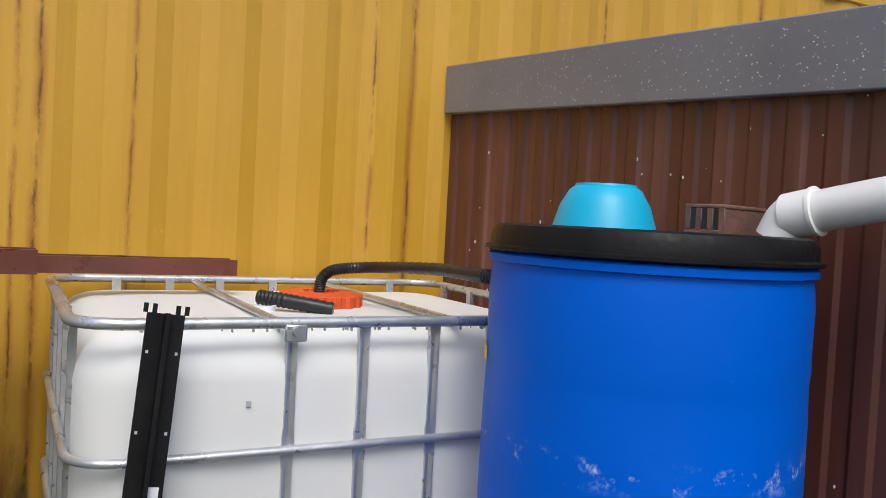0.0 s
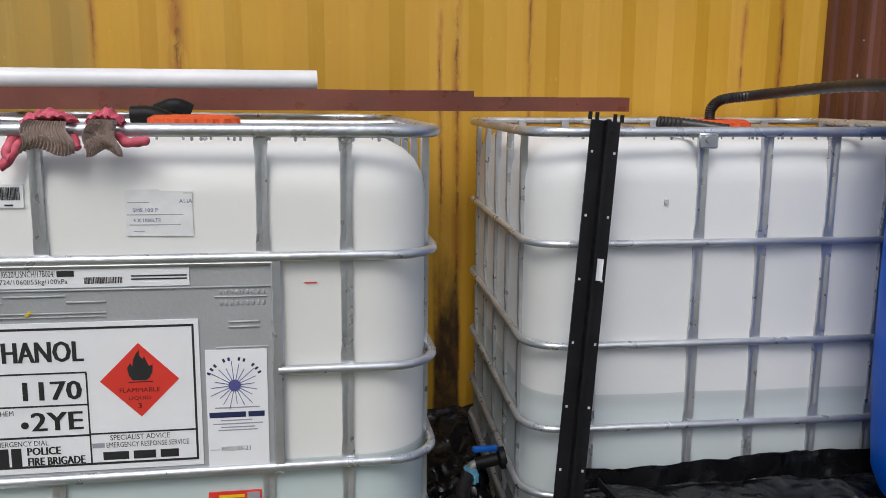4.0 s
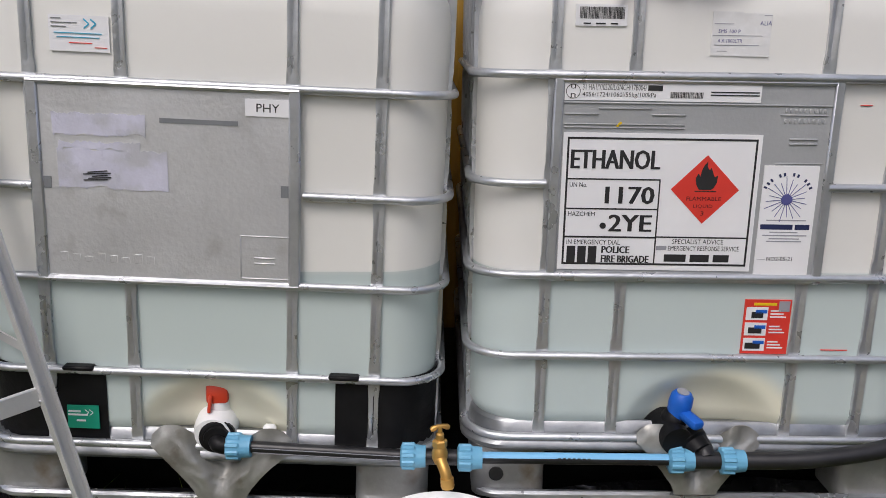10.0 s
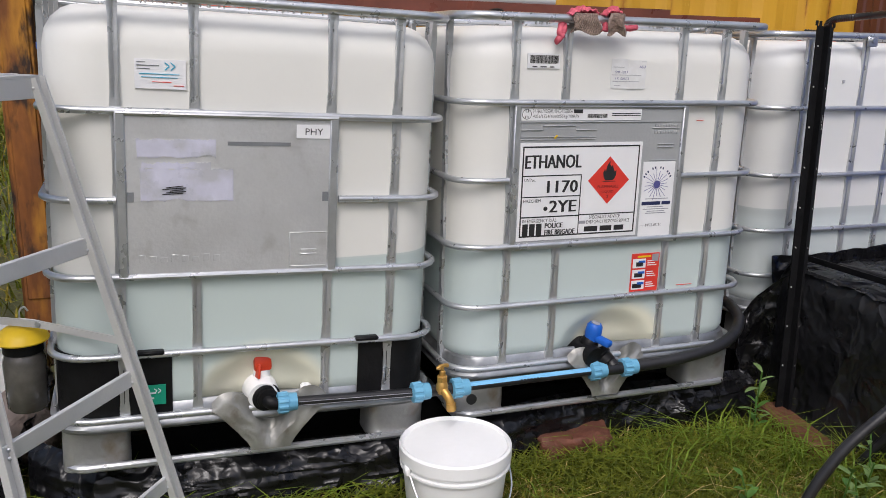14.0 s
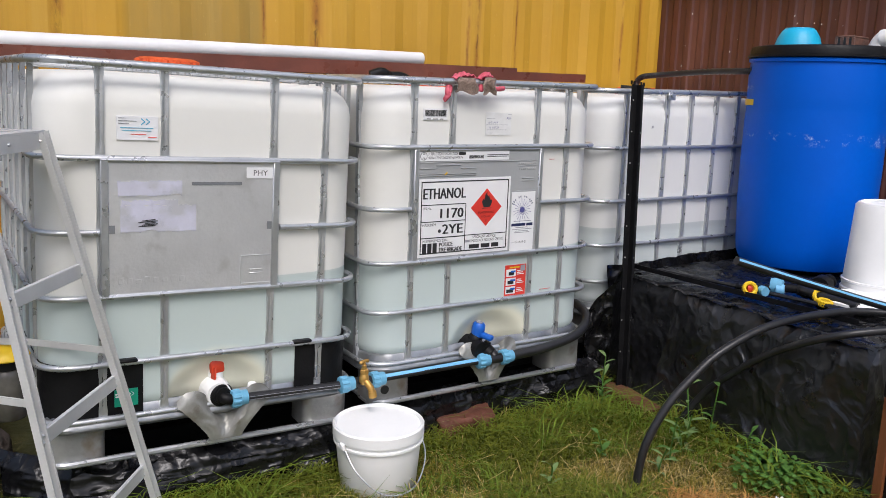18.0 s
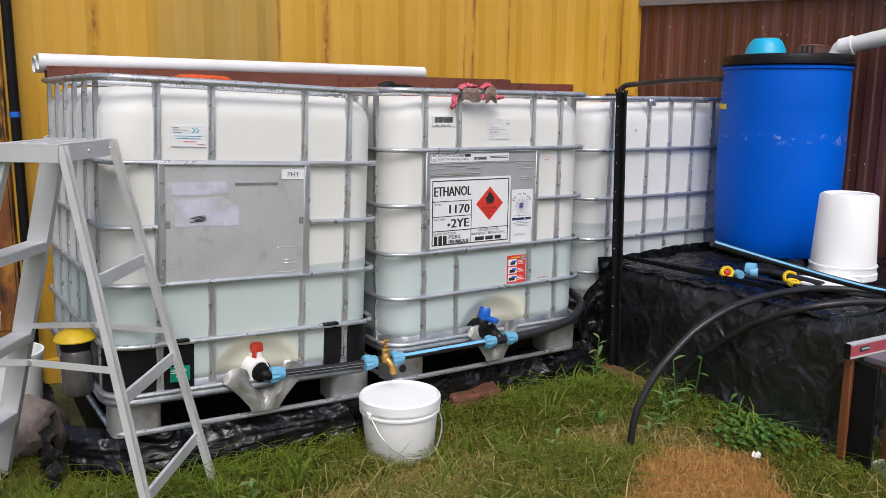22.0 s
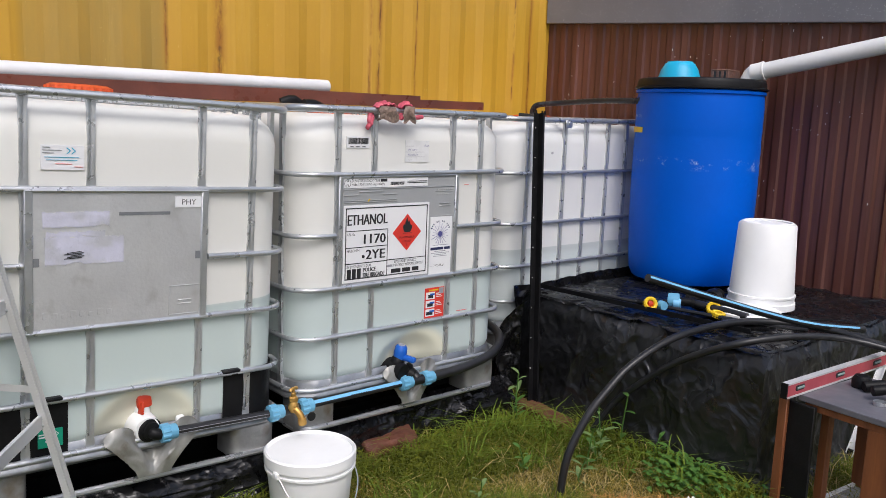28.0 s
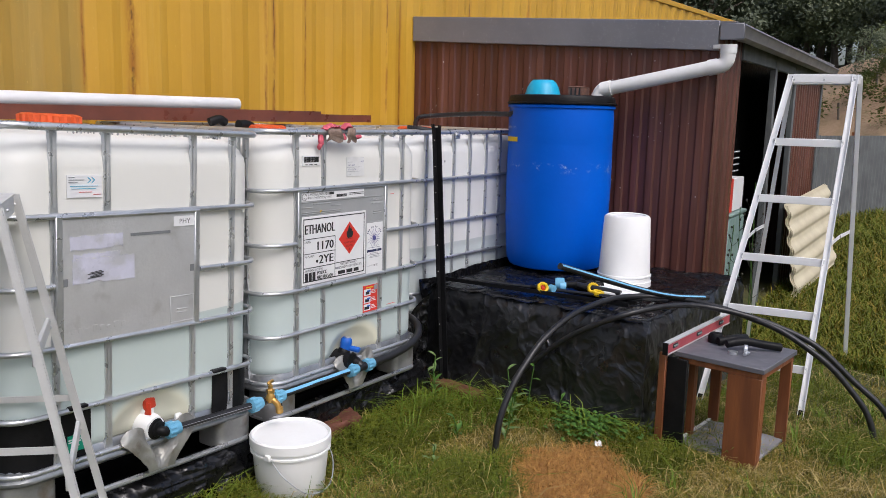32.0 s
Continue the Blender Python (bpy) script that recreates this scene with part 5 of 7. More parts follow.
letters("31 HA1/Y/0520/L/SNCH/17B004/", bx(0.034), bx(0.165), bz(0.889), bz(0.901), strip, M["ink"], -0.0018)
part("print_bar", box(B(), bx(0.168), bx(0.198), -0.0022, -0.0012, bz(0.889), bz(0.900)), M["ink"], strip)
letters("4056/1724/1060l/55kg/100kPa", bx(0.034), bx(0.186), bz(0.873), bz(0.885), strip, M["ink"], -0.0018)
letters("u\nn", bx(0.010), bx(0.020), bz(0.874), bz(0.899), strip, M["ink"], -0.0018)
part("ring_mark", lathe(B(), [(0.0135, 0), (0.0148, 0), (0.0148, 0.0008), (0.0135, 0.0008)], 28, Matrix.Translation((bx(0.015), -0.0014, bz(0.886))) @ Matrix.Rotation(radians(90), 4, "X"), True), M["ink"], strip)


def barcode(parent, x0, x1, z0, z1, y, seed):
    rr = random.Random(seed)
    bm = B()
    x = x0
    while x < x1 - 0.001:
        w = rr.choice((0.0007, 0.0012, 0.0018))
        box(bm, x, min(x + w, x1), y, y + 0.0006, z0, z1)
        x += w + rr.choice((0.0007, 0.0012))
    tagged(part("barcode", bm, M["ink"], parent, "", 0), kind="stuff")


barcode(strip, bx(0.215), bx(0.282), bz(0.875), bz(0.887), -0.0019, 3)
for z in (0.888, 0.882):
    part("print_bar", box(B(), bx(0.298), bx(0.398), -0.0022, -0.0012, bz(z) - 0.0012, bz(z) + 0.0012), M["ink"], strip)
for a, b, c, d in ((0.0, 0.07, 0.838, 0.842), (0.07, 0.18, 0.850, 0.854), (0.18, 0.25, 0.838, 0.842), (0.0, 0.25, 0.818, 0.821), (0.0, 0.25, 0.811, 0.814), (-0.005, 0.555, 0.861, 0.865),
                   (0.445, 0.545, 0.842, 0.845), (0.445, 0.545, 0.742, 0.745), (0.47, 0.53, 0.792, 0.796), (0.47, 0.53, 0.782, 0.786)):
    plate_ridge(pb, bx(a), bx(b), bz(c), bz(d), M["grey_plate"], -0.002)
for k in range(9):
    plate_ridge(pb, bx(0.455 + 0.010 * k), bx(0.461 + 0.010 * k), bz(0.826), bz(0.836), M["grey_plate"], -0.001)
    plate_ridge(pb, bx(0.455 + 0.010 * k), bx(0.461 + 0.010 * k), bz(0.848), bz(0.857), M["grey_plate"], -0.001)
for k in range(16):
    plate_ridge(pb, bx(0.02 + 0.014 * k), bx(0.03 + 0.014 * k), bz(0.491), bz(0.500), M["grey_plate"], -0.001)
for k in range(3):
    part("leaf_bit", box(B(), bx(0.108 + 0.003 * k), bx(0.113 + 0.003 * k), -0.003, -0.001, bz(0.815 + 0.003 * k), bz(0.819 + 0.003 * k)), M["yellow"], pb)

plc = part("placard", box(B(), bx(0.0), bx(0.415), -0.0016, 0.001, bz(0.508), bz(0.802), None, 0.0), M["paper"], pb, "white emergency placard with black border")


def cx(c):
    return bx((c - 50) / 707 * 0.415)


def cz(c):
    return bz(0.802 - (c - 213) / 477 * 0.294)


YI = -0.0022
for a, b, c, d in ((65, 742, 228, 235), (65, 742, 665, 672), (65, 72, 235, 665), (735, 742, 235, 665), (72, 405, 368, 373), (401, 406, 373, 665), (72, 401, 471, 476), (72, 401, 570, 576), (406, 735, 568, 573)):
    part("rule_line", box(B(), cx(a), cx(b), YI, -0.0016, cz(d), cz(c)), M["ink"], plc, "", 0)
for s, a, b, c, d in (("ETHANOL", 82, 397, 270, 335), ("UN No.", 80, 143, 382, 398), ("1170", 212, 385, 395, 455), ("HAZCHEM", 80, 177, 484, 500), ("2YE", 230, 383, 493, 552),
                      ("IN EMERGENCY DIAL", 80, 275, 583, 600), ("POLICE", 210, 310, 605, 630), ("FIRE BRIGADE", 210, 383, 638, 664), ("SPECIALIST ADVICE", 465, 652, 577, 594),
                      ("EMERGENCY RESPONSE SERVICE", 452, 712, 601, 618)):
    letters(s, cx(a), cx(b), cz(d), cz(c), plc, M["ink"], YI)
    if s in ("ETHANOL", "1170", "2YE", "POLICE", "FIRE BRIGADE"):
        # heavy face: the same letters a stroke wider
        e = 3 if s in ("ETHANOL", "1170", "2YE") else 1.5
        letters(s, cx(a - e), cx(b - e), cz(d), cz(c), plc, M["ink"], YI - 0.0001)
        letters(s, cx(a + e), cx(b + e), cz(d), cz(c), plc, M["ink"], YI - 0.0002)
part("dot_mark", lathe(B(), [(0, 0), (0.0068, 0), (0.0068, 0.0006), (0, 0.0006)], 20, Matrix.Translation((cx(208), -0.0016, cz(533))) @ Matrix.Rotation(radians(90), 4, "X")), M["ink"], plc)
for k in range(3):
    part("print_bar", box(B(), cx(82 + 39 * k), cx(113 + 39 * k), YI, -0.0016, cz(666), cz(606)), M["ink"], plc)
part("print_bar", box(B(), cx(408), cx(446), YI, -0.0016, cz(617), cz(602)), M["grey_ink"], plc)
for a, b in ((440, 520), (535, 605), (620, 678)):
    part("print_bar", box(B(), cx(a), cx(b), YI, -0.0016, cz(658), cz(632)), M["ink"], plc)
bm = B()
vs = [bm.verts.new((cx(567 + dx), yy, cz(402 + dz))) for yy in (YI, -0.0016) for dx, dz in ((0, -119), (123, 0), (0, 119), (-123, 0))]
bm.faces.new(vs[:4])
for k in range(4):
    bm.faces.new((vs[k], vs[(k + 1) % 4], vs[4 + (k + 1) % 4], vs[4 + k]))
dia = part("hazard_diamond", bm, M["red"], plc, "red flammable liquid diamond", 0)
flame = [(545, 402), (534, 385), (530, 362), (540, 345), (546, 358), (550, 335), (558, 318), (570, 304), (569, 322), (578, 335), (584, 325), (592, 345), (598, 358), (609, 352), (608, 376), (598, 395), (588, 402)]
bm = B()
bm.faces.new([bm.verts.new((cx(a), YI - 0.0006, cz(b))) for a, b in flame])
part("flame_mark", bm, M["ink"], dia, "", 0)
part("rule_line", box(B(), cx(530), cx(608), YI - 0.0006, YI, cz(409), cz(406)), M["ink"], dia, "", 0)
M["dark_red"] = surface("dark_red_ink", (0.10, 0.012, 0.01), None, 8, 0.5, 0.6, 0, 0)
letters("FLAMMABLE", cx(503), cx(628), cz(440), cz(426), dia, M["dark_red"], YI - 0.0007)
letters("LIQUID", cx(530), cx(600), cz(467), cz(453), dia, M["dark_red"], YI - 0.0007)
letters("3", cx(558), cx(570), cz(492), cz(476), dia, M["dark_red"], YI - 0.0007)

gl = part("side_label", box(B(), bx(0.425), bx(0.541), -0.0020, 0.001, bz(0.499), bz(0.739)), M["paper"], pb, "white label with a violet starburst")
gx0, gz0 = bx(0.4785), bz(0.667)
for k in range(20):
    a = 2 * math.pi * k / 20 + 0.1
    r1 = 0.038 + 0.006 * (k % 3)
    part("ray", beam(B(), (gx0 + 0.012 * math.cos(a), -0.0024, gz0 + 0.012 * math.sin(a)), (gx0 + r1 * math.cos(a), -0.0024, gz0 + r1 * math.sin(a)), 0.0013, 0.0006, (math.sin(a), 0, -math.cos(a))), M["violet_ink"], gl, "", 0)
part("burst", lathe(B(), [(0, 0), (0.012, 0), (0.012, 0.0006), (0, 0.0006)], 14, Matrix.Translation((gx0, -0.0022, gz0)) @ Matrix.Rotation(radians(90), 4, "X")), M["violet_ink"], gl)
for k in range(13):
    if k in (3, 6, 9):
        continue
    a = radians(152 - 124 * k / 12)
    part("print_bar", box(B(), -0.0022, 0.0022, -0.0026, -0.002, -0.0035, 0.0035, Matrix.Translation((gx0 + 0.054 * math.cos(a), 0, gz0 + 0.054 * math.sin(a))) @ Matrix.Rotation(math.pi / 2 - a, 4, "Y")), M["navy"], gl, "", 0)
part("print_bar", box(B(), bx(0.429), bx(0.498), -0.0026, -0.002, bz(0.602), bz(0.613)), M["navy"], gl, "", 0)
part("print_bar", box(B(), bx(0.503), bx(0.534), -0.0026, -0.002, bz(0.602), bz(0.613)), M["navy"], gl, "", 0)
for z, a, b in ((0.622, 0.44, 0.525), (0.596, 0.45, 0.51), (0.589, 0.435, 0.53), (0.582, 0.45, 0.515), (0.576, 0.445, 0.52)):
    part("print_bar", box(B(), bx(a), bx(b), -0.0026, -0.002, bz(z) - 0.0011, bz(z) + 0.0011), M["grey_ink"], gl, "", 0)
part("rule_line", box(B(), bx(0.429), bx(0.447), -0.0026, -0.002, bz(0.5355), bz(0.5365)), M["grey_ink"], gl, "", 0)
letters("NO2-05-21", bx(0.45), bx(0.505), bz(0.533), bz(0.542), gl, M["ink"], -0.0026)

YB = 0.0095
rs = part("instruction_sticker", box(B(), bx(0.420), bx(0.523), YB, 0.013, bz(0.315), bz(0.441)), M["red"], tank_b, "red instruction sticker with small pictures")
for k in range(3):
    part("picture", box(B(), bx(0.424), bx(0.472), YB - 0.0008, YB, bz(0.322 + 0.036 * k), bz(0.352 + 0.036 * k)), M["paper"], rs, "", 0)
    part("picture_mark", box(B(), bx(0.428 + 0.004 * k), bx(0.462), YB - 0.0014, YB - 0.0008, bz(0.327 + 0.036 * k), bz(0.341 + 0.036 * k)), M["ink"], rs, "", 0)
    part("picture_mark", box(B(), bx(0.445), bx(0.470), YB - 0.0014, YB - 0.0008, bz(0.338 + 0.036 * k), bz(0.346 + 0.036 * k)), M["midblue"], rs, "", 0)
    for j in range(3):
        part("print_bar", box(B(), bx(0.478), bx(0.513 - 0.006 * j), YB - 0.0008, YB, bz(0.328 + 0.036 * k + 0.007 * j), bz(0.331 + 0.036 * k + 0.007 * j)), M["paper"], rs, "", 0)
part("print_bar", box(B(), bx(0.44), bx(0.49), YB - 0.0008, YB, bz(0.428), bz(0.434)), M["yellow"], rs, "", 0)
part("code_square", box(B(), bx(0.495), bx(0.519), YB - 0.0008, YB, bz(0.414), bz(0.438)), M["grey_ink"], rs, "", 0)
bl = part("barcode_sticker", box(B(), bx(0.014), bx(0.118), YB, 0.013, bz(1.016), bz(1.058)), M["paper"], tank_b, "white barcode sticker")
barcode(bl, bx(0.022), bx(0.112), bz(1.030), bz(1.053), YB - 0.0008, 9)
for a, b in ((0.03, 0.045), (0.055, 0.075), (0.085, 0.1)):
    part("print_bar", box(B(), bx(a), bx(b), YB - 0.0008, YB, bz(1.019), bz(1.022)), M["ink"], bl, "", 0)
M["old_paper"] = surface("thin_worn_paper", (0.77, 0.77, 0.76), (0.70, 0.70, 0.68), 30, 0.45, 0.6, 0, 0.05)
ol = part("torn_label", box(B(), bx(0.292), bx(0.352), YB + 0.0012, 0.0125, bz(0.961), bz(1.048)), M["old_paper"], tank_b, "torn white paper label with faint print")
part("label_piece", box(B(), bx(0.349), bx(0.412), YB + 0.0009, 0.0125, bz(0.960), bz(1.045)), M["old_paper"], ol)
for s, a, b, z0, z1 in (("SMS 100 P", 0.305, 0.350, 1.006, 1.013), ("4 X 1000LTR", 0.305, 0.355, 0.987, 0.994), ("ALIA", 0.388, 0.412, 1.022, 1.030)):
    letters(s, bx(a), bx(b), bz(z0), bz(z1), ol, M["violet_ink"], YB + 0.0006)
for a, b, z in ((0.296, 0.335, 1.024), (0.294, 0.395, 1.001), (0.298, 0.39, 0.982), (0.305, 0.325, 0.970), (0.395, 0.412, 1.041)):
    part("print_bar", box(B(), bx(a), bx(b), YB + 0.0004, YB + 0.0012, bz(z) - 0.0006, bz(z) + 0.0006), M["grey_ink"], ol, "", 0)
for a, b, z in ((0.615, 0.640, 0.865), (0.60, 0.66, 0.325)):
    part("red_mark", box(B(), bx(a), bx(b), YB + 0.001, 0.0135, bz(z) - 0.0008, bz(z) + 0.0008), M["red"], tank_b, "", 0)
# bracket on the far tank's top rail
br = part("hinge_bracket", box(B(), -0.226, -0.178, -0.018, -0.012, 1.165, 1.203, None, 0.004), M["galv"], tank_c)
part("bolt", turned(B(), (-0.202, -0.018, 1.188), (-0.202, -0.026, 1.188), [(0, 0), (0.010, 0), (0.009, 0.008), (0, 0.008)], 12), M["galv"], br)
part("smudge", box(B(), -0.292, -0.282, 0.0085, 0.013, 1.03, 1.042), M["smudge"], tank_c)
part("vent_cup", lathe(B(), [(0.0, 0), (0.03, 0), (0.034, 0.035), (0.028, 0.035), (0.025, 0.01), (0, 0.01)], 20, Matrix.Translation((-0.17, 0.36, 1.165))), M["white"], tank_c)
part("cap_outlet", tube(B(), smoothline([(-0.06, 0.60, 1.21), (-0.10, 0.60, 1.225), (-0.15, 0.60, 1.225)], 4), 0.024, 14), M["black"], tank_b)
part("foot_hole", turned(B(), (-0.46, 0.0155, 0.06), (-0.46, 0.0205, 0.06), [(0, 0), (0.017, 0), (0.017, 0.005), (0, 0.005)], 18), M["ink"], tank_b)

# ---- gloves over the rail ----
def glove(x, wid, knit, fingers, seed):
    G = thing("work_glove", x, -0.0, 1.16, 0, "pink rubber glove with beige knit cuff hung over the rail", "glove", "gloves on the rail")

    def cuff(u, v):
        a = u - 0.5
        r = 0.020 + 0.0018 * math.sin(u * 88)
        return (a * knit * (0.82 + 0.30 * v) + 0.004 * math.sin(7 * v + seed), -r - 0.006 * math.sin(3.1 * v) - 0.004 * math.sin(u * 5 + seed), 0.014 - 0.054 * v - 0.007 * math.sin(u * 6 + seed) * v)
    part("cuff", thicken(sheet(cuff, 70, 14), 0.005), M["glove_knit"], G, "beige ribbed knit cuff")

    def palm(u, v):
        a = u - 0.5
        t = radians(-80 + 118 * v)
        r = 0.0235 + 0.013 * abs(fbm(u * 2.4 + seed, v * 1.5, 0, 1.0)) + 0.006 * math.sin(math.pi * u) * math.sin(math.pi * v) + 0.002 * math.sin(u * 34 + 4 * v)
        return (a * wid * (1.0 + 0.2 * math.sin(3.1 * v)) + 0.006 * fbm(u, v, seed, 3), -r * math.sin(t), r * 1.1 * math.cos(t) - 0.012 * abs(2 * a) ** 3)
    part("palm", thicken(sheet(palm, 44, 24), 0.005), M["glove_pink"], G, "crumpled pink rubber palm")
    for pts in fingers:
        run = smoothline(pts, 5)
        part("finger", tube(B(), run, 0.0092, 12, False, True, [1.0 + 0.1 * math.sin(1.3 * k + seed) for k in range(len(run) - 2)] + [0.85, 0.4]), M["glove_pink"], G, "pink rubber finger")
    return G


glove(0.185, 0.080, 0.080, (((-0.052, 0.014, -0.008), (-0.066, 0.004, -0.022), (-0.072, -0.006, -0.045), (-0.060, -0.008, -0.054)),
                            ((-0.050, 0.014, -0.012), (-0.060, 0.0, -0.038), (-0.078, -0.006, -0.062), (-0.086, -0.008, -0.066)),
                            ((0.040, 0.0, -0.016), (0.046, -0.012, -0.026), (0.050, -0.016, -0.038))), 3)
glove(0.281, 0.056, 0.050, (((0.022, 0.006, -0.012), (0.036, -0.008, -0.024), (0.058, -0.012, -0.023), (0.078, -0.012, -0.020)),
                            ((-0.020, 0.004, -0.016), (-0.026, -0.010, -0.028), (-0.028, -0.012, -0.036))), 8)


def channel(bm, p, q, w, h, t=0.004):
    """A gutter length: U-shaped with a rolled lip, in one piece."""
    p, q = Vector(p), Vector(q)
    k = h / 2
    sec_ = [(0, k), (0, -k), (w, -k), (w, k), (w - t, k), (w - t, -k + t), (t, -k + t), (t, k - t), (0.016, k - t), (0.016, k)]
    n = 24
    rings = []
    for i in range(n + 1):
        c_ = p.lerp(q, i / n) + Vector((0, 0, 0.0006 * math.sin(i * 1.7)))
        rings.append([bm.verts.new(c_ + Vector((0, u, v))) for u, v in sec_])
    m = len(sec_)
    for a, b_ in zip(rings[:-1], rings[1:]):
        for i in range(m):
            bm.faces.new((a[i], a[(i + 1) % m], b_[(i + 1) % m], b_[i]))
    bm.faces.new(rings[0][::-1])
    bm.faces.new(rings[-1])
    return bm


gu = thing("loose_gutter", 0, 0, 0, 0, "brown steel gutter length lying across the tank tops", "gutter", "loose gutters")
part("channel", channel(B(), (-1.30, 0.90, 1.218), (1.11, 0.985, 1.208), 0.10, 0.062), M["gutter_brown"], gu)
gu = thing("loose_gutter", 0, 0, 0, 0, "brown steel gutter length lying across the tank tops", "gutter", "loose gutters")
part("channel", channel(B(), (-0.1, 1.03, 1.203), (1.63, 1.055, 1.198), 0.09, 0.045), M["gutter_brown"], gu)
for p, q, lab in (((-1.33, 0.93, 1.266), (0.63, 1.155, 1.268), "long"), ((-1.335, 1.04, 1.256), (0.2, 1.25, 1.256), "shorter")):
    o = thing("pvc_pipe", 0, 0, 0, 0, lab + " white plastic pipe lying on the brown gutters", "pipe", "pipes on the tanks")
    p, q = Vector(p), Vector(q)
    L2 = (q - p).length
    part("pipe_body", turned(B(), p, q, [(0.031, 0), (0.034, 0), (0.034, L2), (0.031, L2), (0.031, 0)], 28), M["pvc"], o)
gu = thing("old_spout", 0.20, 0.84, 1.178, 0, "short black plastic spout lying on the gutter", "pipe")
part("spout_body", tube(B(), smoothline([(0, 0, 0), (0.05, -0.01, 0.015), (0.09, 0, 0.0)], 4), 0.022, 14), M["black"], gu)

# ---- bucket with handle ----
bucket = thing("white_bucket", -0.235, -0.185, GROUND, 0, "white plastic bucket with wire handle on the grass", "bucket")
prof = [(0, 0), (0.125, 0), (0.133, 0.008), (0.150, 0.19), (0.159, 0.193), (0.159, 0.200), (0.152, 0.202), (0.153, 0.214), (0.161, 0.216), (0.161, 0.25), (0.155, 0.256), (0.149, 0.252), (0.147, 0.246), (0, 0.246)]
part("tub", lathe(B(), prof, 56), M["white"], bucket)
line2 = smoothline([(-0.152, -0.04, 0.205), (-0.13, -0.11, 0.13), (-0.05, -0.155, 0.055), (0.06, -0.155, 0.055), (0.135, -0.1, 0.13), (0.152, -0.02, 0.205)], 8)
part("handle", tube(B(), line2, 0.0025, 6), M["galv"], bucket, "thin wire handle")
for sx, sy in ((-0.155, -0.04), (0.155, -0.02)):
    part("ear", box(B(), sx - 0.008, sx + 0.008, sy - 0.014, sy + 0.014, 0.192, 0.218, None, 0.004), M["white"], bucket)

ub = thing("upturned_bucket", 1.935, -0.605, 0.31, 30, "white bucket standing upside down on the plinth", "bucket")
prof = [(0.146, 0.03), (0.144, 0.07), (0.128, 0.385), (0.12, 0.395), (0.108, 0.39), (0, 0.39)]
part("tub", lathe(B(), prof, 56), M["white"], ub)
part("rim_band", lathe(B(), [(0.146, 0.0), (0.152, 0.002), (0.152, 0.03), (0.1475, 0.034), (0.1475, 0.055), (0.151, 0.058), (0.151, 0.066), (0.1445, 0.068)], 56), M["white"], ub)
part("base_ring", lathe(B(), [(0.108, 0.39), (0.116, 0.396), (0.11, 0.40), (0.104, 0.396)], 48, None, True), M["white"], ub)
tray = thing("white_tub_lid", 1.68, -0.68, 0.318, 20, "flat white plastic lid lying on the film", "lid")
part("lid_body", lathe(B(), [(0, 0), (0.14, 0), (0.15, 0.008), (0.15, 0.02), (0.142, 0.026), (0.13, 0.02), (0, 0.02)], 40), M["white"], tray)

# ---- poly pipes arching over the grass ----
h1 = thing("poly_pipe", 0, 0, 0, 0, "thick black poly pipe arching over the grass", "pipe", "arching pipes")
pts = [(0.555, -0.645, -0.285), (0.565, -0.646, -0.22), (0.59, -0.65, -0.086), (0.665, -0.664, 0.05), (0.75, -0.68, 0.14), (0.86, -0.70, 0.228), (1.03, -0.733, 0.305), (1.20, -0.765, 0.337), (1.41, -0.805, 0.347),
       (1.56, -0.88, 0.342), (1.66, -1.0, 0.335), (1.70, -1.164, 0.324), (1.729, -1.357, 0.286), (1.752, -1.517, 0.238), (1.772, -1.65, 0.165), (1.788, -1.755, 0.092), (1.801, -1.849, -0.004), (1.813, -1.931, -0.114), (1.821, -1.985, -0.27)]
part("pipe_body", tube(B(), smoothline(pts, 4), 0.0150, 14), M["rubber"], h1)
h2 = thing("poly_pipe", 0, 0, 0, 0, "black poly pipe with white end arching over the table", "pipe", "arching pipes")
pts = [(1.06, -0.33, -0.262), (1.10, -0.35, -0.19), (1.14, -0.41, -0.07), (1.15, -0.52, 0.04), (1.155, -0.66, 0.16), (1.16, -0.80, 0.25), (1.20, -0.95, 0.325), (1.38, -1.06, 0.35), (1.58, -1.16, 0.335), (1.70, -1.33, 0.30), (1.77, -1.5, 0.25), (1.81, -1.68, 0.175), (1.84, -1.85, 0.03), (1.86, -2.0, -0.1), (1.87, -2.06, -0.275)]
part("pipe_body", tube(B(), smoothline(pts, 5), 0.0145, 14), M["rubber"], h2)
part("pipe_end", turned(B(), (1.06, -0.33, -0.262), (1.03, -0.32, -0.27), [(0, 0), (0.021, 0), (0.022, 0.03), (0, 0.03)], 14), M["white"], h2, "white plastic end piece")
h3 = thing("striped_poly_pipe", 0, 0, 0, 0, "black poly pipe with sky blue stripes sticking out from the plinth", "pipe")
pts = smoothline([(0.76, -0.822, 0.603), (1.07, -0.885, 0.507), (1.38, -0.95, 0.415), (1.60, -1.03, 0.36), (1.85, -1.12, 0.325)], 8)
part("pipe_body", tube(B(), pts, 0.0146, 16), M["rubber"], h3)
bm = B()
for a0 in (0.6, 2.4):
    ring = []
    for i, p in enumerate(pts[:-1]):
        t = (pts[i + 1] - p).normalized()
        a = Vector((0, 0, 1)).cross(t).normalized()
        b = t.cross(a)
        ring.append([bm.verts.new(p + (a * math.cos(a0 + k * 0.19) + b * math.sin(a0 + k * 0.19)) * 0.0152) for k in range(4)])
    for r0, r1 in zip(ring[:-1], ring[1:]):
        for k in range(3):
            bm.faces.new((r0[k], r0[k + 1], r1[k + 1], r1[k]))
part("stripes", bm, M["skyblue"], h3, "sky blue stripes")

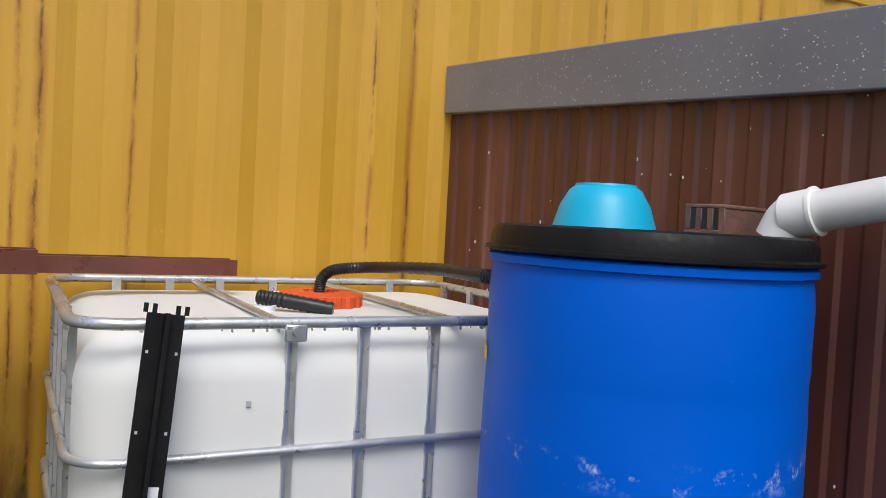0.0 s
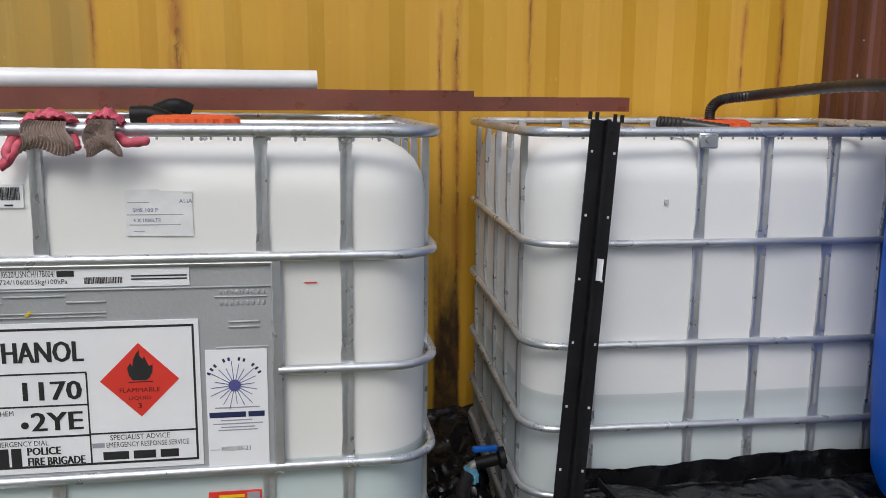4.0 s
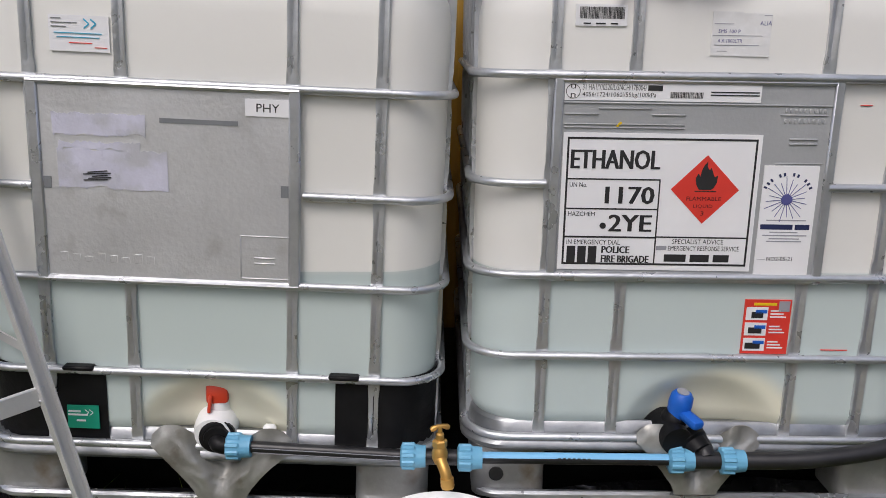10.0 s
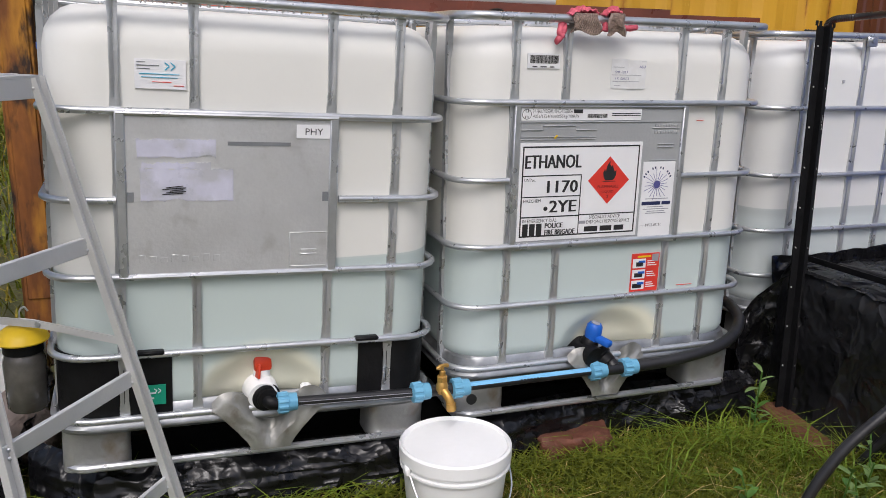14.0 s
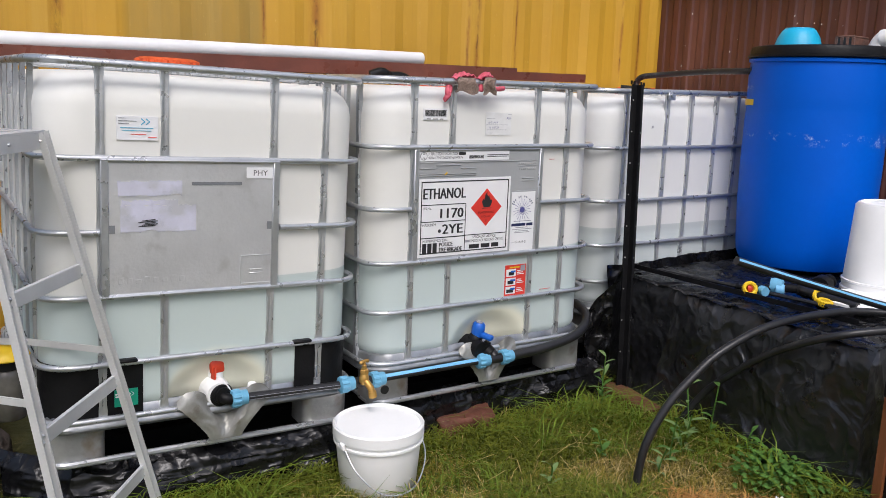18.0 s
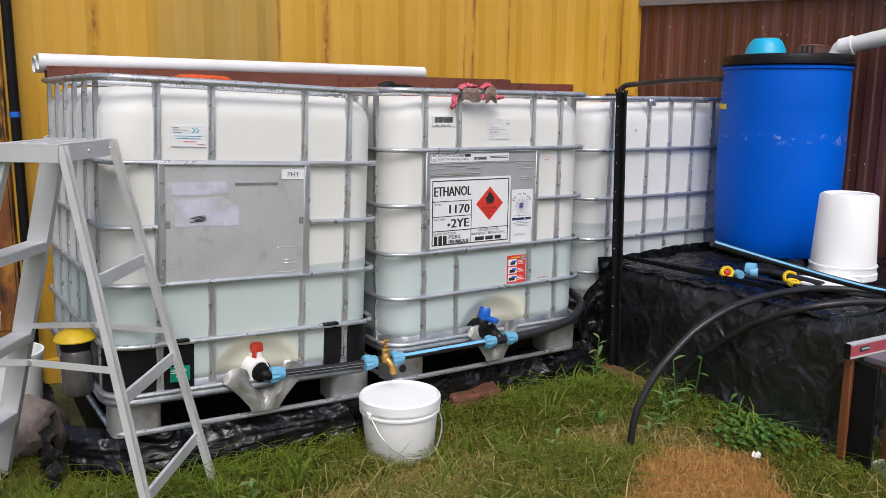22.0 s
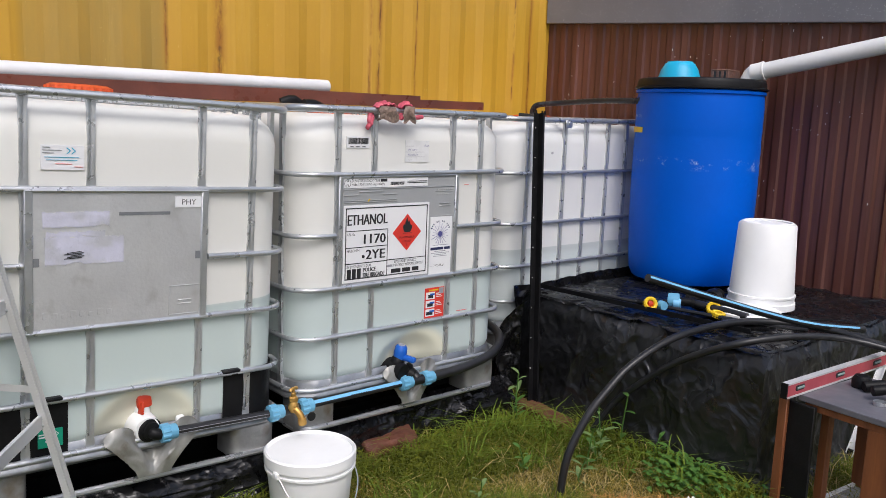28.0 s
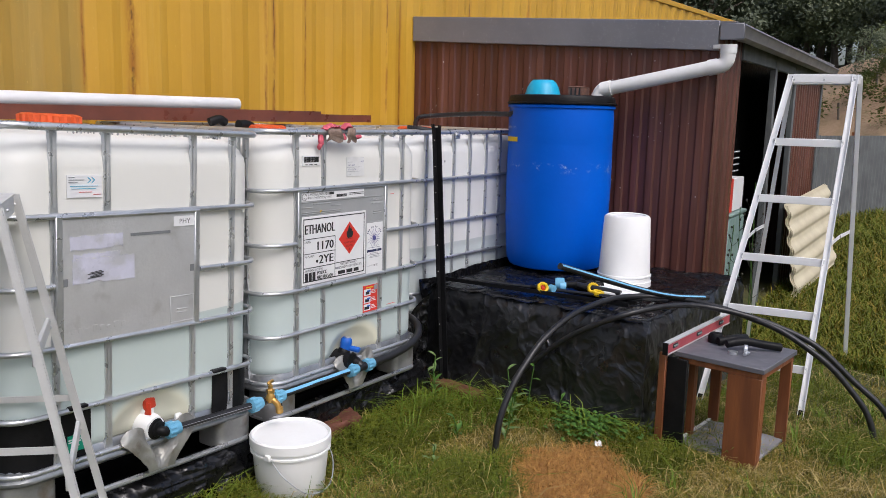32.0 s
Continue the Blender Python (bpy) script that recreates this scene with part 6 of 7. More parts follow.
# ---- fittings on the plinth ----
def ring_cap(x, y, z, rx, rz):
    o = thing("yellow_cap", x, y, z, rz, "yellow plastic screw cap with open centre", "cap", "yellow caps", "", rx)
    bm = ribbed(B(), [(0.013, 0.01), (0.013, 0), (0.027, 0), (0.030, 0.005), (0.030, 0.022), (0.024, 0.027), (0.017, 0.024), (0.013, 0.01)], 18, 0.0022, 0.004, 0.0225, Matrix.Identity(4))
    part("cap_ring", bm, M["yellow"], o)


ring_cap(1.375, -0.39, 0.341, 65, -35)
ring_cap(1.551, -0.600, 0.340, 62, -50)
ring_cap(1.50, -0.655, 0.322, 8, 10)


def fitting(x, y, z, rz, col, lab, s=1.0):
    o = thing("pipe_fitting", x, y, z, rz, lab, "fitting", "loose pipe fittings")
    bm = turned(B(), (-0.05 * s, 0, 0), (0.05 * s, 0, 0), [(0, 0), (0.026 * s, 0), (0.026 * s, 0.03 * s), (0.018 * s, 0.034 * s), (0.018 * s, 0.09 * s), (0.024 * s, 0.092 * s), (0.024 * s, 0.1 * s), (0, 0.1 * s)], 18)
    part("body", bm, M["black"], o)
    part("nut", turned(B(), (-0.06 * s, 0, 0), (-0.01 * s, 0, 0), [(0, 0), (0.03 * s, 0), (0.033 * s, 0.01), (0.033 * s, 0.045 * s), (0.02 * s, 0.05 * s), (0, 0.05 * s)], 18), col, o)


fitting(1.425, -0.405, 0.338, 75, M["lightblue"], "small light blue pipe nut on the film", 0.65)
fitting(1.40, -0.345, 0.336, 110, M["grey_ink"], "grey and black pipe fitting on the film", 0.65)
fitting(1.40, -0.395, 0.345, -20, M["valve_red"], "pipe fitting with red nut on the film", 0.6)
fitting(1.515, -0.465, 0.352, -60, M["lightblue"], "black joiner with light blue nut on the film", 1.05)
fitting(1.475, -0.435, 0.345, 120, M["skyblue"], "short sky blue pipe tail on the film", 0.7)
fitting(1.61, -0.47, 0.345, 60, M["black"], "black pipe joiner on the film", 1.1)
fitting(1.73, -0.49, 0.352, 20, M["black"], "black pipe tee on the film", 1.35)
fitting(1.58, -0.54, 0.338, 80, M["black"], "black pipe joiner on the film", 0.85)
fitting(1.66, -0.56, 0.340, -40, M["black"], "black pipe elbow on the film", 0.9)
st2 = thing("pipe_offcut", 0, 0, 0, 0, "short black pipe offcut on the plinth", "pipe")
part("pipe_body", tube(B(), [(1.54, -0.495, 0.352), (1.56, -0.76, 0.338)], 0.0175, 14), M["rubber"], st2)
for k, (x0, y0, x1, y1) in enumerate(((1.50, -0.62, 1.72, -0.95), (1.46, -0.70, 1.60, -1.0), (1.58, -0.78, 1.86, -0.98))):
    o = thing("plastic_strip", 0, 0, 0, 0, "flat black plastic strip among the fittings", "strip", "strips on the plinth")
    part("strip_body", beam(B(), (x0, y0, 0.322 + 0.006 * k), (x1, y1, 0.322 + 0.006 * k), 0.03, 0.006, (1, 0.3, 0), 0.002), M["black"], o)

# ---- table made from a cabinet carcass, with level and tools ----
tb = thing("upturned_cabinet", 1.165, -1.605, GROUND, -4, "open stained timber cabinet frame with grey laminate top", "table")
TX, TY, TZ = 0.41, 0.38, 0.47
part("top", box(B(), -0.01, TX + 0.01, -0.01, TY + 0.02, TZ - 0.022, TZ, None, 0.002), M["laminate"], tb, "grey laminate top")
part("apron", box(B(), 0, TX, 0.0, 0.018, TZ - 0.05, TZ - 0.022, None, 0.002), M["timber"], tb)
part("apron", box(B(), 0, 0.018, 0.018, TY, TZ - 0.05, TZ - 0.022, None, 0.002), M["timber"], tb)
part("leg", box(B(), 0, 0.018, 0.0, 0.15, 0.0, TZ - 0.05, None, 0.002), M["timber"], tb, "wide stained timber board leg")
part("leg", box(B(), 0.018, 0.06, 0.0, 0.018, 0.0, TZ - 0.05, None, 0.002), M["timber"], tb)
part("leg", box(B(), TX - 0.02, TX, 0.0, 0.05, 0.0, TZ - 0.022, None, 0.002), M["timber"], tb)
part("leg", box(B(), TX - 0.02, TX, TY - 0.05, TY, 0.0, TZ - 0.022, None, 0.002), M["timber"], tb)
part("leg", box(B(), 0.12, 0.16, TY - 0.03, TY, 0.0, TZ - 0.022, None, 0.002), M["timber"], tb)
part("side_board", box(B(), -0.022, -0.004, TY - 0.05, TY + 0.075, 0.0, TZ - 0.03, None, 0.002), M["black"], tb, "black painted side board")
part("side_board", box(B(), -0.040, -0.022, TY + 0.045, TY + 0.078, 0.0, TZ - 0.01, None, 0.002), M["timber"], tb, "dark stained edge board")
part("bottom_shelf", box(B(), 0.01, TX - 0.01, 0.01, TY, 0.02, 0.035, None, 0.002), M["wet_shelf"], tb, "wet pale grey bottom shelf")
part("shelf_trim", box(B(), 0.0, 0.4, TY - 0.02, TY - 0.008, 0.035, 0.045), M["pvc"], tb)
for k in range(2):
    o = thing("shelf_clip", 1.30 + 0.12 * k, -1.45 - 0.04 * k, GROUND + 0.035, 30 + 50 * k, "small white plastic clip on the shelf", "clip", "clips on the shelf")
    part("clip_body", tube(B(), [(0, 0, 0.006), (0.02, 0.005, 0.008), (0.045, 0.0, 0.006)], 0.006, 8), M["white"], o)
    part("clip_ring", lathe(B(), [(0.008, 0), (0.016, 0), (0.016, 0.006), (0.008, 0.006)], 14, Matrix.Translation((0.05, 0, 0)), True), M["white"], o)

lv = thing("spirit_level", 1.085, -1.20, GROUND + TZ + 0.002, -2.0, "red box-section spirit level lying on edge", "spirit level")
part("level_body", box(B(), 0.0, 0.78, -0.011, 0.011, 0.0, 0.055, None, 0.002), M["level_red"], lv)
for z in (0.0, 0.049):
    part("edge_rail", box(B(), 0.0, 0.78, -0.0125, 0.0125, z, z + 0.007), M["alu"], lv)
for a, b in ((0.05, 0.115), (0.33, 0.40), (0.62, 0.69)):
    part("vial_window", box(B(), a, b, -0.0135, 0.0135, 0.017, 0.042, None, 0.008, 2), M["ink"], lv)
    part("vial", tube(B(), [(a + 0.01, -0.012, 0.03), (b - 0.01, -0.012, 0.03)], 0.005, 8), M["crate"], lv)
part("end_cap", box(B(), -0.006, 0.0, -0.012, 0.012, 0.0, 0.056), M["black"], lv)

tl = thing("hose_fittings", -0.06, -0.03, 0, 0, "black barbed hose joiners and steel clamps on the table", "fitting")
zt = GROUND + TZ
part("joiner", tube(B(), smoothline([(1.40, -1.36, zt + 0.035), (1.46, -1.42, zt + 0.045), (1.52, -1.50, zt + 0.03), (1.56, -1.56, zt + 0.02)], 5), 0.019, 14), M["black"], tl)
part("joiner", tube(B(), smoothline([(1.47, -1.30, zt + 0.02), (1.54, -1.36, zt + 0.03), (1.62, -1.38, zt + 0.02)], 5), 0.02, 14), M["black"], tl)
part("cap", turned(B(), (1.52, -1.27, zt + 0.001), (1.52, -1.27, zt + 0.05), [(0, 0), (0.035, 0), (0.035, 0.03), (0.025, 0.045), (0, 0.045)], 20), M["black"], tl)
part("clamp", lathe(B(), [(0.02, 0), (0.023, 0), (0.023, 0.014), (0.02, 0.014)], 20, pose(1.40, -1.44, zt + 0.023, 90, 0, 20), True), M["galv"], tl)
part("clamp", lathe(B(), [(0.018, 0), (0.021, 0), (0.021, 0.014), (0.018, 0.014)], 20, pose(1.37, -1.40, zt + 0.001, 0, 0, 20), True), M["galv"], tl)
part("clamp_screw", turned(B(), (1.36, -1.455, zt + 0.012), (1.40, -1.46, zt + 0.012), [(0, 0), (0.008, 0), (0.008, 0.04), (0, 0.04)], 10), M["galv"], tl)


# ---- ladders ----
def step_ladder(name, label, mat, rear_l, rear_r, rear_lf, rear_rf, front_l, front_r, front_lf, front_rf, levels, rear_levels, depth=0.07):
    """Two frames from the cap's corners to the feet; l and r as seen from the rear frame's side."""
    Ld = thing(name, 0, 0, 0, 0, label, "ladder")
    V = Vector
    rl, rr, rlf, rrf, fl, fr, flf, frf = [V(v) for v in (rear_l, rear_r, rear_lf, rear_rf, front_l, front_r, front_lf, front_rf)]
    wd = (rr - rl).normalized()
    dp_ = (fl - rl)
    dp_.z = 0
    dn = dp_.normalized()
    # cap
    c = (rl + rr + fl + fr) / 4
    m = Matrix(((wd.x, dn.x, 0, c.x), (wd.y, dn.y, 0, c.y), (0, 0, 1, c.z), (0, 0, 0, 1)))
    hw, hd = (rr - rl).length / 2 + 0.02, dp_.length / 2 + 0.008
    bm = box(B(), -hw, hw, -hd, hd, 0.0, 0.006, m)
    part("cap_top", bm, mat, Ld)
    part("cap_side", box(B(), -hw, hw, -hd, -hd + 0.004, -0.045, 0.0, m, 0.001), mat, Ld)
    part("cap_side", box(B(), -hw, hw, hd - 0.004, hd, -0.045, 0.0, m, 0.001), mat, Ld)
    part("cap_side", box(B(), -hw, -hw + 0.004, -hd, hd, -0.045, 0.0, m, 0.001), mat, Ld)
    part("cap_side", box(B(), hw - 0.004, hw, -hd, hd, -0.045, 0.0, m, 0.001), mat, Ld)
    for k in range(-1, 2):
        part("cap_rib", box(B(), -hw + 0.03, hw - 0.03, k * 0.05 - 0.01, k * 0.05 + 0.01, 0.006, 0.009, m), mat, Ld)
    for k in range(3):
        part("rivet", turned(B(), m @ V((-hw + 0.03 + k * (hw - 0.03), -hd - 0.001, -0.022)), m @ V((-hw + 0.03 + k * (hw - 0.03), -hd - 0.006, -0.022)), [(0, 0), (0.006, 0), (0.004, 0.004), (0, 0.005)], 8), M["galv"], Ld)

    def stile(p, q, w, d, side):
        t = (q - p).normalized()
        s = (V(side) - V(side).dot(t) * t).normalized()
        o_ = t.cross(s)
        h_, e = w / 2, 0.004
        sec_ = [(-h_, 0), (h_, 0), (h_, d), (h_ - e, d), (h_ - e, e), (-h_ + e, e), (-h_ + e, d), (-h_, d)]
        bm = B()
        ra_ = [bm.verts.new(p + s * u + o_ * v) for u, v in sec_]
        rb_ = [bm.verts.new(q + s * u + o_ * v) for u, v in sec_]
        for k in range(8):
            bm.faces.new((ra_[k], ra_[(k + 1) % 8], rb_[(k + 1) % 8], rb_[k]))
        bm.faces.new(ra_[::-1])
        bm.faces.new(rb_)
        part("stile", bm, mat, Ld)

    for p, q in ((rl, rlf), (rr, rrf)):
        stile(p, q, 0.032, 0.02, wd)
        part("foot", beam(B(), q - V((0, 0, 0.004)), q + (p - q).normalized() * 0.05, 0.038, 0.03, wd, 0.004), M["black"], Ld)
    for p, q in ((fl, flf), (fr, frf)):
        stile(p, q, depth, 0.024, dn)
        part("foot", beam(B(), q - V((0, 0, 0.004)), q + (p - q).normalized() * 0.05, depth + 0.008, 0.032, dn, 0.004), M["black"], Ld)
    for k in rear_levels:
        a, b = rl.lerp(rlf, k), rr.lerp(rrf, k)
        part("cross_bar", beam(B(), a, b, 0.042, 0.012, (0, 0, 1), 0.002), mat, Ld)
        for e, o_ in ((a, b), (b, a)):
            for dz in (-0.01, 0.01):
                cc = e + (o_ - e).normalized() * 0.012 + V((0, 0, dz))
                part("rivet", turned(B(), cc - dn * 0.006, cc - dn * 0.013, [(0, 0), (0.006, 0), (0.004, 0.004), (0, 0.006)], 8), M["galv"], Ld)
    for k in levels:
        a, b = fl.lerp(flf, k), fr.lerp(frf, k)
        bm = beam(B(), a, b, depth, 0.006, dn, 0.002)
        beam(bm, a - dn * depth / 2 - V((0, 0, 0.014)), b - dn * depth / 2 - V((0, 0, 0.014)), 0.004, 0.028, dn)
        beam(bm, a + dn * depth / 2 - V((0, 0, 0.014)), b + dn * depth / 2 - V((0, 0, 0.014)), 0.004, 0.028, dn)
        part("step", bm, mat, Ld)
    for (p, q), (s, e) in (((rl, rlf), (fl, flf)), ((rr, rrf), (fr, frf))):
        a, b = p.lerp(q, 0.508), s.lerp(e, 0.508)
        mid = a.lerp(b, 0.5) + V((0, 0, 0.012))
        part("spreader", beam(B(), a, mid, 0.02, 0.004, (0, 0, 1)), mat, Ld)
        part("spreader", beam(B(), mid, b, 0.02, 0.004, (0, 0, 1)), mat, Ld)
        part("pivot", turned(B(), mid - wd * 0.006, mid + wd * 0.006, [(0, 0), (0.008, 0), (0.008, 0.012), (0, 0.012)], 8), M["galv"], Ld)
    return Ld


G0 = GROUND
step_ladder("step_ladder", "aluminium step ladder standing open beside a tank", M["alu"], (-1.42, -0.395, 0.99), (-1.245, -0.125, 0.99), (-1.25, -0.56, G0), (-0.967, -0.134, G0),
            (-1.565, -0.275, 0.99), (-1.39, -0.005, 0.99), (-1.89, -0.06, G0), (-1.632, 0.334, G0), (0.27, 0.53, 0.77), (0.31, 0.585, 0.825))
step_ladder("step_ladder", "tall white painted step ladder standing open on the grass", M["white_alu"], (2.49, -1.275, 1.50), (2.575, -1.585, 1.50), (1.895, -1.10, G0), (1.98, -1.60, G0),
            (2.64, -1.23, 1.50), (2.73, -1.57, 1.50), (3.2, -0.95, G0), (3.3, -1.55, G0), (), (0.01, 0.205, 0.378, 0.556, 0.71, 0.863), 0.03)

# fly trap jar hung on the ladder
jr = thing("hanging_jar", -1.362, 0.085, 0.108, 0, "murky plastic trap jar with yellow dome lid hung on the ladder", "jar")
part("jar_body", lathe(B(), [(0, 0), (0.045, 0), (0.052, 0.01), (0.053, 0.14), (0.045, 0.16), (0.04, 0.165), (0, 0.165)], 28), M["jar_glass"], jr)
part("collar", lathe(B(), [(0.04, 0.16), (0.05, 0.162), (0.05, 0.195), (0.04, 0.197), (0, 0.197)], 28), M["black"], jr)
part("dome", lathe(B(), [(0.066, 0.193), (0.068, 0.197), (0.060, 0.214), (0.04, 0.228), (0.015, 0.236), (0, 0.236)], 28), M["yellow"], jr)
part("hook", tube(B(), smoothline([(0, 0, 0.234), (0, 0.002, 0.27), (0.012, 0.002, 0.282), (0.02, 0.002, 0.27)], 5), 0.0025, 6), M["galv"], jr)

# pails behind the ladder
pail = thing("paint_pail", -1.80, 0.62, GROUND, 0, "white paint pail with dark blue label", "bucket")
part("tub", lathe(B(), [(0, 0), (0.135, 0), (0.152, 0.33), (0.16, 0.335), (0.16, 0.36), (0.15, 0.365), (0, 0.355)], 36), M["white"], pail)
part("label_band", lathe(B(), [(0.140, 0.06), (0.1405, 0.06), (0.1475, 0.20), (0.147, 0.20)], 36, None, True), M["navy"], pail)
part("red_band", lathe(B(), [(0.1435, 0.125), (0.1448, 0.125), (0.1456, 0.14), (0.144, 0.14)], 36, None, True), M["red"], pail)
part("handle", tube(B(), smoothline([(-0.155, 0, 0.32), (-0.1, -0.12, 0.25), (0.1, -0.12, 0.25), (0.155, 0, 0.32)], 6), 0.0025, 6), M["galv"], pail)
pc = thing("pipe_bend", -1.66, 0.72, GROUND + 0.36, 0, "white plastic pipe bend lying on a pail", "pipe")
part("bend", tube(B(), smoothline([(-0.12, -0.02, 0.06), (-0.04, -0.02, 0.06), (0.03, -0.02, 0.09), (0.05, -0.02, 0.20)], 6), 0.058, 24), M["pvc"], pc)
p2 = thing("white_pail", -1.55, 0.78, GROUND, 0, "plain white pail beside the tank", "bucket")
part("tub", lathe(B(), [(0, 0), (0.12, 0), (0.14, 0.35), (0.148, 0.352), (0.148, 0.365), (0.138, 0.365), (0.118, 0.02), (0, 0.02)], 32), M["white"], p2)
pole = thing("black_pole", -1.40, 1.33, GROUND, 0, "slim black pole with blue tape against the container", "pole")
part("pole_body", tube(B(), [(0, 0, 0), (0, 0, 2.6)], 0.022, 14), M["black"], pole)
part("tape", lathe(B(), [(0.0225, 1.30), (0.0245, 1.30), (0.0245, 1.325), (0.0225, 1.325)], 14, None, True), M["midblue"], pole)

# stones
stone("flat_stone", 0.255, 0.05, GROUND, 0.27, 0.17, 0.12, M["stone_red"], "smooth red-brown stone wedged under the tank film", "stone", 2, 0, 0.15)
boulder(-1.49, 0.50, 0.30, 0.26, 0.26, M["stone_grey"], "broken grey-pink rock beside the ladder", 5, 20)
boulder(-1.66, 0.42, 0.20, 0.20, 0.15, M["stone_grey"], "small broken grey-pink rock beside the ladder", 9, 50)
bb = thing("red_board", 1.085, -0.05, GROUND, 82, "short worn red timber board at the foot of the plinth", "board")
part("board_body", box(B(), -0.17, 0.17, -0.05, 0.05, 0.01, 0.075, None, 0.006), M["stone_red"], bb)
bb = thing("red_brick", 0.99, 0.62, GROUND, 70, "worn red clay brick standing between the tanks", "brick")
part("brick_body", box(B(), -0.115, 0.115, -0.04, 0.04, 0.0, 0.30, None, 0.006), M["stone_red"], bb)
lt = thing("litter", 1.03, -0.91, GROUND + 0.02, 20, "crumpled white scrap lying in the clover", "litter")
part("scrap", box(B(), -0.02, 0.02, -0.016, 0.016, 0, 0.03, pose(0, 0, 0, 20, 15, 0), 0.01, 2), M["paper"], lt)
for k, (x, y) in enumerate(((-1.33, -0.02), (-1.30, -0.08), (-1.29, -0.13))):
    o = thing("white_petal", x, y, GROUND + 0.05, 40 * k, "tiny white petal scrap in the grass", "litter", "petals")
    part("petal", box(B(), -0.008, 0.008, -0.008, 0.008, 0, 0.008, None, 0.003), M["paper"], o)

sc = thing("plastic_scrap", 0.907, -0.981, GROUND + 0.035, 30, "small crumpled white plastic scrap in the grass", "litter")
bm = sheet(lambda u, v: (0.034 * (u - 0.5) + 0.006 * fbm(u, v, 1, 3), 0.03 * (v - 0.5), 0.012 + 0.014 * fbm(u, v, 2, 4) + 0.01 * math.sin(3.1 * u)), 10, 10)
part("scrap_body", thicken(bm, 0.002), M["white"], sc)

# film under the tanks: drapes from the pallets to the grass
def base_line(x):
    """Where the film meets the grass along the tanks."""
    k = min(1.0, max(0.0, (x + 0.3) / 0.9))
    return -0.03 + 0.12 * k * k * (3 - 2 * k) + 0.26 * max(0.0, (-1.05 - x) / 0.37) ** 2


def skirt(u, v):
    x = -1.40 + 2.42 * u
    y = base_line(x) + 0.03 * fbm(x, 0, 0, 1.7) + 0.07 * (1 - v) - 0.045 * math.sin(3.14 * v ** 0.7) * (1 + 0.8 * fbm(x, 2, 0, 2.3))
    fold = 0.012 * (1 - abs(fbm(x * 0.8 + 1.5 * v, v * 1.2, 2, 2.2))) ** 4 + 0.007 * (1 - abs(fbm(x + 0.9 * v, v * 2, 6, 5.0))) ** 4
    return (x, y - fold - wrinkle(x * 0.6, v * 0.8, 3, 0.5), -0.062 - 0.215 * v ** 1.1 + 0.012 * fbm(x, 1, 0, 4) * math.sin(3.1 * v))


structure("film_skirt", thicken(sheet(skirt, 300, 30), 0.002), M["film"], "black plastic film draped under the tank pallets", "plastic film", 50, "")
bm = sheet(lambda u, v: (-1.42 - 0.02 * math.sin(u * 9) - 0.06 * (1 - v) - wrinkle(u * 3, v * 2, 4, 1.6), 0.02 + u * 1.2, GROUND + 0.0 + 0.2 * v), 60, 12)
structure("film_end", thicken(bm, 0.002), M["film"], "crumpled black plastic film at the end of the tank base", "plastic film", 50, "")
bm = sheet(lambda u, v: (0.86 + 0.42 * u, 0.30 + 1.06 * v + 0.02 * fbm(u * 2, v * 3, 5, 2), -0.20 + 0.27 * v ** 1.4 + 0.05 * abs(fbm(u * 0.6, v * 1.4, 1, 5)) + 0.03 * fbm(u, v * 2, 7, 9) * math.sin(3.1 * v)), 60, 90)
structure("gap_film", thicken(bm, 0.002), M["film"], "crumpled black plastic film pushed into the gap between two tanks", "plastic film", 50, "")
bs = thing("tank_base", 0, 0, 0, 0, "low sleeper base hidden under black film", "base")
part("sleeper", box(B(), -1.27, 0.88, 0.24, 1.28, GROUND, ZB - 0.03), M["black"], bs)
part("sleeper", box(B(), 1.10, 2.45, 0.34, 1.36, GROUND, ZB - 0.014), M["black"], bs)

# ---- fence, sheets, field ----
fc = thing("iron_fence", 9.3, 0.55, GROUND, -14, "grey weathered corrugated iron fence", "fence")
part("fence_sheet", trapezoid(B(), 5.2, 0.02, 1.31, 0.12, 0.02, 0.25, 0.25, 0.002), M["fence"], fc)
for k in range(3):
    part("post", box(B(), 0.2 + 2.2 * k, 0.28 + 2.2 * k, 0.03, 0.1, 0, 1.36), M["timber"], fc)
fc2 = thing("iron_fence", 7.0, 0.42, GROUND, -8, "grey weathered corrugated iron screen beside the shed", "fence")
part("fence_sheet", trapezoid(B(), 2.6, 0.02, 1.33, 0.12, 0.02, 0.25, 0.25, 0.002), M["fence"], fc2)
part("post", box(B(), 2.0, 2.06, -0.06, 0.0, 0, 1.36), M["black"], fc2)
for k in range(3):
    sh = thing("cream_roof_sheet", 4.95 - 0.012 * k, -0.95 + 0.012 * k, GROUND, 0, "cream ribbed steel sheet leaning beside the shed", "steel sheet", "cream sheets")

    def ribbed_sheet(u, v):
        """u along the sheet, v up it; ribs run along u."""
        f = (v * 5) % 1.0
        rib = 0.024 * max(0.0, min(1.0, 4 * min(f, 1 - f) - 0.6))
        return (0.25 * v + 1.5 * u, 0.10 + 0.19 * v - 0.0 * u - rib, 0.02 + 0.76 * v + 0.10 * u + 0.006 * k)
    part("sheet_body", thicken(sheet(ribbed_sheet, 4, 60), 0.003), M["cream"], sh)

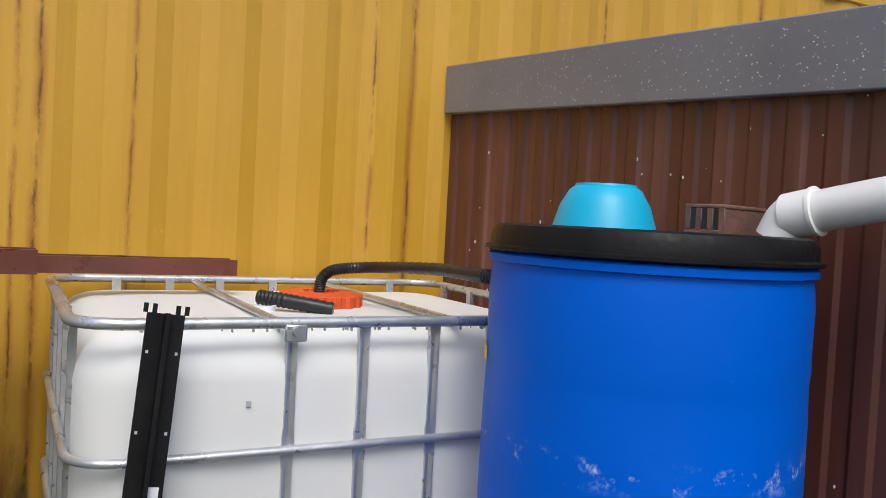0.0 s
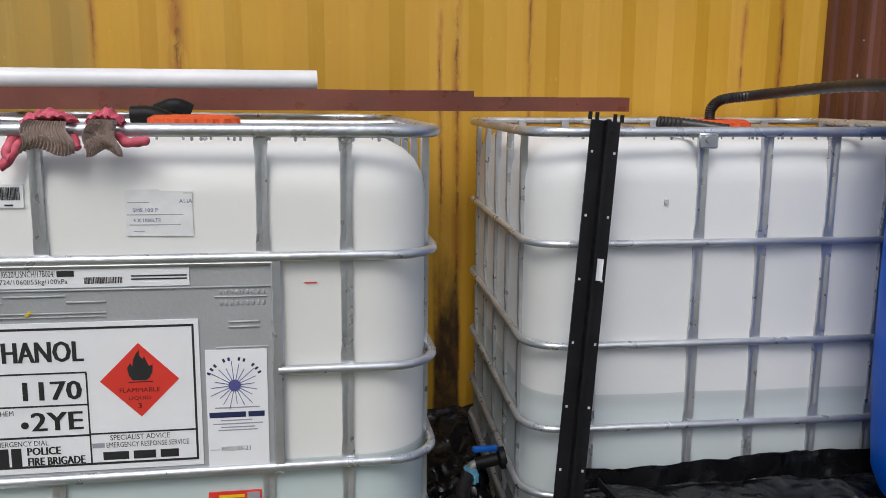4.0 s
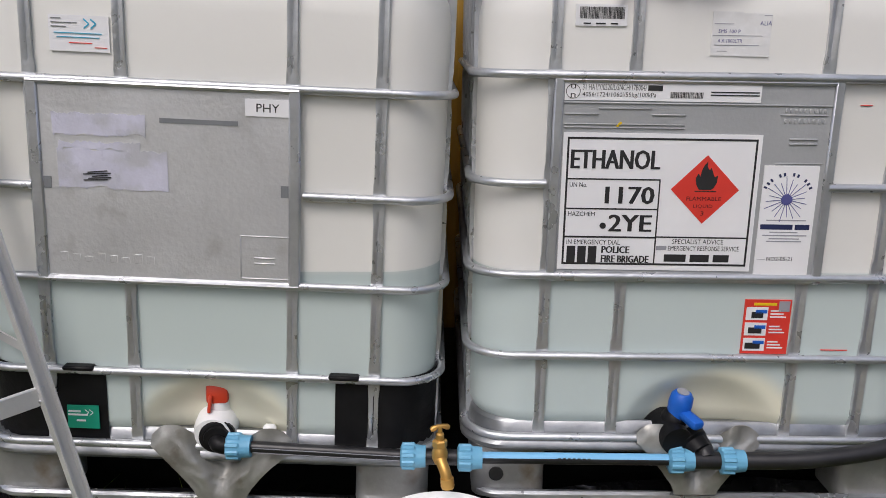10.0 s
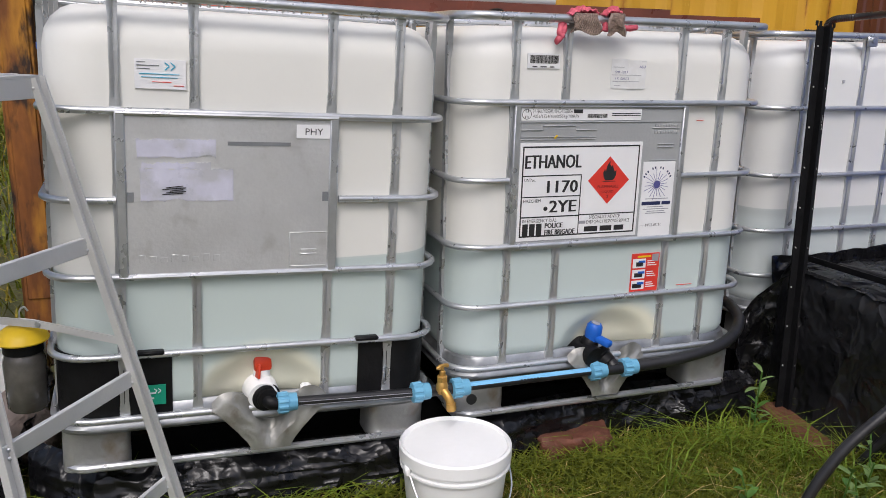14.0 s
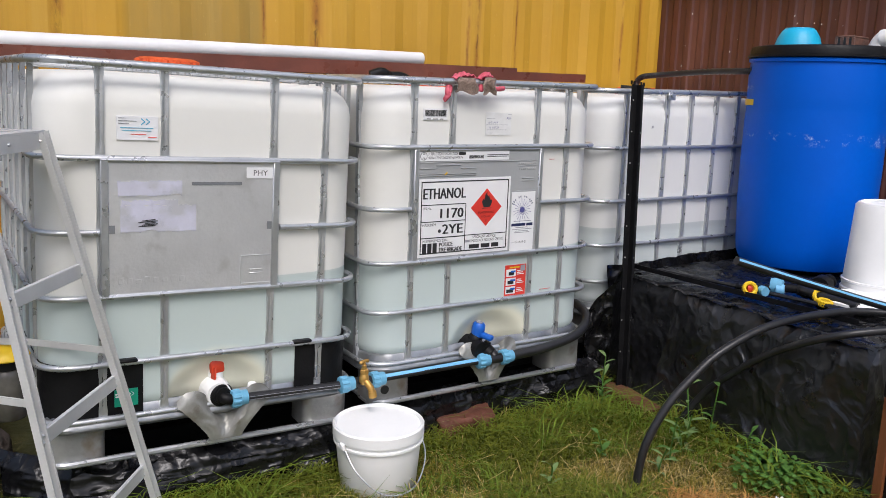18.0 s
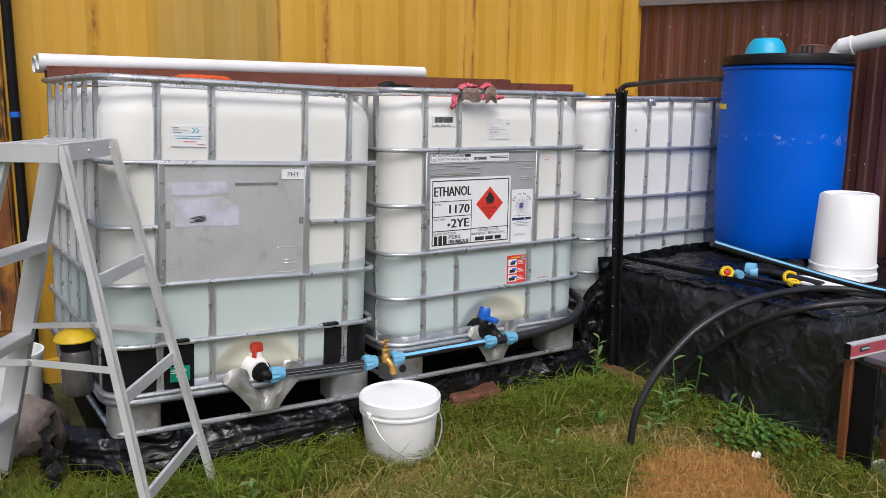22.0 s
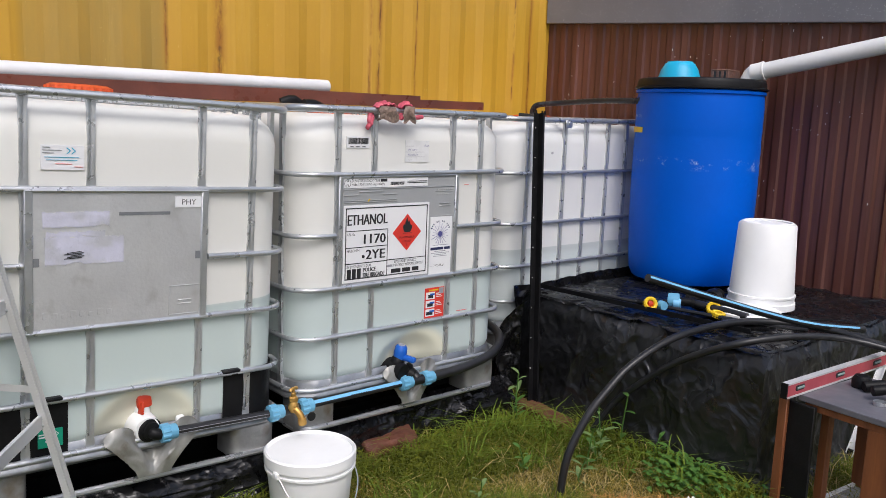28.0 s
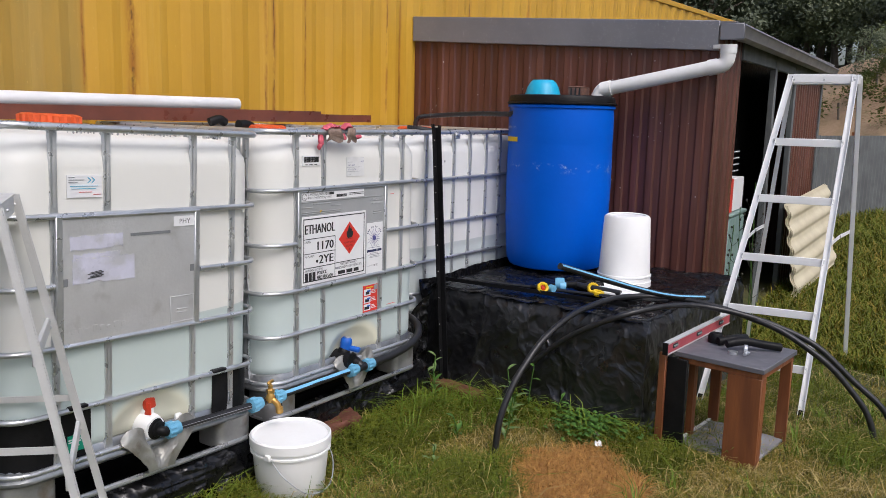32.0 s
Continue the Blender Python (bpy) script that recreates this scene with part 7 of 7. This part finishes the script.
# ---- grass ----
M["grass_a"] = surface("fresh_grass", (0.195, 0.205, 0.02), (0.06, 0.085, 0.008), 42, 0.6, 0.8, 0, 0, spec=0.2)
M["grass_b"] = surface("olive_grass", (0.33, 0.24, 0.038), (0.12, 0.11, 0.014), 42, 0.6, 0.8, 0, 0, spec=0.2)
M["grass_c"] = surface("dry_grass", (0.50, 0.38, 0.16), (0.36, 0.27, 0.09), 42, 0.6, 0.8, 0, 0)
M["grass_tuft"] = surface("bright_tuft_grass", (0.17, 0.235, 0.02), (0.085, 0.14, 0.012), 42, 0.5, 0.7, 0, 0, spec=0.25)
M["straw"] = surface("orange_dead_grass", (0.62, 0.33, 0.085), (0.30, 0.135, 0.033), 42, 0.65, 0.85, 0, 0)
M["leaf"] = surface("broad_weed_leaf", (0.085, 0.19, 0.03), (0.05, 0.13, 0.02), 6, 0.4, 0.6, 0, 0.1)
M["leaf_pale"] = surface("pale_weed_leaf", (0.17, 0.25, 0.09), (0.11, 0.19, 0.05), 6, 0.4, 0.6, 0, 0.1)
STRAW = (0.585, -1.045)


def in_straw(x, y):
    a = (x - STRAW[0]) * 0.8 - (y - STRAW[1]) * 0.6
    b = (x - STRAW[0]) * 0.6 + (y - STRAW[1]) * 0.8
    return (a / 0.28) ** 2 + (b / 0.30) ** 2 < 0.95 + 0.9 * noise.noise(Vector((x * 4.5, y * 4.5, 0))) + 0.5 * noise.noise(Vector((x * 17, y * 17, 4)))


def free(x, y):
    if x > 1.17 and x < 2.72 and -1.09 < y < 0.3:
        return False
    if -1.42 < x < 1.0 and y > base_line(x) - 0.025:
        return False
    if 0.98 < x < 1.17 and -0.26 < y < 0.14:
        return False
    if (x + 0.235) ** 2 + (y + 0.185) ** 2 < 0.0185:
        return False
    if y > 0.30 and x < 8:
        return x < -1.45
    if x > 2.5 and y > -0.84 + 0.078 * (x - 2.6) and x < 7:
        return False
    return True


def blades(rng, spots, length, width, lean):
    """Bent three-segment blades at the given (x, y, z, scale)."""
    vs, fs = [], []
    for x, y, z, k in spots:
        a = rng.random() * 6.2832
        h = length * k * (0.5 + 0.8 * rng.random())
        ln_ = lean * (0.3 + rng.random()) * h
        dx, dy = math.cos(a), math.sin(a)
        wx, wy = -dy * width * k, dx * width * k
        b = len(vs)
        vs += [(x - wx, y - wy, z), (x + wx, y + wy, z),
               (x - wx * 0.8 + dx * ln_ * 0.3, y - wy * 0.8 + dy * ln_ * 0.3, z + h * 0.55), (x + wx * 0.8 + dx * ln_ * 0.3, y + wy * 0.8 + dy * ln_ * 0.3, z + h * 0.55),
               (x + dx * ln_, y + dy * ln_, z + h * (1 - 0.25 * lean))]
        fs += [(b, b + 1, b + 3, b + 2), (b + 2, b + 3, b + 4)]
    return vs, fs


def lawn(name, label, material, spots, length, width, lean, seed):
    rng = random.Random(seed)
    vs, fs = blades(rng, spots, length, width, lean)
    me = bpy.data.meshes.new("blades")
    me.from_pydata(vs, [], fs)
    me.materials.append(material)
    ob = new(name, me)
    return tagged(ob, label, "grass", "", "stuff")


rg = random.Random(11)
near = {"a": [], "b": [], "c": [], "s": []}
for k in range(250000):
    x, y = -2.3 + rg.random() * 5.6, -2.7 + rg.random() * 3.4
    if x > 2.0 and rg.random() < 0.5:
        continue
    # the dense sward thins out towards the open field
    if min(x + 2.3, 3.3 - x, y + 2.7) < 0.7 * rg.random() + 0.25 * noise.noise(Vector((x * 3, y * 3, 1))):
        continue
    if not free(x, y):
        continue
    n1 = noise.noise(Vector((x * 2.1, y * 2.1, 3)))
    n2 = noise.noise(Vector((x * 5.0, y * 5.0, 8)))
    edge = 1.0
    # longer and greener against the tanks and the plinth
    dmin = min(abs(x - 1.17) if y > -1.1 else 9, abs(y + 0.1) if x < 1.0 else 9)
    if dmin < 0.28:
        edge = 1.0 + 0.9 * (1 - dmin / 0.28)
    if in_straw(x, y):
        (near["s"] if rg.random() < 0.78 else near["b"]).append((x, y, GROUND - 0.004, 0.62))
        continue
    g = n1 + 0.5 * n2 + (0.45 if dmin < 0.28 else 0)
    g += 0.4 * max(0.0, min(1.0, (x - 1.2) / 0.8))
    kind = "a" if g * 1.3 + rg.uniform(-0.36, 0.36) > 0.22 else ("b" if rg.random() < 0.62 else "c")
    near[kind].append((x, y, GROUND - 0.004, edge * (0.8 + 0.5 * max(0, n1))))
lawn("lawn_grass", "fresh green grass blades round the plinth", M["grass_a"], near["a"], 0.082, 0.0019, 1.2, 1)
lawn("olive_grass", "olive green trampled grass blades", M["grass_b"], near["b"], 0.068, 0.0018, 1.5, 2)
lawn("dry_grass", "pale dry grass blades among the green", M["grass_c"], near["c"], 0.062, 0.0015, 1.7, 3)
for k in range(9000):
    x, y = STRAW[0] + rg.uniform(-0.4, 0.4), STRAW[1] + rg.uniform(-0.4, 0.4)
    if in_straw(x, y):
        near["s"].append((x, y, GROUND + 0.022 * rg.random(), 0.45 + 0.3 * rg.random()))
lawn("dead_grass_patch", "matted patch of orange-brown dead grass", M["straw"], near["s"], 0.085, 0.0022, 2.3, 4)
tuft = []
for k in range(620):
    x, y = -2.2 + rg.random() * 5.2, -2.6 + rg.random() * 3.2
    dmin = min(abs(x - 1.17) if y > -1.1 else 9, abs(y + 0.1) if x < 1.0 else 9)
    if not free(x, y) or in_straw(x, y) or (dmin > 0.35 and rg.random() < 0.55):
        continue
    for j in range(24):
        tuft.append((x + rg.gauss(0, 0.02), y + rg.gauss(0, 0.02), GROUND - 0.004, 0.7 + 0.6 * rg.random() + (0.35 if dmin < 0.2 else 0)))
lawn("grass_tufts", "long bright green grass tufts in the lawn", M["grass_tuft"], tuft, 0.13, 0.0019, 1.5, 9)
strand = []
for k in range(5200):
    x, y = -2.2 + rg.random() * 5.2, -2.6 + rg.random() * 3.2
    if free(x, y) and not in_straw(x, y):
        strand.append((x, y, GROUND + 0.012, 0.7 + 0.7 * rg.random()))
lawn("grass_strands", "long pale grass strands lying over the lawn", M["grass_c"], strand, 0.075, 0.0016, 2.6, 12)
far = {"a": [], "b": []}
for k in range(80000):
    d = 0.7 + 17.3 * rg.random() ** 1.6
    x, y = 2.4 + d * 1.0, -3.6 + rg.random() * (4.2 + d * 0.25)
    if not free(x, y) or y > 0.6 + 0.02 * x:
        continue
    far["a" if rg.random() < 0.78 + 0.3 * noise.noise(Vector((x, y, 0))) else "b"].append((x, y, hill(x, y) - 0.004, 0.9 + 0.08 * d))
for k in range(14000):
    x, y = -7 + rg.random() * 5.4, 0.4 + rg.random() * 14
    far["a" if rg.random() < 0.7 else "b"].append((x, y, GROUND - 0.004, 1.3 + 0.05 * y))
for k in range(60000):
    x, y = -8 + rg.random() * 17, -8 + rg.random() * 10
    if (-2.3 < x < 3.3 and y > -2.7) or (x > -1.9 and y > -0.9):
        continue
    far["a" if rg.random() < 0.55 + 0.5 * noise.noise(Vector((x, y, 0))) else "b"].append((x, y, GROUND - 0.004, 1.0))
lawn("field_grass", "green field grass beyond the ladder", M["grass_a"], far["a"], 0.12, 0.005, 0.9, 5)
lawn("field_grass", "olive field grass beyond the ladder", M["grass_b"], far["b"], 0.12, 0.005, 1.0, 6)


def leaf_mesh(length, width, fold=0.25, n=5):
    bm = B()
    rows = []
    for i in range(n + 1):
        t = i / n
        w = width * math.sin(math.pi * min(0.98, 0.06 + t * 0.92)) ** 0.8
        z = 0.35 * length * math.sin(t * 2.0) * 0.5
        rows.append([bm.verts.new((length * t, s * w, z + abs(s) * w * fold)) for s in (-1, 0, 1)])
    for a, b2 in zip(rows[:-1], rows[1:]):
        for k in range(2):
            bm.faces.new((a[k], a[k + 1], b2[k + 1], b2[k]))
    return bm


leaf_long = mesh_of(leaf_mesh(0.085, 0.012), M["leaf_pale"])
leaf_wide = mesh_of(leaf_mesh(0.06, 0.014), M["leaf"])


def weed(x, y, h, leaves, mesh, seed, lean=0.1):
    rr = random.Random(seed)
    W = thing("tall_weed", x, y, GROUND, rr.random() * 360, "upright green weed with narrow leaves", "weed", "weeds at the plinth")
    pts = smoothline([(0, 0, 0), (lean * h * 0.3, 0, h * 0.4), (lean * h, 0.02, h)], 5)
    part("stem", tube(B(), pts, 0.0028, 6), M["leaf"], W)
    for k in range(leaves):
        t = 0.3 + 0.7 * k / max(1, leaves - 1)
        p = pts[min(len(pts) - 1, int(t * (len(pts) - 1)))]
        o = new("leaf", mesh)
        o.parent = W
        o.matrix_basis = Matrix.Translation(p) @ Matrix.Rotation(k * 2.4 + rr.random(), 4, "Z") @ Matrix.Rotation(-0.5 + rr.random() * 0.7, 4, "Y") @ Matrix.Scale(0.55 + rr.random() * 0.4, 4)


for k, (x, y, h, n) in enumerate(((0.98, 0.02, 0.26, 8), (0.93, -0.03, 0.17, 7), (1.05, -0.42, 0.24, 6), (1.10, -0.50, 0.28, 5), (1.0, -0.47, 0.16, 7), (0.83, -0.55, 0.2, 6), (0.92, -0.52, 0.14, 6),
                                  (1.12, -0.65, 0.15, 7), (0.72, -0.60, 0.13, 6), (0.62, -0.40, 0.12, 6), (0.30, -0.50, 0.11, 6), (0.98, 0.42, 0.3, 9), (-0.9, -0.35, 0.12, 6))):
    weed(x, y, h, n, leaf_long if k % 2 == 0 else leaf_wide, 30 + k)
# clover
spots = []
vs, fs = [], []
for k in range(520):
    x, y = 1.10 + rg.gauss(0, 0.08), -0.86 + rg.gauss(0, 0.10)
    if not free(x, y):
        continue
    z = GROUND + 0.02 + rg.random() * 0.075
    for j in range(3):
        a = 2.094 * j + rg.random()
        r = 0.0065 + 0.005 * rg.random()
        c = (x + 1.1 * r * math.cos(a), y + 1.1 * r * math.sin(a), z + 0.004 * rg.random())
        b = len(vs)
        for i in range(6):
            t = i * math.pi / 3
            vs.append((c[0] + r * math.cos(t), c[1] + r * math.sin(t), c[2] + 0.004 * math.cos(t + a)))
        fs.append(tuple(range(b, b + 6)))
me = bpy.data.meshes.new("clover")
me.from_pydata(vs, [], fs)
me.materials.append(M["leaf"])
tagged(new("clover_patch", me), "bright green clover at the plinth corner", "clover", "", "stuff")

# ---- hillside ----
M["bark"] = surface("grey_bark", (0.16, 0.13, 0.10), (0.09, 0.075, 0.06), 5, 0.8, 0.95, 0, 0.6, 30, stretch=(1, 1, 0.2))
M["gum_a"] = surface("dark_gum_leaves", (0.085, 0.105, 0.055), (0.05, 0.066, 0.034), 1.2, 0.55, 0.75, 0, 0)
M["gum_b"] = surface("olive_gum_leaves", (0.12, 0.14, 0.06), (0.075, 0.095, 0.042), 1.2, 0.55, 0.75, 0, 0)
M["shrub"] = surface("yellow_green_shrub_leaves", (0.15, 0.17, 0.035), (0.09, 0.12, 0.022), 1.5, 0.55, 0.75, 0, 0)


def crown_mesh(seed, clumps, leaves, size, spread, material):
    rr = random.Random(seed)
    vs, fs = [], []
    for c in range(clumps):
        a, e = rr.random() * 6.283, rr.uniform(-0.5, 1.3)
        d = rr.uniform(0.35, 1.0)
        cxx, cyy, czz = spread[0] * d * math.cos(a) * math.cos(e), spread[0] * d * math.sin(a) * math.cos(e), spread[1] * d * math.sin(e)
        rad = rr.uniform(0.5, 1.0) * spread[0] * 0.33
        for k in range(leaves):
            x, y, z = cxx + rr.gauss(0, rad * 0.55), cyy + rr.gauss(0, rad * 0.55), czz + rr.gauss(0, rad * 0.42)
            t, u = rr.random() * 6.283, rr.uniform(-1.2, 1.2)
            ax = Vector((math.cos(t) * math.cos(u), math.sin(t) * math.cos(u), math.sin(u)))
            bx_ = ax.orthogonal().normalized()
            s = size * (0.6 + 0.8 * rr.random())
            p = Vector((x, y, z))
            b = len(vs)
            vs += [p - ax * s, p + bx_ * s * 0.42, p + ax * s, p - bx_ * s * 0.42]
            fs.append((b, b + 1, b + 2, b + 3))
    me = bpy.data.meshes.new("crown")
    me.from_pydata([tuple(v) for v in vs], [], fs)
    me.materials.append(material)
    return me


def gum_tree(x, y, h, crown, seed, k=1.0):
    rr = random.Random(seed)
    z = hill(x, y)
    T = thing("gum_tree", x, y, z - 0.1, rr.random() * 360, "tall dark gum tree on the hillside", "tree", "trees on the hill")
    pts = [(0, 0, 0), (0.2, 0.1, h * 0.35), (0.1, -0.2, h * 0.7), (0.0, 0, h * 0.92)]
    line_ = smoothline(pts, 4)
    part("trunk", tube(B(), line_, 0.22, 8, False, True, [1 - 0.8 * i / len(line_) for i in range(len(line_))]), M["bark"], T)
    for j in range(5):
        a = j * 1.26 + rr.random()
        p0 = Vector(line_[4 + j])
        p1 = p0 + Vector((math.cos(a) * h * 0.2, math.sin(a) * h * 0.2, h * 0.16))
        part("limb", tube(B(), [p0, p0.lerp(p1, 0.5) + Vector((0, 0, 0.2)), p1], 0.08, 6, False, True, [1, 0.7, 0.35]), M["bark"], T)
    o = new("crown", crown)
    o.parent = T
    o.matrix_basis = Matrix.Translation((0, 0, h * 0.45)) @ Matrix.Scale(k * h / 10, 4)


crowns = [crown_mesh(1, 34, 210, 0.11, (2.9, 3.4), M["gum_a"]), crown_mesh(2, 32, 210, 0.11, (3.2, 3.0), M["gum_b"]), crown_mesh(3, 34, 210, 0.11, (2.6, 3.8), M["gum_a"])]
rt = random.Random(5)
for k in range(64):
    d = 44 + rt.random() * 30
    a = radians(-8 + 34 * ((k * 0.618) % 1.0))
    gum_tree(-2 + d * math.cos(a), -3 + d * math.sin(a), 6 + rt.random() * 3.5, crowns[k % 3], 60 + k, 1.5)
for k in range(10):
    d = 34 + rt.random() * 30
    a = radians(100 + 16 * rt.random())
    gum_tree(-2 + d * math.cos(a), -3 + d * math.sin(a), 8 + rt.random() * 5, crowns[k % 3], 160 + k, 1.1)


def bank(x, y):
    """The cut bank across the slope, and the slope itself beside it."""
    u, v = (x - 19) / 7, (y + 2.0) / 16
    if not (0 <= u <= 1 and 0 <= v <= 1):
        return hill(x, y)
    return hill(x, y) + 0.1 + 3.0 * math.sin(min(1.0, u * 1.3) * 1.57) * (0.75 + 0.5 * fbm(v * 3, 0, 0, 1.3)) - 2.0 * max(0, u - 0.8) + 0.35 * fbm(u * 3, v * 6, 0, 1.3)


shrubs = [crown_mesh(11, 14, 190, 0.036, (0.9, 0.7), M["shrub"]), crown_mesh(12, 14, 190, 0.036, (0.8, 0.8), M["gum_b"]), crown_mesh(13, 14, 190, 0.036, (1.0, 0.6), M["shrub"])]
for k in range(60):
    d = 15.5 + 28 * rt.random()
    a = radians(3 + 13 * ((k * 0.618) % 1.0))
    x, y = -2.4 + d * math.cos(a), -2.5 + d * math.sin(a)
    if (y < 3 and x < 13) or (x < 27 and rt.random() < 0.62):
        continue
    S_ = thing("hill_shrub", x, y, bank(x, y) - 0.1, rt.random() * 360, "low yellow-green shrub on the hillside", "shrub", "shrubs on the hill")
    o = new("foliage", shrubs[k % 3])
    o.parent = S_
    o.matrix_basis = Matrix.Translation((0, 0, 0.38)) @ Matrix.Scale(0.6 + rt.random() * 0.7, 4)
    part("stem", tube(B(), [(0, 0, 0), (0.05, 0, 0.5)], 0.03, 6), M["bark"], S_)
bm = sheet(lambda u, v: (19 + 7 * u, -2.0 + 16 * v, bank(19 + 7 * u, -2.0 + 16 * v)), 40, 80)
structure("dirt_bank", bm, M["dirt"], "bare pale dirt bank cut into the hill", "dirt bank")

# dark seed heads at the shed's front corner
M["seed"] = surface("dark_seed_heads", (0.05, 0.045, 0.03), (0.03, 0.03, 0.02), 20, 0.8, 0.9, 0, 0)
for k in range(5):
    rs_ = random.Random(300 + k)
    x, y, h = 2.98 + 0.11 * rs_.random(), -1.12 + 0.25 * rs_.random(), 0.75 + 0.45 * rs_.random()
    W = thing("seed_stalk", x, y, GROUND, rs_.random() * 360, "thin dry weed stalk with dark seed heads", "weed", "stalks at the shed")
    pts = smoothline([(0, 0, 0), (0.02, 0.01, h * 0.5), (0.07, 0.02, h)], 6)
    part("stem", tube(B(), pts, 0.0025, 5), M["leaf"], W)
    for j in range(9):
        p0 = pts[6 + rs_.randrange(6)]
        q0 = p0 + Vector((rs_.uniform(-0.06, 0.06), rs_.uniform(-0.06, 0.06), 0.03 + 0.05 * rs_.random()))
        part("twig", tube(B(), [p0, q0], 0.0012, 4), M["seed"], W)
        part("seed_head", turned(B(), q0, q0 + Vector((0, 0, 0.02)), [(0, 0), (0.007, 0.006), (0.005, 0.016), (0, 0.02)], 6), M["seed"], W)
